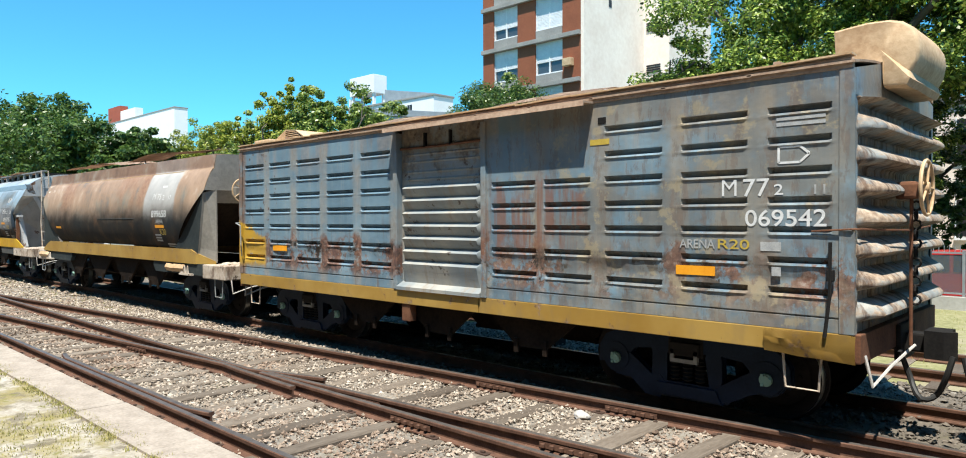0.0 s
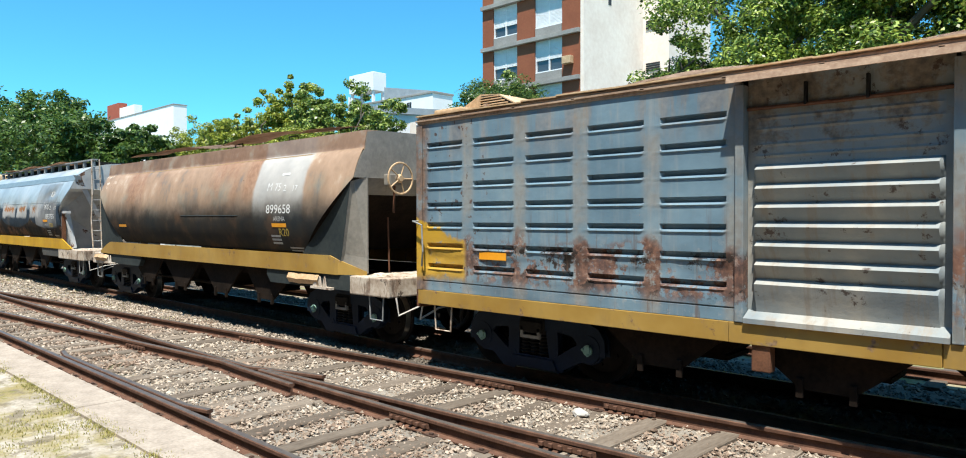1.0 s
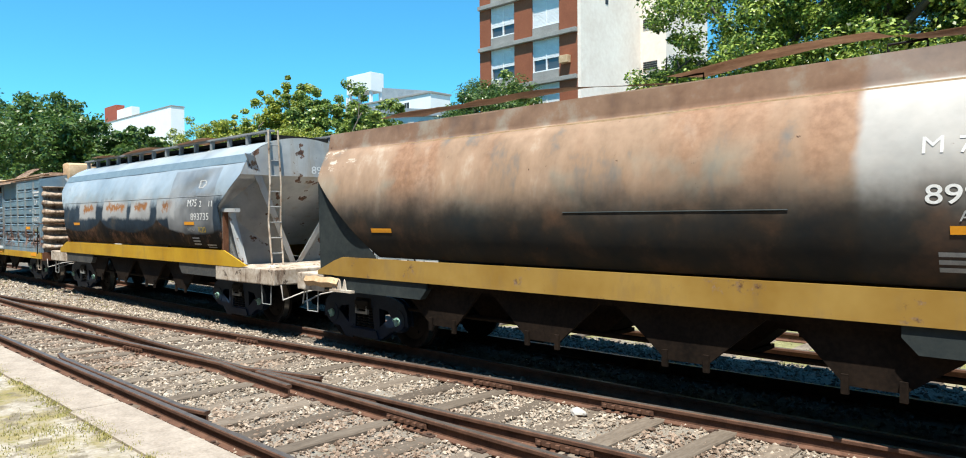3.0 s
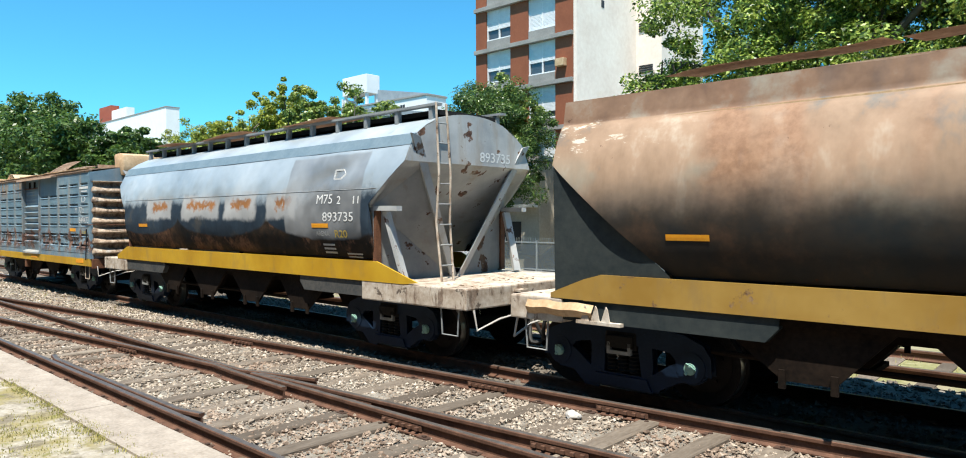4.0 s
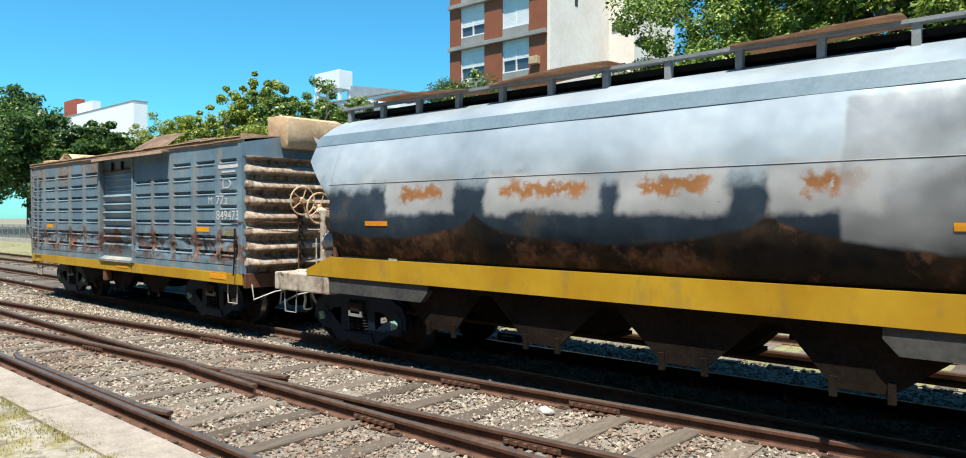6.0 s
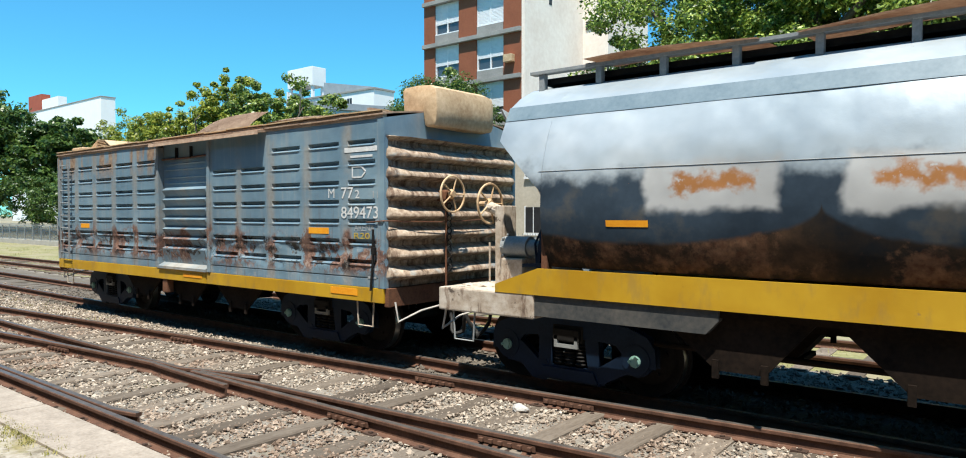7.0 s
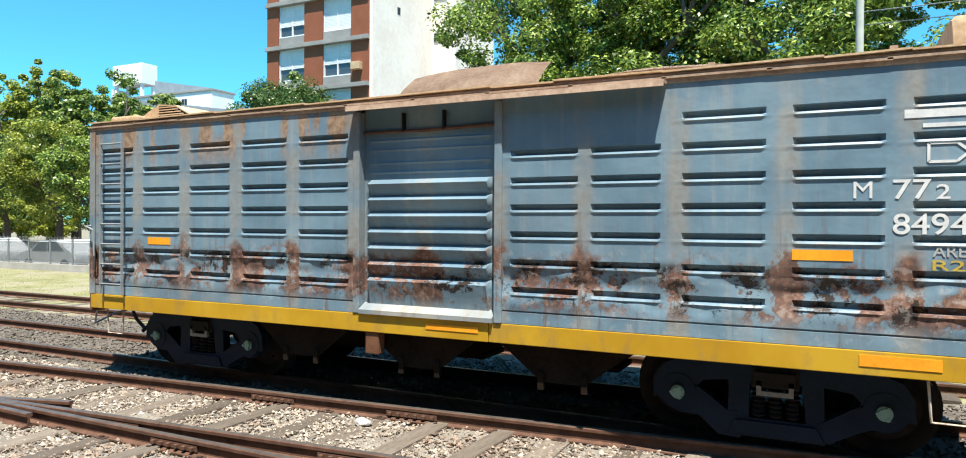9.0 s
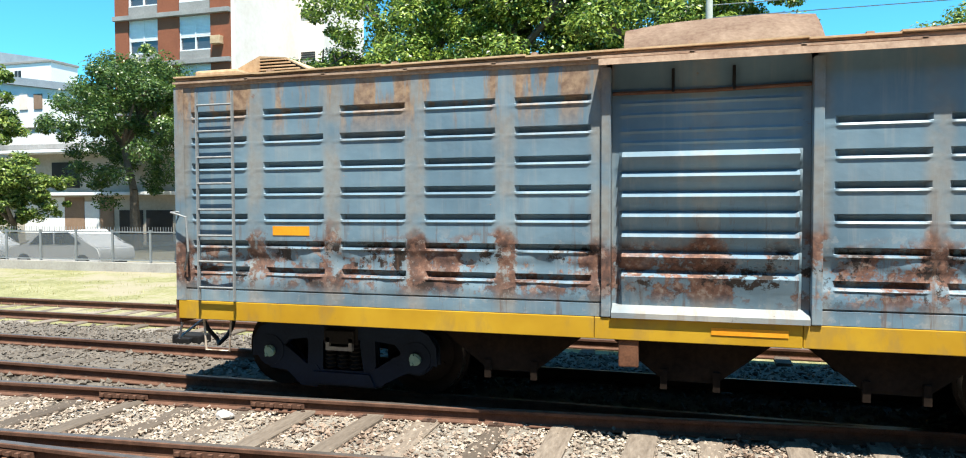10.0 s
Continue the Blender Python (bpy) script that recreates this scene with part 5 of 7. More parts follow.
    if brown:
        bm = bmesh.new()
        sheet(bm, [-0.72 + 0.075 * i for i in range(11)], [0, 0.35, 0.65, 1], lambda u, v: (u, -1.438 - 0.03 * math.sin(3.1 * v) * (0.6 + noise.noise((u * 5, v * 2, 1))), 0.975 - (0.20 + 0.05 * (u + 0.72) + 0.012 * noise.noise((u * 6, 0, 4))) * v))
        bmesh.ops.solidify(bm, geom=list(bm.faces), thickness=0.008)
        part("bent_plate", bm, "yellow_pale", wagon, "bent yellow plate at the sill's end", True)
    bm = bmesh.new()
    pipe(bm, [(-0.16, -1.46, 1.75), (-0.16, -1.47, 1.3), (-0.2, -1.47, 0.95)], 0.016)
    box(bm, -0.19, -0.13, -1.475, -1.425, 1.42, 1.52, 0.01)
    part("tie_strap", bm, "dark_steel", wagon)
    # headstocks, couplers, steps
    for x, q in ((0.0, 1), (-L, -1)):
        bm = bmesh.new()
        box(bm, x - q * 0.02, x + q * 0.06, -1.40, 1.40, 0.74, 0.985, 0.01)
        part("headstock", bm, "rust", wagon)
        coupler(wagon, x + q * 0.06, q)
        step_iron(wagon, x - q * 0.42, -1, material="pale_steel")
    bm = bmesh.new()
    for s in (-0.35, 0.35):
        box(bm, -L + 0.1, -0.1, s - 0.06, s + 0.06, 0.70, 0.92)
    for k in range(8):
        x = -L + 0.8 + 1.24 * k
        box(bm, x - 0.04, x + 0.04, -1.36, 1.36, 0.80, 0.92)
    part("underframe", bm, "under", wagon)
    for xc in (-3.55, -5.15, -6.75):
        chute(wagon, xc - 0.78, xc + 0.78, xc - 0.22, xc + 0.22, 0.86, 0.42, 1.28, 0.3)
    bm = bmesh.new()
    box(bm, -5.75, -5.58, -1.42, -1.30, 0.55, 0.79, 0.01)
    part("door_bracket", bm, "rust", wagon)
    bogie(wagon, -1.68, 1.66)
    bogie(wagon, -L + 1.68, 1.66)
    # orange panels of paint and writing
    def mark(x0, x1, z0, z1, y=-1.4245, m="orange"):
        bm = bmesh.new()
        box(bm, x0, x1, y, y + 0.006, z0, z1)
        part("paint_mark", bm, m, wagon)
    yw = -1.4255
    def write(text, x0, x1, z0, z1, m="white_mark"):
        writing(text, x0, x1, z0, z1, yw, m, wagon)
    if brown:
        mark(-1.59, -1.19, 1.41, 1.50)
        mark(-9.16, -8.72, 1.43, 1.52)
        write("M", -1.12, -0.98, 2.16, 2.31)
        write("77", -0.92, -0.68, 2.15, 2.31)
        write("2", -0.64, -0.56, 2.16, 2.255)
        write("11", -0.30, -0.21, 2.16, 2.24, "faint_mark")
        write("069542", -0.90, -0.20, 1.88, 2.03)
        write("ARENA", -1.55, -1.19, 1.67, 1.755, "faint_mark")
        write("R20", -1.16, -0.86, 1.67, 1.76, "ochre_mark")
        for z in (2.76, 2.81):
            mark(-0.62, -0.21, z, z + 0.03, m="faint_mark")
        mark(-0.76, -0.58, 1.66, 1.74, m="faint_mark")
        mark(-0.66, -0.58, 1.44, 1.52, m="faint_mark")
        mark(-2.60, -2.36, 2.74, 2.80, m="ochre_mark")
        mark(-2.50, -2.40, 2.96, 3.03, m="dark_steel")
    else:
        mark(-1.54, -1.10, 1.675, 1.76)
        mark(-9.17, -8.76, 1.67, 1.76)
        write("M", -1.10, -0.97, 2.17, 2.30)
        write("77", -0.83, -0.58, 2.16, 2.31)
        write("2", -0.55, -0.46, 2.16, 2.27)
        write("11", -0.20, -0.10, 2.16, 2.25, "faint_mark")
        write("849473", -0.83, -0.10, 1.89, 2.05)
        write("ARENA", -0.57, -0.17, 1.725, 1.81, "faint_mark")
        write("R20", -0.57, -0.26, 1.62, 1.70, "ochre_mark")
        mark(-0.76, -0.12, 2.775, 2.84, m="white_mark")
        mark(-0.64, -0.21, 2.70, 2.73, m="white_mark")
        for z in (1.10, 1.155, 1.21):
            mark(-0.30, -0.14, z, z + 0.03, m="faint_mark")
        mark(-4.98, -4.38, 0.87, 0.93, -1.444)
        mark(-1.05, -0.5, 0.86, 0.95, -1.436)
    bm = bmesh.new()
    y = -1.424
    for a, b in (((-0.60, 2.44), (-0.60, 2.58)), ((-0.60, 2.58), (-0.42, 2.58)), ((-0.42, 2.58), (-0.34, 2.51)), ((-0.34, 2.51), (-0.42, 2.44)), ((-0.42, 2.44), (-0.60, 2.44))):
        bar(bm, (a[0], y, a[1]), (b[0], y, b[1]), 0.004, 0.02)
    part("arrow_mark", bm, "white_mark", wagon)
    return wagon


# ---- hopper wagons ----
def width_at(prof, z):
    for (z0, w0), (z1, w1) in zip(prof, prof[1:]):
        if z <= z1:
            f = max(0.0, (z - z0) / (z1 - z0))
            return w0 + (w1 - w0) * f
    return prof[-1][1]


def belly(z, top):
    """Half the width of a hopper's rounded side."""
    return 1.505 * math.sqrt(1 - ((z - 2.0) / top) ** 2) if z > 2.0 else 1.505 - 0.42 * (2.0 - z) ** 2


BROWN_PROF = [(1.10, 1.34)] + [(1.38 + 0.1 * i, belly(1.38 + 0.1 * i, 1.75)) for i in range(17)] + [(2.99, 1.24), (3.0, 1.215), (3.05, 1.21), (3.28, 1.17)]
SILVER_PROF = [(1.10, 1.34)] + [(1.38 + 0.1 * i, belly(1.38 + 0.1 * i, 1.78)) for i in range(18)] + [(3.17, 1.135), (3.30, 0.95), (3.42, 0.70)]


def hopper(front, kind, label, group, L, axles, body_x, slope):
    """front: end of the deck; axles, body_x (rear, front) and slope run back from it."""
    brown = kind == "brown"
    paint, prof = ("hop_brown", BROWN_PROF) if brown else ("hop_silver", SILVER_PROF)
    band = "yellow_pale" if brown else "yellow"
    wagon = empty_thing("hopper_wagon", label, "freight wagon", pose(front, TRACK_Y, 0), group)
    xr, xf = body_x
    zc = 2.55 if brown else 2.77
    ztop = prof[-1][0]
    def low(x):
        """The lower edge of the curved side, cut up towards both ends."""
        a = max(0.0, x - (xf - slope)) / slope
        b = max(0.0, (xr + slope) - x) / slope
        if not brown and xr + 0.641 < x < xf - 0.641:
            return 1.38
        return 1.38 + (zc - 1.38) * min(1.0, max(a, b))
    dent = [(-2.75, 2.66, 0.55, 0.16, 0.05), (-9.2, 2.25, 0.8, 0.4, 0.03), (-6.2, 2.3, 0.7, 0.25, 0.018)] if not brown else [(-7.0, 2.4, 1.2, 0.5, 0.012)]
    def skin(u, z):
        """Half the width of the curved side, with its shallow dents."""
        w = width_at(prof, z) + 0.013 * noise.noise((u * 0.8, z * 1.2, 4 if brown else 10))
        for dx, dz, rx, rz, d in dent:
            w -= d * math.exp(-((u - dx) / rx) ** 2 - ((z - dz - 0.25 * (u - dx) * (d > 0.04)) / rz) ** 2)
        return w
    us = sorted({xr, xf, xr + slope, xf - slope, xr + 0.64, xr + 0.642, xf - 0.64, xf - 0.642} | {xr + (xf - xr) * i / 80 for i in range(81)})
    fr = [i / 34 for i in range(35)]
    for s in (-1, 1):
        bm = bmesh.new()
        def at(u, f):
            z0 = low(u)
            z = z0 + (ztop - z0) * f
            return (u, s * skin(u, z), z)
        sheet(bm, us, fr, at)
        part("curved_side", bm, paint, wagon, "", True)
        if brown:
            bm = bmesh.new()
            bar(bm, (xr, s * 1.215, 2.985), (xf, s * 1.215, 2.985), 0.03, 0.02)
            part("fold_trim", bm, "hood", wagon)
        else:
            bm = bmesh.new()
            prism(bm, [(s * 1.235, 3.0), (s * 1.251, 3.0), (s * 1.160, 3.165), (s * 1.13, 3.165)], 0, xr, xf)
            part("roof_band", bm, "band_blue", wagon, "blue-grey band under the roof")
    # roof and end bulkheads
    bm = bmesh.new()
    w = prof[-1][1]
    arc = [(-w + 2 * w * k / 10, ztop + (0.015 if brown else 0.10) * (1 - (abs(-1 + k / 5)) ** 2)) for k in range(11)]
    prism(bm, arc + [(y, z - 0.03) for y, z in arc[::-1]], 0, xr, xf)
    part("roof", bm, "roof" if brown else paint, wagon, "", True)
    for x, q in ((xf, 1), (xr, -1)):
        bm = bmesh.new()
        zz = [zc] + [z for z in (2.6, 2.7, 2.8, 2.9) if z > zc] + [3.0, 3.05, 3.17, 3.25, 3.42]
        out = [(-width_at(prof, z) + 0.01, z) for z in zz if z <= ztop]
        out += [(y, z) for y, z in arc][1:-1]
        out += [(-y, z) for y, z in [(-width_at(prof, z) + 0.01, z) for z in zz if z <= ztop][::-1]]
        prism(bm, out, 0, x - q * 0.03, x + q * 0.004)
        part("end_plate", bm, "hop_end_brown" if brown else "hop_end", wagon)
        # slope sheet falls inwards from the end plate
        bm = bmesh.new()
        for off in (0.004, 0.04):
            sheet(bm, [0, 0.25, 0.5, 0.75, 1], [-1, 1], lambda u, v: (x - q * (off + slope * u), v * (width_at(prof, zc - (zc - 1.38) * u) - 0.012), zc - (zc - 1.38) * u))
        # tan wagon's sheet is near-black, the end recess's shade put into its colour
        part("slope_sheet", bm, "hop_end" if not brown else "under", wagon)
        if brown:
            # closed triangular side panels below the cut, folded inwards at the corner
            def fold(v):
                return 0.40 - 0.34 * v if q > 0 else 0.015
            for s in (-1, 1):
                bm = bmesh.new()
                sheet(bm, [0, 0.25, 0.5, 0.75, 1], [0, 0.5, 1], lambda u, v: (x - q * (slope * u + fold(v) * (1 - u)), s * (1.43 - 0.03 * u - 0.03 * (1 - v)), 1.10 + v * (low(x - q * slope * u) - 1.10)))
                part("end_side_panel", bm, "hop_dark", wagon, "grey-green triangular end panel with shade painted in")
                bm = bmesh.new()
                prism(bm, [(x - q * fold(0), s * 1.398), (x + q * 0.02, s * 1.20), (x + q * 0.02, s * 1.17), (x - q * fold(0), s * 1.36)], 2, 1.10, 2.56)
                for v in bm.verts:
                    if v.co.z > 2 and abs(v.co.y) > 1.3:
                        v.co.x, v.co.y = x - q * fold(1), v.co.y + s * 0.03
                part("end_column", bm, "hop_end_brown", wagon, "folded grey-green corner plate")
                bm = bmesh.new()
                turn = 0.22 if q > 0 else 0.012
                prism(bm, [(x - q * 0.41, s * 1.402), (x + q * 0.03, s * (1.425 - turn)), (x + q * 0.035, s * (1.432 - turn)), (x - q * 0.41, s * 1.424)], 2, 1.075, 1.30)
                for v in bm.verts:
                    if v.co.z > 1.2 and (v.co.x - x) * q > 0:
                        v.co.z = 1.13
                part("band_end", bm, band, wagon, "yellow band folded round the corner")
            bm = bmesh.new()
            sheet(bm, [-1.17, 1.17], [0, 1], lambda u, v: (x - q * (0.15 * (1 - v)), u, 2.30 + 0.26 * v))
            part("end_lip", bm, "hop_end_brown", wagon)
            for yy, zt in ((-0.55, 1.95), (0.35, 2.0)):
                bm = bmesh.new()
                rod(bm, (x - q * 0.25, yy, 1.07), (x - q * 0.28, yy, zt), 0.014)
                part("end_rod", bm, "rust", wagon)
        else:
            # lower side carried on below the cut to a rusted end post
            for s in (-1, 1):
                xp = x - q * 0.64
                bm = bmesh.new()
                prism(bm, [(xp - q * 0.02, s * 1.30), (xp + q * 0.05, s * 1.30), (xp + q * 0.05, s * 1.398), (xp - q * 0.02, s * 1.398)], 2, 1.10, 2.12)
                part("end_post", bm, "rust", wagon, "rusted end post")
                # wing sheet from the cut edge down to the middle of the deck
                pts = [(x - q * 0.01, s * (width_at(prof, zc) - 0.02), zc), (xp, s * 1.42, 2.14), (xp, s * 1.38, 1.06), (x - q * 0.42, s * 0.05, 1.06), (x - q * 0.01, s * 0.92, zc)]
                bm = bmesh.new()
                pv = [bm.verts.new(p) for p in pts]
                for f in ((0, 1, 4), (1, 3, 4), (1, 2, 3)):
                    bm.faces.new([pv[k] for k in f])
                bmesh.ops.solidify(bm, geom=list(bm.faces), thickness=0.012)
                part("wing_sheet", bm, "hop_end", wagon, "pale slanting end sheet with rust scabs")
                # wing plates run from the roof's corners to a common foot on the deck
                a, b = Vector((x + q * 0.03, s * 1.20, 3.13)), Vector((x - q * 0.38, s * 0.07, 1.075))
                w = Vector((0, s * 0.085, 0.02))
                t = Vector((q * 0.03, 0, 0))
                bm = bmesh.new()
                vv = [bm.verts.new(p) for p in (a - w, a + w, b + w * 0.8, b - w * 0.8, a - w + t, a + w + t, b + w * 0.8 + t, b - w * 0.8 + t)]
                for f in ((0, 1, 2, 3), (4, 7, 6, 5), (0, 4, 5, 1), (1, 5, 6, 2), (2, 6, 7, 3), (3, 7, 4, 0)):
                    bm.faces.new([vv[k] for k in f])
                part("end_brace", bm, "hop_end", wagon, "pale diagonal wing brace with rust")
                if q < 0:
                    continue
                for p, r, wd, th in (((x - q * 0.47, s * 1.30, 2.06), (x - q * 0.17, s * 1.22, 1.1), 0.12, 0.06), ((x - q * 0.72, s * 1.36, 2.12), (x - q * 0.12, s * 1.36, 2.11), 0.10, 0.07)):
                    bm = bmesh.new()
                    bar(bm, p, r, wd, th)
                    part("end_bracket", bm, "hop_end", wagon, "pale end bracket with rust")
    # yellow band and grey sill below it
    for s in (-1, 1):
        bm = bmesh.new()
        xe = xf - 0.41 if brown else xf if s < 0 else xf - 1.1
        if brown:
            prism(bm, [(xr + 0.41, 1.07), (xe, 1.07), (xe, 1.30), (xe - 0.22, 1.36), (xr + 0.63, 1.36), (xr + 0.41, 1.30)], 1, s * 1.40, s * 1.425)
        else:
            prism(bm, [(xr - 0.02, 1.07), (xe + 0.02, 1.07), (xe + (0.02 if s > 0 else 0.32), 1.10), (xe - 0.55, 1.36), (xr + 0.55, 1.36), (xr - 0.02, 1.16)], 1, s * 1.40, s * 1.425)
        part("side_band", bm, band, wagon, "yellow painted band along the sill")
        for a, b, q in ((axles[0] + 0.3, axles[1] - 1.0, 1), (axles[3] - 0.3, axles[2] + 1.0, -1)):
            bm = bmesh.new()
            prism(bm, [(a, 0.84), (b + q * 0.12, 0.84), (b, 0.97), (b, 1.068), (a, 1.068)], 1, s * 1.30, s * 1.40)
            part("side_sill", bm, "sill_grey" if not brown else "hop_dark", wagon)
        bm = bmesh.new()
        box(bm, axles[2] + 1.0, axles[1] - 1.0, s * 1.31, s * 1.36, 1.0, 1.068)
        part("sill_angle", bm, "under", wagon)
    # decks at both ends
    for xa, xb in ((xf - (0.12 if brown else 0.9), 0.0), (-L, xr + (0.12 if brown else 0.5))):
        bm = bmesh.new()
        box(bm, xa, xb, -1.42, 1.42, 0.80, 1.075, 0.02)
        part("end_deck", bm, "pale_steel", wagon, "dusty pale end platform")
    for x, q in ((0.0, 1), (-L, -1)):
        coupler(wagon, x, q)
        step_iron(wagon, x - q * 0.35, -1)
        bm = bmesh.new()
        for k in range(4):
            rod(bm, (x + q * 0.03, -0.42, 0.78 + 0.07 * k), (x + q * 0.12, -0.42, 0.78 + 0.07 * k), 0.03, 8)
            box(bm, x, x + q * 0.13, -0.5, -0.34, 0.77 + 0.07 * k, 0.80 + 0.07 * k)
        part("buffer_block", bm, "pale_steel", wagon)
        bm = bmesh.new()
        rnd = random.Random(4)
        for k in range(14):
            px, py, r = x - q * rnd.uniform(0.1, 0.75), rnd.uniform(-1.2, 0.9), rnd.uniform(0.05, 0.16)
            bmesh.ops.create_icosphere(bm, subdivisions=1, radius=1, matrix=Matrix.Translation((px, py, 1.075)) @ Matrix.Diagonal((r * 1.4, r, r * 0.35, 1)))
        tagged(part("spilled_sand", bm, "pale_steel", wagon, "small heaps of spilled pale sand"), kind="stuff")
    # chutes
    xm0, xm1 = axles[2] + 0.2, axles[1] - 0.2
    step = (xm1 - xm0) / 4
    for k in range(4):
        a, b = xm0 + step * k, xm0 + step * (k + 1)
        c = (a + b) / 2 + (0.12 if k == 0 else -0.12 if k == 3 else 0)
        chute(wagon, a + 0.02, b - 0.02, c - 0.22, c + 0.22, 1.07, 0.5, 1.3, 0.3)
    bm = bmesh.new()
    for s in (-0.3, 0.3):
        box(bm, -L + 0.2, -0.2, s - 0.07, s + 0.07, 0.78, 0.98)
    for s in (-1.0, 1.0):
        rod(bm, (xm0, s, 0.62), (xm1, s, 0.60), 0.03)
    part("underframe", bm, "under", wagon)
    bogie(wagon, (axles[0] + axles[1]) / 2, 1.64)
    bogie(wagon, (axles[2] + axles[3]) / 2, 1.64)
    # roof walkway or lids
    if brown:
        rnd = random.Random(2)
        for k, (x, wd) in enumerate(((-2.6, 1.7), (-4.6, 1.9), (-6.9, 2.3), (-9.2, 2.0))):
            bm = bmesh.new()
            us2 = [-wd / 2 + wd * i / 8 for i in range(9)]
            sheet(bm, us2, [-0.45, 0, 0.45], lambda u, v: (u, v, 0.03 * math.sin(u * 2.3 + k) + 0.012 * noise.noise((u * 3, v * 3, k))))
            bmesh.ops.solidify(bm, geom=list(bm.faces), thickness=0.025)
            ob = part("roof_lid", bm, "roof", wagon, "warped brown sheet lid on the roof")
            ob.matrix_basis = pose(x, -0.7, 3.47 + 0.03 * (k % 2), 8, 2.5 * (-1) ** k, 0)
        for x in (-2.0, -3.6, -5.6):
            bm = bmesh.new()
            pipe(bm, [(x, -0.8, 3.32), (x, -0.8, 3.42), (x + 0.3, -0.8, 3.42), (x + 0.3, -0.8, 3.32)], 0.012)
            part("roof_handle", bm, "dark_steel", wagon)
        ladder(wagon, xf + 0.06, 0.36, 0.62, 1.08, 3.25, 9)
        wagon.children[-1].matrix_basis = Matrix.Translation((xf + 0.06, 0.62, 0)) @ pose(0, 0, 0, 0, 0, 90) @ Matrix.Translation((-xf - 0.06, -0.62, 0))
        hand_wheel(wagon, xf + 0.24, -0.72, 2.55, 0.24)
        bm = bmesh.new()
        box(bm, xf + 0.0, xf + 0.16, -0.86, -0.62, 2.44, 2.62, 0.02)
        part("brake_gear", bm, "hop_end_brown", wagon)
        bm = bmesh.new()
        rod(bm, (xf + 0.12, -0.74, 2.45), (xf + 0.10, -0.74, 2.02), 0.018)
        part("brake_shaft", bm, "rust", wagon)
        bm = bmesh.new()
        box(bm, xf + 0.004, xf + 0.008, 0.02, 0.48, 2.96, 3.10)
        part("paint_mark", bm, "faint_mark", wagon, "faded white panel of writing")
        bm = bmesh.new()
        rod(bm, (xf + 0.5, -0.1, 1.07), (xf + 0.48, -0.1, 1.75), 0.014)
        part("deck_rod", bm, "rust", wagon)
        # torn teeth of sill plate over the bogies
        for xc in ((axles[0] + axles[1]) / 2, (axles[2] + axles[3]) / 2):
            bm = bmesh.new()
            for k in range(3):
                x = xc - 0.2 + 0.13 * k
                prism(bm, [(x - 0.05, 0.86), (x + 0.06, 0.86), (x + 0.03, 1.0), (x + 0.01, 1.03)], 1, -1.46, -1.445)
            box(bm, xc - 0.3, xc + 0.25, -1.47, -1.40, 0.83, 0.865)
            part("torn_bracket", bm, "pale_steel", wagon, "torn pointed plate bracket")
            bm = bmesh.new()
            us2 = [xc - 1.0 + 0.1 * i for i in range(10)]
            sheet(bm, us2, [0, 0.5, 1], lambda u, v: (u, -1.43 - 0.05 * math.sin(v * 3) - 0.02 * noise.noise((u * 4, v, 2)), 0.88 + 0.16 * v + 0.02 * noise.noise((u * 5, 0, 1))))
            part("crumpled_plate", bm, "hood", wagon, "crumpled rusty sill plate", True)
    else:
        bm = bmesh.new()
        for s in (-1, 1):
            xx = xr + 0.15
            while xx < xf:
                box(bm, xx - 0.035, xx + 0.035, s * 0.66, s * 0.74, 3.40, 3.60)
                xx += (xf - xr - 0.3) / 13
            box(bm, xr, xf, s * 0.64, s * 0.76, 3.60, 3.635)
        part("walkway_rail", bm, "grey_steel", wagon, "grey roof walkway edge on short posts")
        bm = bmesh.new()
        box(bm, xr + 0.1, xf - 0.1, -0.62, 0.62, 3.49, 3.56)
        part("roof_hatch_run", bm, "dark_steel", wagon)
        for k, (x, wd) in enumerate(((-4.5, 1.5), (-7.5, 1.8), (-9.7, 1.9))):
            bm = bmesh.new()
            us2 = [-wd / 2 + wd * i / 8 for i in range(9)]
            sheet(bm, us2, [-0.4, 0, 0.4], lambda u, v: (u, v, 0.03 * math.sin(u * 2.0 + k)))
            bmesh.ops.solidify(bm, geom=list(bm.faces), thickness=0.03)
            ob = part("roof_lid", bm, "roof", wagon, "warped sheet lid on the roof walkway")
            ob.matrix_basis = pose(x, -0.45, 3.68, 3, 0.9 * (-1) ** k, 0)
        for s in (-1, 1):
            bm = bmesh.new()
            pipe(bm, [(xf + 0.19, -0.73 + s * 0.115, 1.075), (xf + 0.11 + 0.02 * s, -0.74 + s * 0.115, 1.9), (xf + 0.13, -0.72 + s * 0.115, 2.6), (xf + 0.06, -0.72 + s * 0.10, 3.62)], 0.018, 7)
            part("ladder_rail", bm, "pale_steel", wagon)
        for k in range(8):
            bm = bmesh.new()
            z = 1.3 + 0.29 * k
            rod(bm, (xf + 0.19 - 0.05 * (z - 1.07), -0.845, z), (xf + 0.19 - 0.05 * (z - 1.07), -0.615, z), 0.011)
            part("ladder_rung", bm, "grey_steel", wagon)
        # brake stand and cylinder on the rear deck
        bm = bmesh.new()
        box(bm, -L + 0.42, -L + 0.56, -0.85, -0.60, 1.07, 2.05, 0.01)
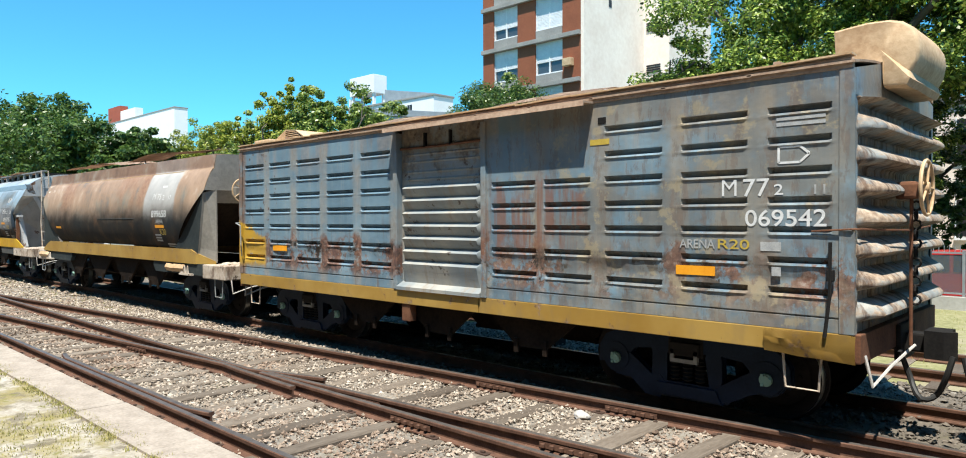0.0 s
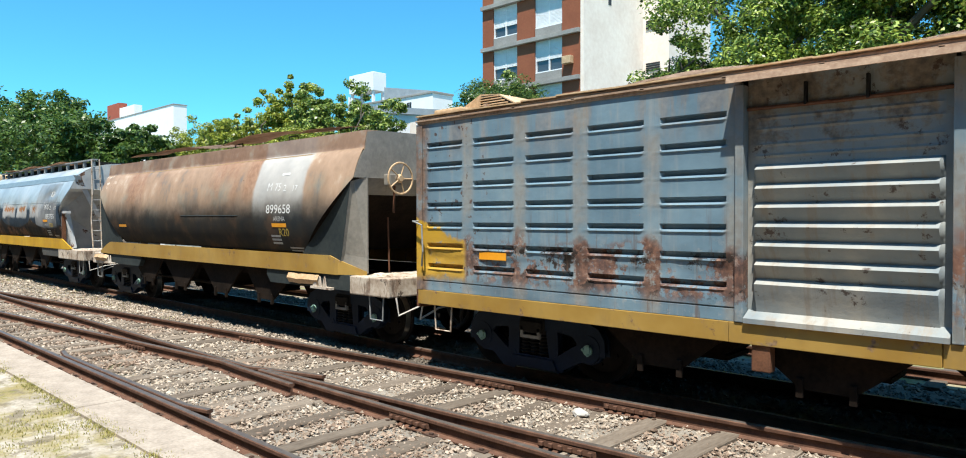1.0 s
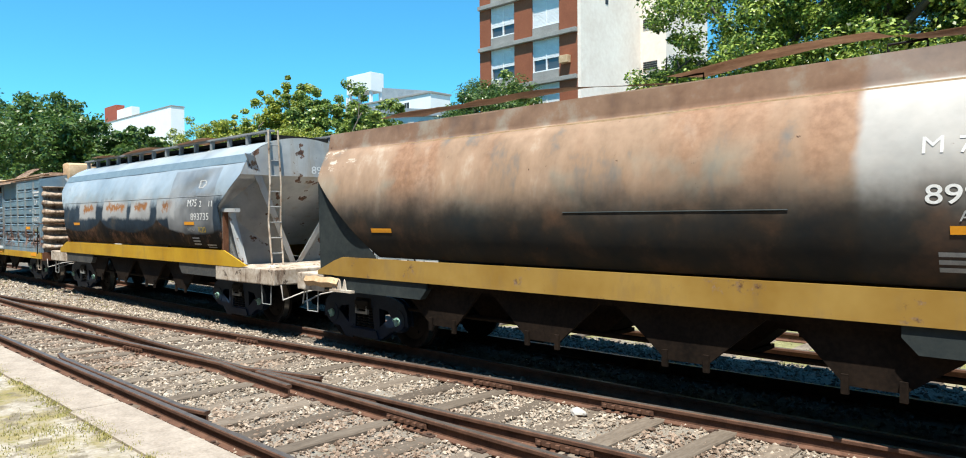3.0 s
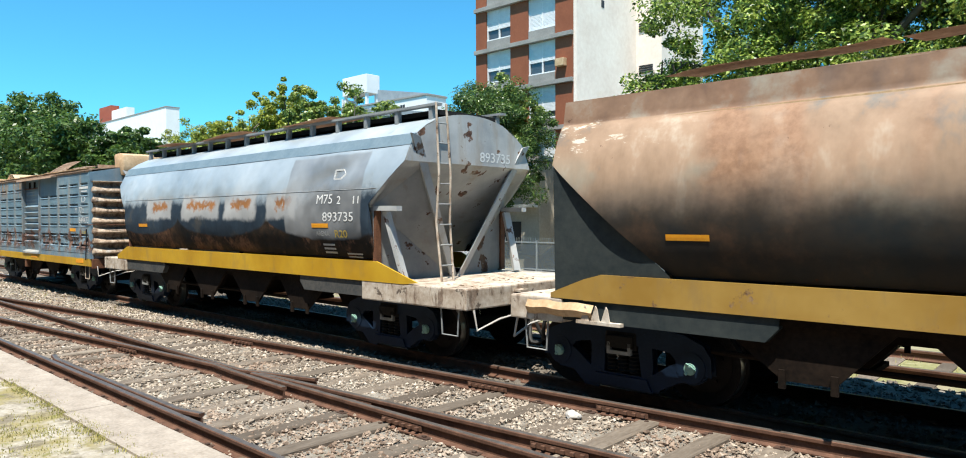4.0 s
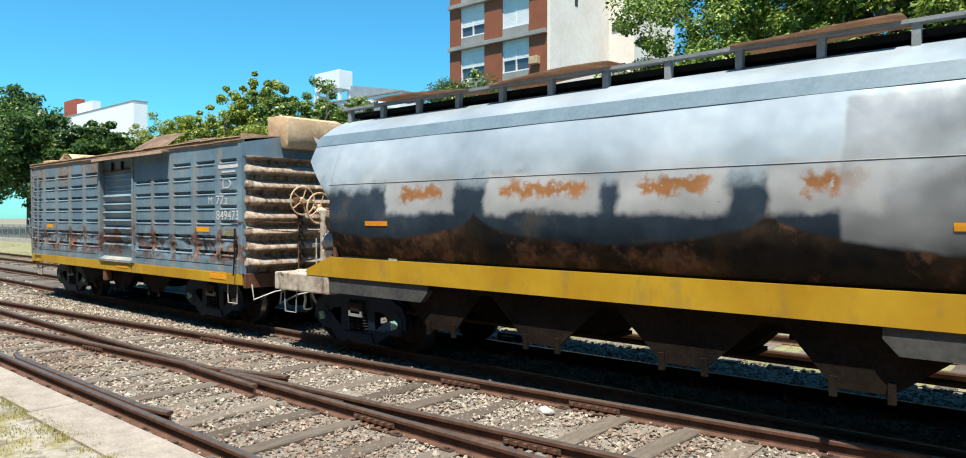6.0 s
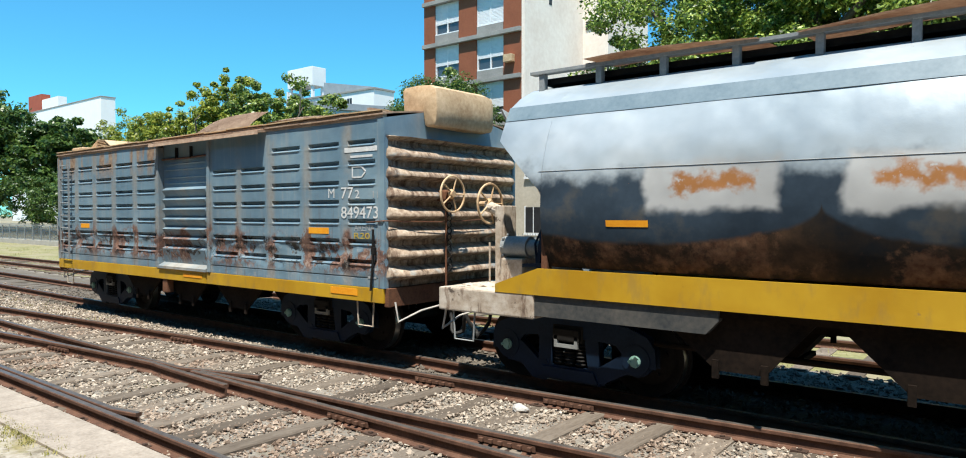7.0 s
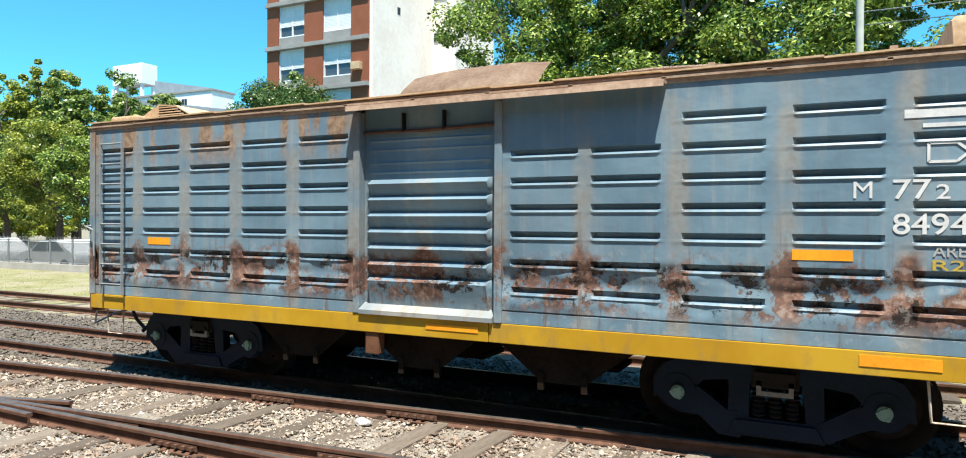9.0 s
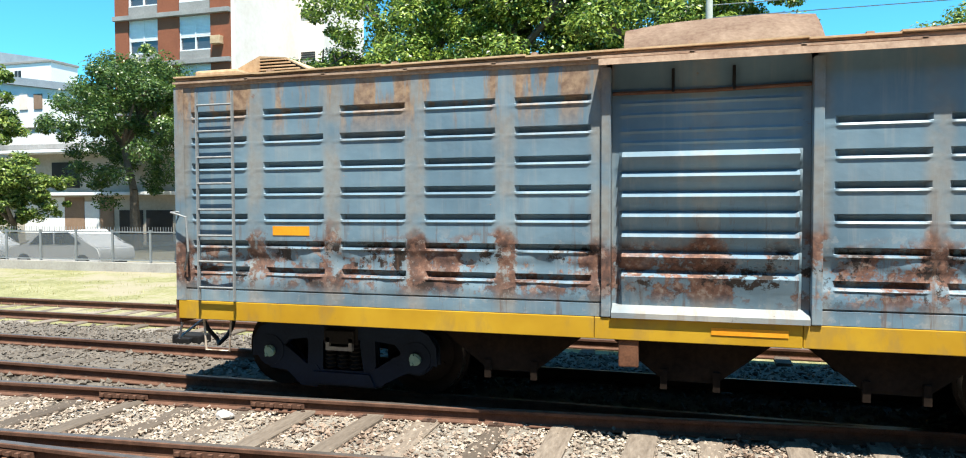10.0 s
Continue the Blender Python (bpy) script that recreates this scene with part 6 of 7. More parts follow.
        box(bm, -L + 0.58, -L + 0.90, -0.95, -0.55, 1.07, 1.42, 0.02)
        part("brake_stand", bm, "pale_steel", wagon, "pale steel brake stand on the deck")
        bm = bmesh.new()
        rod(bm, (-L + 0.55, -0.8, 1.55), (-L + 0.92, -0.8, 1.55), 0.13, 18)
        rod(bm, (-L + 0.92, -0.8, 1.55), (-L + 1.15, -0.8, 1.55), 0.10, 14, 0.06)
        for k in range(8):
            a = 2 * math.pi * k / 8
            rod(bm, (-L + 0.57, -0.8 + 0.145 * math.cos(a), 1.55 + 0.145 * math.sin(a)), (-L + 0.60, -0.8 + 0.145 * math.cos(a), 1.55 + 0.145 * math.sin(a)), 0.014)
        part("brake_cylinder", bm, "grey_steel", wagon, "grey bolted brake cylinder", True)
        for k in range(6):
            bm = bmesh.new()
            pipe(bm, [(-L + 1.1, -0.9 + 0.12 * k, 1.1), (-L + 1.05 + 0.03 * k, -0.9 + 0.1 * k, 1.6), (-L + 1.2, -0.7 + 0.05 * k, 2.1)], 0.014)
            part("brake_pipe", bm, "bogie_blue", wagon)
        bm = bmesh.new()
        bar(bm, (-L + 1.1, -0.95, 1.1), (-L + 1.2, -0.95, 1.75), 0.07, 0.05)
        part("brake_lever", bm, "bogie_blue", wagon)
        bm = bmesh.new()
        bar(bm, (-L + 0.95, -1.0, 1.35), (-L + 1.5, -1.0, 1.38), 0.05, 0.04)
        part("brake_linkage", bm, "bogie_blue", wagon, "dark brake pull bar")
        hand_wheel(wagon, -L + 0.24, -0.72, 2.08, 0.25)
        bm = bmesh.new()
        rod(bm, (-L + 0.2, -0.72, 2.05), (-L + 0.5, -0.72, 1.95), 0.07, 12)
        rod(bm, (-L + 0.36, -0.88, 1.6), (-L + 0.36, -0.88, 1.1), 0.012)
        part("brake_gear", bm, "pale_steel", wagon)
    # long weld line
    bm = bmesh.new()
    if brown:
        pipe(bm, [(x, -skin(x, 1.99) - 0.002, 1.99) for x in steps(-6.6, -4.2, 0.3)], 0.007, 4)
    else:
        pipe(bm, [(x, -skin(x, 2.40) - 0.002, 2.40) for x in steps(xr + 0.6, xf - 0.5, 0.3)], 0.0045, 4)
    part("weld_seam", bm, "hop_dark" if brown else "grey_steel", wagon)
    def mark(x0, x1, z0, z1, m="orange"):
        bm = bmesh.new()
        sheet(bm, [x0, x1], [z0, (z0 + z1) / 2, z1], lambda u, v: (u, -skin(u, v) - 0.005, v))
        part("paint_mark", bm, m, wagon)
    def write(text, x0, x1, z0, z1, m="white_mark"):
        """Writing that leans with the curved side."""
        for letter in writing(text, x0, x1, z0, z1, -1.5, m, wagon):
            for v in letter.data.vertices:
                v.co.y = -skin(v.co.x, v.co.z) - 0.005
    if brown:
        write("M", -3.21, -3.07, 2.41, 2.54)
        write("75", -2.97, -2.79, 2.40, 2.53)
        write("2", -2.70, -2.61, 2.39, 2.50)
        write("17", -2.40, -2.27, 2.39, 2.48)
        write("899658", -3.18, -2.43, 2.02, 2.17)
        write("ARENA", -2.96, -2.60, 1.89, 1.97, "faint_mark")
        write("R20", -2.82, -2.52, 1.64, 1.77, "ochre_mark")
        mark(-3.02, -2.57, 1.79, 1.855)
        for z in (1.50, 1.56, 1.62):
            mark(-3.10, -2.80, z, z + 0.035, "faint_mark")
        mark(-2.61, -2.20, 1.435, 1.46, "faint_mark")
        mark(-2.60, -2.24, 1.39, 1.412, "faint_mark")
        mark(-2.84, -2.60, 2.66, 2.70, "white_mark")
        mark(-10.0, -9.55, 1.74, 1.80)
    else:
        write("M75", -3.15, -2.74, 2.20, 2.34)
        write("2", -2.62, -2.53, 2.19, 2.31)
        write("11", -2.22, -2.09, 2.19, 2.30)
        write("893735", -2.98, -2.21, 1.93, 2.07)
        for letter in writing("893735", 0.15, 0.85, 2.83, 2.98, -0.007, "white_mark", wagon):
            letter.matrix_basis = pose(xf, 0, 0, 0, 0, 90)
        write("ARENA", -3.18, -2.83, 1.71, 1.785, "faint_mark")
        write("R20", -2.69, -2.38, 1.69, 1.80, "ochre_mark")
        mark(-3.28, -2.84, 1.835, 1.90)
        mark(-10.0, -9.55, 1.82, 1.885)
        for z in (1.44, 1.50, 1.56):
            mark(-3.05, -2.75, z, z + 0.03, "faint_mark")
        mark(-2.50, -2.13, 1.435, 1.46, "faint_mark")
        mark(-2.49, -2.15, 1.39, 1.412, "faint_mark")
        bm = bmesh.new()
        def pt(x, z):
            return (x, -skin(x, z) - 0.006, z)
        for a, b in (((-2.82, 2.57), (-2.82, 2.71)), ((-2.82, 2.71), (-2.63, 2.71)), ((-2.63, 2.71), (-2.54, 2.64)), ((-2.54, 2.64), (-2.63, 2.57)), ((-2.63, 2.57), (-2.82, 2.57))):
            bar(bm, pt(*a), pt(*b), 0.006, 0.025)
        part("arrow_mark", bm, "white_mark", wagon)
    return wagon


TRAIN = []


def build_train():
    g = "wagons of the freight train"
    TRAIN.append((boxcar(-1.78, True, "grey boxcar with brown stains and louvred door on rails", g), -1.78))
    TRAIN.append((hopper(-12.72, "brown", "tan rust-stained covered hopper wagon with pale lettering panel", g, 12.05, (-0.84, -2.36, -9.95, -11.6), (-11.42, -0.80), 1.42), -12.72))
    TRAIN.append((hopper(-25.5, "silver", "dented silver-blue covered hopper wagon with dark lower side", g, 12.3, (-1.14, -2.76, -9.9, -11.52), (-11.42, -1.22), 1.5), -25.5))
    lead = copy_thing(TRAIN[1][0], pose(11.35, TRACK_Y, 0))
    TRAIN.append((lead, 11.35))
    for ob in lead.children:
        if ob.name.startswith("wheelset"):
            KEYED_AXLES.append((ob, ob.location.x))
    TRAIN.append((boxcar(-38.75, False, "blue-grey boxcar rusted through along its lower side", g), -38.75))


build_train()


# ---- fence, road side, trees, buildings ----
def build_fence():
    bm = bmesh.new()
    prism(bm, [(18.75, -0.3), (19.05, -0.3), (19.05, 0.16), (18.75, 0.16)], 0, -130, 40)
    structure("fence_wall", bm, "concrete", "low grey concrete wall under the fence")
    post = bmesh.new()
    box(post, -0.03, 0.03, 18.86, 18.92, 0.16, 1.22, 0.005)
    post_me = link_mesh("fence_post", post, "fence")
    panel = bmesh.new()
    box(panel, 0.04, 1.46, 18.885, 18.893, 0.24, 1.10)
    panel_me = link_mesh("fence_panel", panel, "fence_mesh")
    low = bmesh.new()
    box(low, 0.03, 1.47, 18.87, 18.91, 0.21, 0.25)
    low_me = link_mesh("bottom_rail", low, "fence")
    rails = bmesh.new()
    box(rails, 0.03, 1.47, 18.87, 18.91, 1.13, 1.17)
    for k in range(14):
        x = 0.08 + 0.104 * k
        rod(rails, (x, 18.89, 1.15), (x, 18.89, 1.32), 0.008, 5)
    rail_me = link_mesh("spiked_rail", rails, "fence")
    fence = empty_thing("fence", "grey steel fence with mesh panels and spiked top", "fence")
    for i in range(70):
        x = -84 + 1.5 * i
        for me in (post_me, panel_me, low_me, rail_me):
            part(me.name.split(".")[0], me, "", fence).location = (x, 0, 0)


def tree(name, x, y, h, crown_r, material, seed, label, leaves=9000, base=0.30, leaf=0.074, squash=1.0, clear=0.0, lean=0.0):
    """A tapered trunk with limbs; leaves gather in clumps at the ends of the limbs."""
    rnd = random.Random(seed)
    thing = empty_thing(name, label, "tree", pose(x, y, -0.2))
    bm = bmesh.new()
    tips = []
    def limb(p, d, l, r, depth):
        q = p + d * l
        if math.hypot(q.x, q.y) > 0.8 * crown_r or q.z > 0.9 * h:
            tips.append(p)
            return
        rod(bm, p, q, r, 7, r * 0.65)
        if depth == 0 or r < 0.03:
            tips.append(q)
            return
        if depth <= 2:
            tips.append(q)
        for _ in range(rnd.choice((2, 3, 3))):
            nd = (d + Vector((rnd.gauss(0, 0.55), rnd.gauss(0, 0.55), rnd.gauss(0.12, 0.3)))).normalized()
            limb(q, nd, l * rnd.uniform(0.62, 0.85), r * 0.62, depth - 1)
    limb(Vector((0, 0, 0)), Vector((rnd.gauss(0, 0.04), rnd.gauss(0, 0.04), 1)).normalized(), h * base, h * 0.024 + 0.06, 4)
    part("trunk", bm, "bark", thing)
    zc = h * (0.5 + base * 0.35)
    rz = h - zc
    gen = np.random.default_rng(seed)
    centres = [Vector(t) for t in tips]
    for _ in range(int(60 + crown_r * 14)):
        a, b, r = rnd.uniform(0, 6.28), rnd.uniform(-1, 1), rnd.random() ** 0.4
        s = math.sqrt(1 - b * b)
        centres.append(Vector((crown_r * r * s * math.cos(a), crown_r * r * s * math.sin(a), zc + rz * squash * r * b)))
    keep = []
    for c in centres:
        d = math.sqrt((c.x / crown_r) ** 2 + (c.y / crown_r) ** 2 + ((c.z - zc) / rz) ** 2)
        wob = 0.86 + 0.34 * noise.noise(c * (1.6 / crown_r) + Vector((seed, 0, 0)))
        if d < wob + 0.12 and c.z > clear:
            keep.append(c + Vector((0, lean * (c.z - zc), 0)))
    C = np.array([tuple(c) for c in keep])
    size = crown_r * 0.135
    idx = gen.integers(0, len(C), leaves)
    D = gen.normal(size=(leaves, 3))
    D /= np.linalg.norm(D, axis=1)[:, None]
    rad = size * (0.55 + 0.9 * gen.random((len(C), 1)))[idx] * gen.random((leaves, 1)) ** 0.45
    Pn = C[idx] + D * rad * np.array([1.15, 1.15, 0.8])
    U = gen.normal(size=(leaves, 3))
    U /= np.linalg.norm(U, axis=1)[:, None]
    N = D * 0.7 + np.array([0, 0, 0.7]) + 0.55 * gen.normal(size=(leaves, 3))
    W = np.cross(N, U)
    W /= np.linalg.norm(W, axis=1)[:, None] + 1e-9
    U = np.cross(W, N)
    U /= np.linalg.norm(U, axis=1)[:, None] + 1e-9
    s = leaf * (0.6 + 0.8 * gen.random((leaves, 1)))
    V = np.stack([Pn - U * s, Pn - W * s * 0.55, Pn + U * s, Pn + W * s * 0.55], 1).reshape(-1, 3)
    F = np.arange(leaves * 4).reshape(-1, 4)
    me = bpy.data.meshes.new("crown")
    me.from_pydata(V.tolist(), [], F.tolist())
    me.materials.append(MAT[material])
    part("crown", me, "", thing)
    return thing


def build_trees():
    dark, mid, yel = "leaf_dark", "leaf_mid", "leaf_yellow"
    street = "leafy green street tree behind the fence"
    for i, (x, y, h, r, m, n) in enumerate((
            (-10.4, 26.0, 14.5, 4.3, dark, 20000), (-6.1, 25.5, 15.0, 4.8, dark, 22000), (-0.2, 25.5, 13.5, 4.8, dark, 21000), (10.0, 27.0, 9.5, 4.0, mid, 9000),
            (-6.5, 29, 14.0, 4.0, mid, 12000), (-1, 29, 14.0, 4.0, mid, 12000), (-27.2, 30.0, 10.2, 4.3, "leaf_deep", 16000), (-35.0, 25.0, 7.2, 3.2, dark, 9000), (-40.5, 26, 8.4, 3.4, yel, 9000), (-28.6, 24.4, 4.7, 2.2, mid, 7000), (-45.5, 26, 7.5, 3.2, dark, 8000),
            (-51, 27, 8.5, 3.4, mid, 8000), (-12.9, 25.2, 9.0, 3.3, dark, 10000), (-6.8, 24.0, 6.0, 2.6, dark, 7000), (-0.8, 23.6, 6.2, 2.6, dark, 7000), (4.0, 24.2, 5.5, 2.5, dark, 6000),
            (-9.4, 31.5, 6.0, 2.8, "leaf_deep", 5000), (-13.5, 31.5, 5.6, 2.8, "leaf_deep", 5000), (-17.5, 31.5, 5.2, 2.6, "leaf_deep", 5000), (-6.4, 32.5, 7.4, 2.6, "leaf_deep", 5000))):
        tree("tree", x, y, h, r, m, 20 + i, street, int(n * 3.3), clear={1: 5.2, 2: 5.6}.get(i, 0.0), lean=0.42 if y < 28 and x > -14 else 0.0)
    for i, (x, y, h, r) in enumerate(((-82, 37.5, 7.0, 3.6), (-76, 37, 6.4, 3.4), (-70.5, 37, 7.0, 3.4), (-65.5, 36.5, 6.2, 3.2), (-60.5, 36, 6.6, 3.2), (-56, 35.5, 5.6, 3.0))):
        tree("bush", x, y, h, r, "leaf_yellow", 120 + i, "yellow-green bush filling the row under the trees", 12000, 0.12, 0.14)
    for i, (x, y, h, r) in enumerate(((-90, 31, 7.5, 4.2), (-83.5, 31.5, 7.0, 4.0), (-77, 31.5, 7.2, 4.0), (-71, 31.5, 5.5, 3.4))):
        tree("bush", x, y, h, r, "leaf_deep", 140 + i, "tall dark green bush beside the far fence", 12000, 0.12, 0.15)
    for i, (x, y, h, r) in enumerate(((-10.6, 27.6, 3.6, 1.9), (-8.0, 27.2, 3.2, 1.8), (-5.6, 27.4, 3.4, 1.8), (-13.4, 28.2, 3.4, 1.8))):
        tree("bush", x, y, h, r, "leaf_deep", 100 + i, "dense dark green bush in the street trees' shade", 9000, 0.12, 0.09)
    for i, (x, y, h, r, m) in enumerate(((-96, 44, 16.0, 5.5, yel), (-88, 43, 15.2, 4.6, yel), (-81, 42, 16.0, 4.4, yel), (-75, 42, 15.2, 4.0, yel), (-69.5, 41, 17.0, 3.9, yel), (-65, 41, 18.2, 3.4, yel), (-60, 40, 16.2, 3.8, mid), (-54.5, 39, 15.2, 4.0, mid), (-49.5, 38.5, 13.6, 3.8, mid), (-31.8, 36.2, 12.0, 3.2, mid))):
        tree("tree", x, y, h, r, m, 60 + i, "yellow-green row tree far behind the tracks", 20000, 0.3, 0.155)
    for i, (x, y, h, r, m) in enumerate(((-118, 30, 22, 10.0, 'leaf_deep'), (-104, 31, 17.0, 8.5, 'leaf_deep'), (-136, 32, 22, 10, 'leaf_deep'), (-112, 50, 13.5, 7, 'leaf_deep'), (-94.5, 36, 14.6, 5.6, 'leaf_deep'))):
        tree("tree", x, y, h, r, m, 80 + i, "large dark green tree far down the line", 24000, 0.3, 0.28)


def build_apartments():
    """Tall block: a blank rendered gable and a red-brown front with white shutters."""
    thing = empty_thing("apartment_building", "tall apartment block with red-brown front and blank cream gable", "building", pose(-27.05, 38.0, -0.2))
    W, Hh, fl = 8.8, 24.0, 3.06
    bm = bmesh.new()
    box(bm, -W, 0.0, 0.35, 14, 0, Hh)
    part("core", bm, "render_cream", thing)
    bm = bmesh.new()
    box(bm, 0.0, 0.25, 0.0, 14.2, 0, Hh)
    part("gable_wall", bm, "render_cream", thing, "stained cream blank gable wall")
    bm = bmesh.new()
    box(bm, 0.24, 0.27, 2.9, 3.25, 16.6, 17.1)
    part("gable_vent", bm, "dark_open", thing)
    z = 11.14 + 0.2 - 3 * fl - 0.15
    floors = []
    while z < Hh - 1:
        floors.append(z)
        z += fl
    for z in floors:
        bm = bmesh.new()
        box(bm, -W, -0.002, -0.25, 0.3, z, z + 0.28, 0.01)
        part("floor_slab", bm, "slab", thing)
        edges = [0.0]
        for a, b in ((-3.85, -1.5), (-7.75, -5.45)):
            bm = bmesh.new()
            box(bm, b, edges[-1] - 0.004, 0.0, 0.35, z + 0.28, z + fl - 0.004)
            part("wall_panel", bm, "brick", thing)
            bm = bmesh.new()
            box(bm, a + 0.05, b - 0.05, 0.22, 0.28, z + 0.28, z + fl)
            win = part("window", bm, "glass", thing, "window with a white roller shutter half down")
            drop = (0.55, 0.62, 0.5, 0.8)[int(z * 7 + a) % 4]
            bm = bmesh.new()
            slats = int(drop * (fl - 0.28) / 0.09)
            out = [(0.20, z + fl - 0.01)]
            for k in range(slats):
                zt = z + fl - 0.01 - 0.09 * k
                out += [(0.13, zt), (0.13, zt - 0.075), (0.155, zt - 0.08), (0.155, zt - 0.09)]
            out.append((0.20, z + fl - 0.01 - 0.09 * slats))
            prism(bm, out, 0, a + 0.08, b - 0.08)
            part("shutter", bm, "shutter", win)
            bm = bmesh.new()
            for xx in (a + 0.04, (a + b) / 2, b - 0.04):
                box(bm, xx - 0.035, xx + 0.035, 0.10, 0.22, z + 0.28, z + fl)
            box(bm, a, b, 0.08, 0.24, z + 0.85, z + 0.95)
            part("window_frame", bm, "shutter", win)
            bm = bmesh.new()
            box(bm, a + 0.05, b - 0.05, 0.0, 0.2, z + 0.28, z + 0.86)
            part("parapet", bm, "slab", win)
            edges.append(a)
        bm = bmesh.new()
        box(bm, -W, edges[-1] - 0.004, 0.0, 0.35, z + 0.28, z + fl - 0.004)
        part("wall_panel", bm, "brick", thing)
        if floors.index(z) in (3, 5):
            bm = bmesh.new()
            box(bm, -1.25, -0.55, -0.4, 0.0, z + 1.1, z + 1.6, 0.02)
            part("air_conditioner", bm, "hood", thing, "rust-stained window air conditioner")
    bm = bmesh.new()
    box(bm, 0.25, 2.3, 7.5, 14, 0, Hh - 1.5)
    part("side_wing", bm, "render_cream", thing)
    for z in floors:
        bm = bmesh.new()
        for k in range(4):
            box(bm, 0.5, 1.6, 7.42, 7.5, z + 1.5 + 0.16 * k, z + 1.60 + 0.16 * k)
        part("vent_louvre", bm, "dark_open", thing)


def house(name, label, x0, x1, y0, y1, h, material, floors, bays, roof=0.3):
    thing = empty_thing(name, label, "building", pose((x0 + x1) / 2, y0, -0.2))
    w = (x1 - x0) / 2
    bm = bmesh.new()
    box(bm, -w, w, 0, y1 - y0, 0, h)
    part("wall", bm, material, thing)
    bm = bmesh.new()
    box(bm, -w - 0.15, w + 0.15, -0.15, y1 - y0 + 0.15, h, h + roof, 0.03)
    part("roof", bm, "slab", thing)
    fh = h / floors
    for f in range(floors):
        for b in range(bays):
            xc = -w + 2 * w * (b + 0.5) / bays
            bm = bmesh.new()
            box(bm, xc - 0.55, xc + 0.55, -0.05, 0.05, f * fh + fh * 0.35, f * fh + fh * 0.8)
            win = part("window", bm, "dark_open", thing)
            bm = bmesh.new()
            for a in (-0.6, 0.55):
                box(bm, xc + a, xc + a + 0.05, -0.09, 0.04, f * fh + fh * 0.33, f * fh + fh * 0.82)
            box(bm, xc - 0.62, xc + 0.62, -0.14, 0.04, f * fh + fh * 0.30, f * fh + fh * 0.34)
            box(bm, xc - 0.02, xc + 0.02, -0.075, 0.04, f * fh + fh * 0.35, f * fh + fh * 0.8)
            part("window_frame", bm, "shutter", win)
    return thing


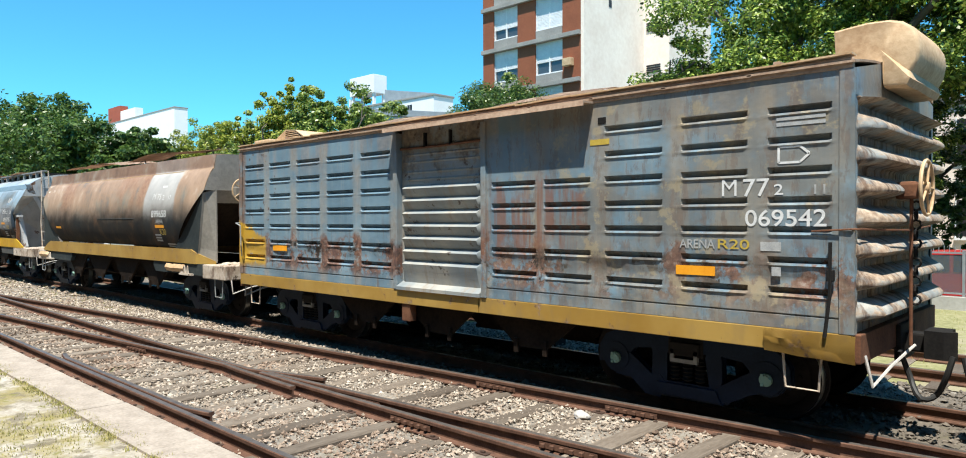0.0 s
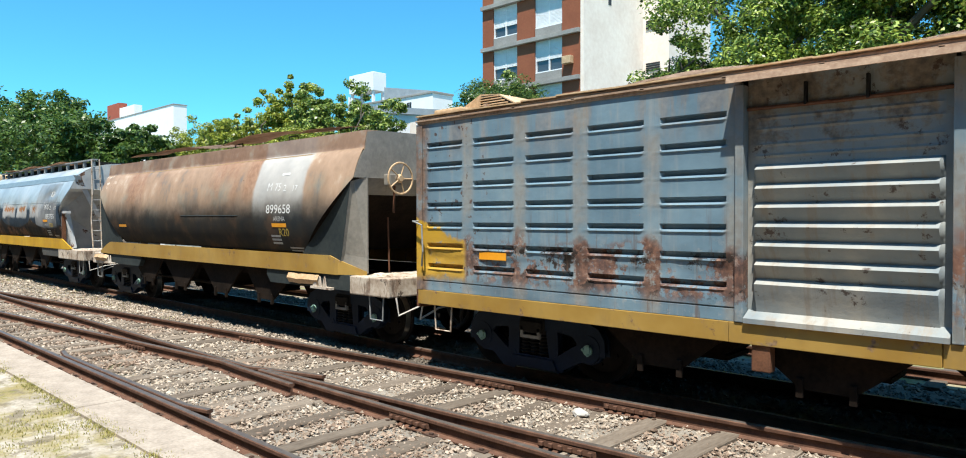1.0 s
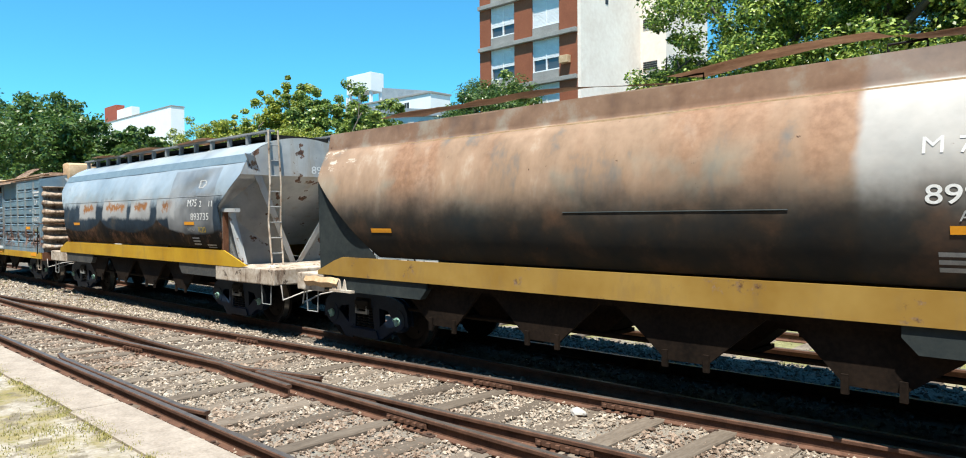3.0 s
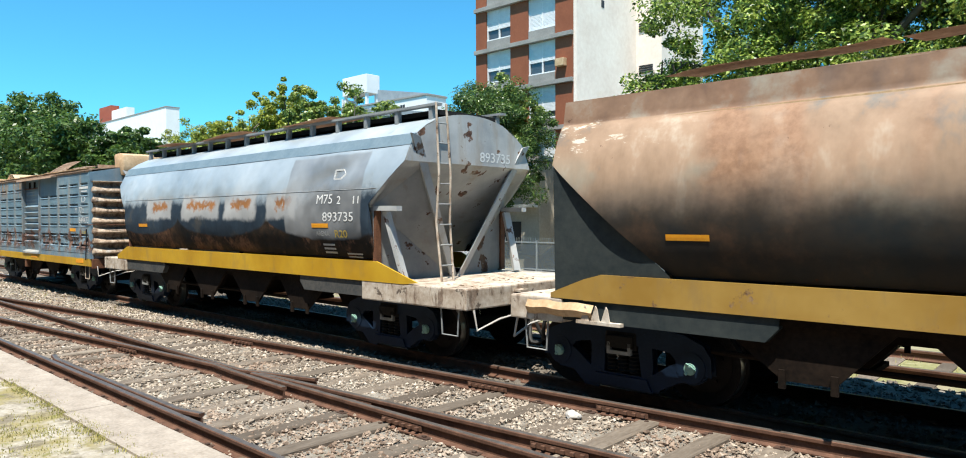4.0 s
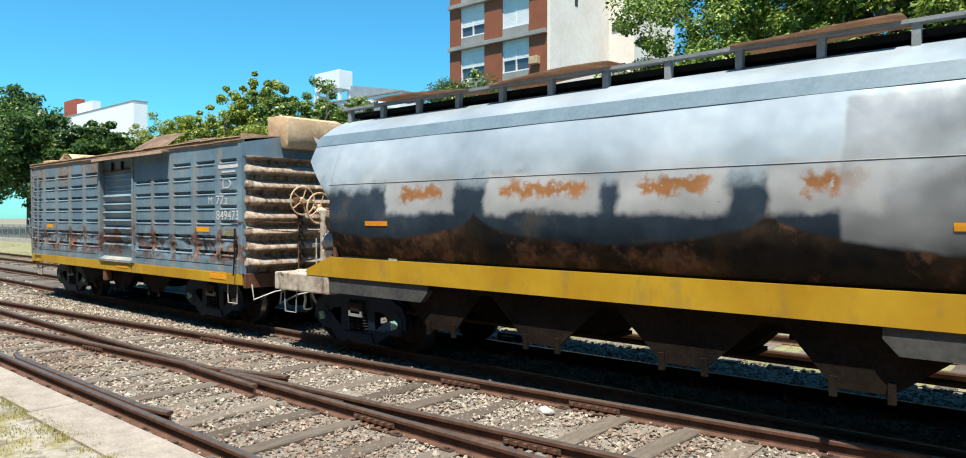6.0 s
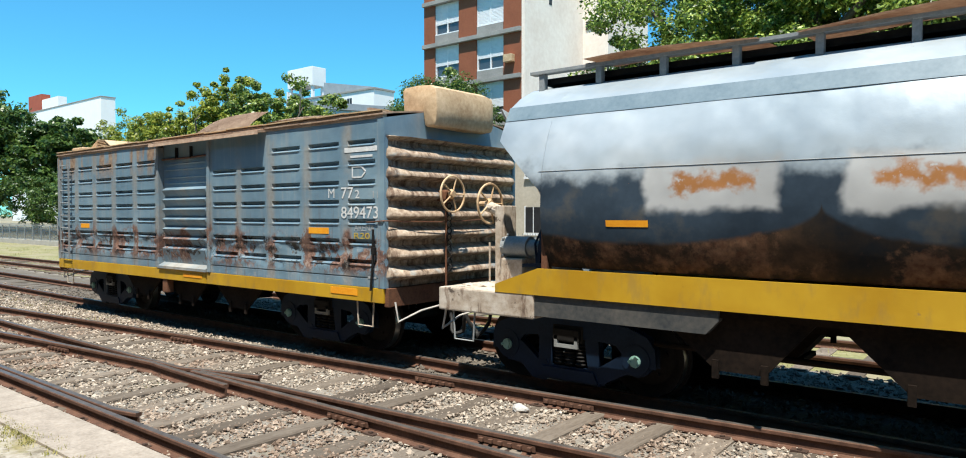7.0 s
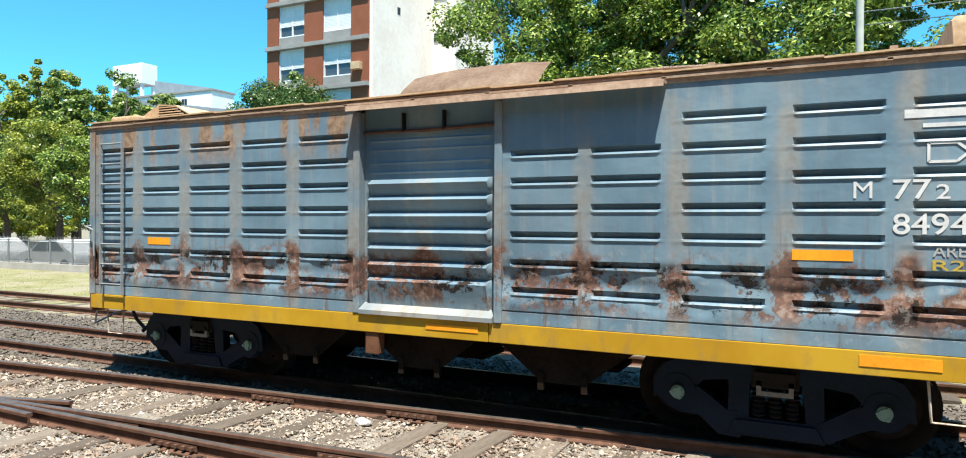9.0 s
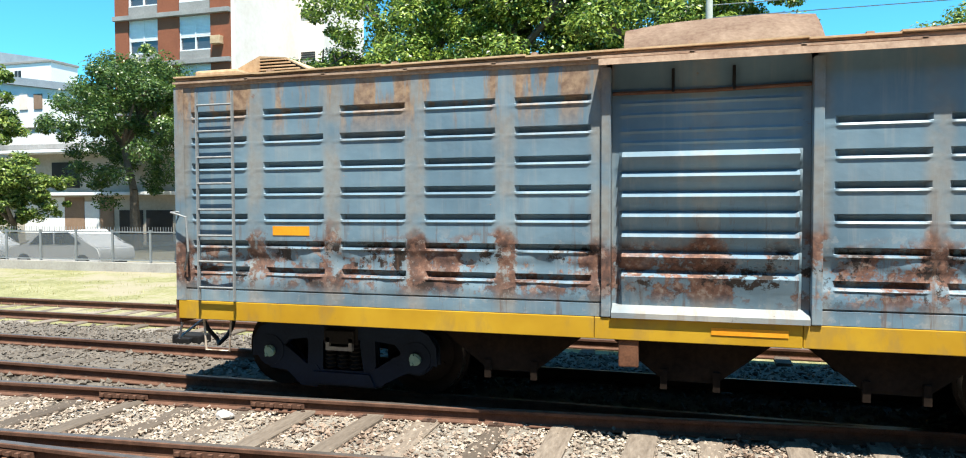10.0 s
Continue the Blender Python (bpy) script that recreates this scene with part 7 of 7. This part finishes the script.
def build_town():
    # white building with a roof tank tower
    t = house("white_building", "white rendered building with a square roof tank", -97, -76, 70, 74, 20.3, "render_white", 5, 2)
    bm = bmesh.new()
    box(bm, -10.4, -4.0, 0.3, 3.0, 22.6, 25.6, 0.05)
    for x in (-10.2, -4.6):
        for y in (0.5, 2.4):
            box(bm, x, x + 0.4, y, y + 0.4, 20.5, 22.7)
    part("roof_tank", bm, "render_white", t, "white square water tank house on legs")
    bm = bmesh.new()
    prism(bm, [(-1.0, 20.6), (-1.0, 22.6), (9.6, 20.8), (9.6, 20.5)], 1, 0.2, 3.8)
    part("roof_gable", bm, "roof_grey", t)
    bm = bmesh.new()
    box(bm, -10.4, -10.5, 0.2, 3.5, 20.5, 22.2)
    part("parapet", bm, "render_white", t)
    far = house("white_block", "far white block with a brick-red tank house", -283, -212, 90, 94, 36.0, "render_white", 1, 1)
    bm = bmesh.new()
    box(bm, -20, -9, 0.3, 3.0, 36.3, 41.6)
    part("tank_house", bm, "redcube", far, "brick-red tank house")
    bm = bmesh.new()
    box(bm, -9, 4, 0.5, 3.0, 36.3, 39.6)
    part("stair_house", bm, "render_white", far)
    # houses across the street
    house("street_house", "beige two-storey house with dark openings", -24, -13, 33, 40, 6.4, "house_beige", 2, 4)
    house("street_house", "pale house behind the street trees", -9.2, 2, 38.5, 44, 7.4, "render_cream", 2, 5)
    house("street_house", "pale house behind the street trees", 3, 15, 38, 44, 7.0, "render_cream", 2, 4)
    low = house("street_house", "low pale house with brown facade panels and a dark carport", -46, -26, 33, 37, 5.6, "house_beige", 2, 0)
    for a, b, z0, z1, m, nm in ((-1.9, 1.1, 0.2, 2.75, "render_white", "wall_panel"), (1.1, 2.5, 0.2, 2.75, "panel_brown", "wall_panel"), (2.55, 3.6, 0.2, 2.5, "shutter", "shutter_door"), (3.65, 4.6, 0.2, 2.75, "panel_brown", "wall_panel"),
                                (5.0, 6.6, 0.2, 2.0, "dark_open", "carport_opening"), (6.85, 8.6, 0.2, 2.0, "dark_open", "carport_opening"), (-8.5, -6.0, 0.2, 2.2, "dark_open", "carport_opening"), (-5.2, -2.6, 3.4, 4.8, "dark_open", "window"), (0.2, 2.2, 3.3, 4.8, "dark_open", "window")):
        bm = bmesh.new()
        box(bm, a, b, -0.06, 0.05, z0, z1, 0.01)
        part(nm, bm, m, low)
    for z, d in ((2.85, 0.5), (5.3, 1.1)):
        bm = bmesh.new()
        box(bm, -3.0, 9.9, -d, 0.0, z, z + 0.18, 0.02)
        part("balcony_slab", bm, "render_white", low)
    white = house("white_house", "white house with a sloping sheet roof", -66, -49, 48, 56, 9.0, "render_white", 1, 0, 0.12)
    bm = bmesh.new()
    prism(bm, [(-8.5, 9.12), (8.4, 9.12), (8.4, 11.9), (-8.5, 14.2)], 1, 0.3, 7.5)
    part("upper_wall", bm, "render_white", white)
    bm = bmesh.new()
    prism(bm, [(-8.8, 14.25), (8.7, 11.9), (8.7, 12.5), (-8.8, 15.0)], 1, 0.0, 7.8)
    part("sheet_roof", bm, "roof_grey", white)
    for a, m in ((1.6, "render_cream"), (3.2, "panel_brown")):
        bm = bmesh.new()
        box(bm, a, a + 0.9, 0.22, 0.35, 10.7, 12.0)
        part("window", bm, m, white)


def car(x, material, label):
    thing = empty_thing("parked_car", label, "car", pose(x, 20.15, -0.27), "cars parked along the street")
    bm = bmesh.new()
    prism(bm, [(-2.0, 0.35), (-2.0, 0.75), (-1.9, 0.85), (-1.15, 0.92), (-0.55, 1.40), (0.75, 1.45), (1.45, 0.98), (1.95, 0.85), (2.05, 0.55), (2.0, 0.35)], 1, -0.82, 0.82)
    bmesh.ops.bevel(bm, geom=list(bm.edges), offset=0.05, segments=2, affect="EDGES")
    part("body", bm, material, thing, "", True)
    bm = bmesh.new()
    prism(bm, [(-1.0, 0.95), (-0.5, 1.33), (0.05, 1.36), (0.05, 0.96)], 1, -0.835, 0.835)
    prism(bm, [(0.13, 0.96), (0.13, 1.36), (0.70, 1.37), (1.25, 0.99)], 1, -0.835, 0.835)
    part("window", bm, "glass_dark", thing)
    for xx in (-1.25, 1.3):
        for s in (-1, 1):
            bm = bmesh.new()
            rod(bm, (xx, s * 0.62, 0.31), (xx, s * 0.84, 0.31), 0.31, 18)
            w = part("wheel", bm, "tyre", thing)
            bm = bmesh.new()
            rod(bm, (xx, s * 0.80, 0.31), (xx, s * 0.85, 0.31), 0.19, 14)
            part("rim", bm, "fence", w)


def build_street():
    for x, m, l in ((-31, "car_white", "white parked car beyond the fence"), (-26.2, "car_white", "white parked car beyond the fence"), (-21, "car_white", "white parked car beyond the fence"), (-14, "car_dark", "dark grey parked car beyond the fence"),
                    (-9.4, "car_dark", "dark grey parked car beyond the fence"), (-3.4, "car_red", "red parked car beyond the fence"), (-36.5, "car_white", "white parked car beyond the fence")):
        car(x, m, l)
    bm = bmesh.new()
    rod(bm, (0.60, 19.6, -0.2), (0.64, 19.6, 8.0), 0.12, 14, 0.085)
    pole = tagged(new("utility_pole", link_mesh("utility_pole", bm, "pole_wood", True)), "pale grey utility pole beside the street", "pole")
    for z, y in ((7.2, 19.6), (6.9, 19.7)):
        bm = bmesh.new()
        rod(bm, (0.63, y, z), (36, y + 2, z + 0.6), 0.012, 5)
        tagged(new("overhead_cable", link_mesh("overhead_cable", bm, "fence")), "thin pale overhead cable from the pole", "cable")
    lamp = empty_thing("street_lamp", "dark street lamp on a thin post behind the fence", "lamp", pose(-6.35, 20.6, -0.2))
    bm = bmesh.new()
    rod(bm, (0, 0, 0), (0, 0, 3.0), 0.05, 10, 0.035)
    part("post", bm, "fence", lamp)
    bm = bmesh.new()
    rod(bm, (0, 0, 3.0), (0, 0, 3.25), 0.10, 12, 0.27)
    rod(bm, (0, 0, 3.25), (0, 0, 3.32), 0.28, 12, 0.16)
    part("lantern", bm, "dark_steel", lamp)
    bm = bmesh.new()
    box(bm, -7.6, -7.1, 9.2, 9.5, -0.2, -0.02, 0.03)
    box(bm, -7.45, -7.2, 9.1, 9.2, -0.2, -0.05, 0.02)
    tagged(new("point_machine", link_mesh("point_machine", bm, "dark_steel")), "small dark steel box beside the rails", "track box")
    bm = bmesh.new()
    bmesh.ops.create_icosphere(bm, subdivisions=2, radius=1, matrix=Matrix.Translation((-4.29, 6.0, -0.10)) @ Matrix.Diagonal((0.10, 0.06, 0.04, 1)))
    for v in bm.verts:
        v.co += 0.03 * noise.noise_vector(v.co * 14)
    tagged(new("litter", link_mesh("litter", bm, "rope_white")), "crumpled white scrap lying on the gravel", "litter")


build_fence()
build_trees()
build_apartments()
build_town()
build_street()
kerb_stones()
stones()
grass_tufts()


# ---- what moves ----
def run_at(t):
    for (t0, s0), (t1, s1) in zip(RUN, RUN[1:]):
        if t <= t1:
            return s0 + (s1 - s0) * (t - t0) / (t1 - t0)
    return RUN[-1][1]


def motions():
    for wagon, front in TRAIN:
        walk(wagon, [(t, pose(front + s, TRACK_Y, 0)) for t, s in RUN])
    for axle, x in KEYED_AXLES:
        walk(axle, [(k / 10, pose(x, 0, WHEEL_R, 0, math.degrees(run_at(k / 10) / WHEEL_R), 0)) for k in range(101)])


motions()
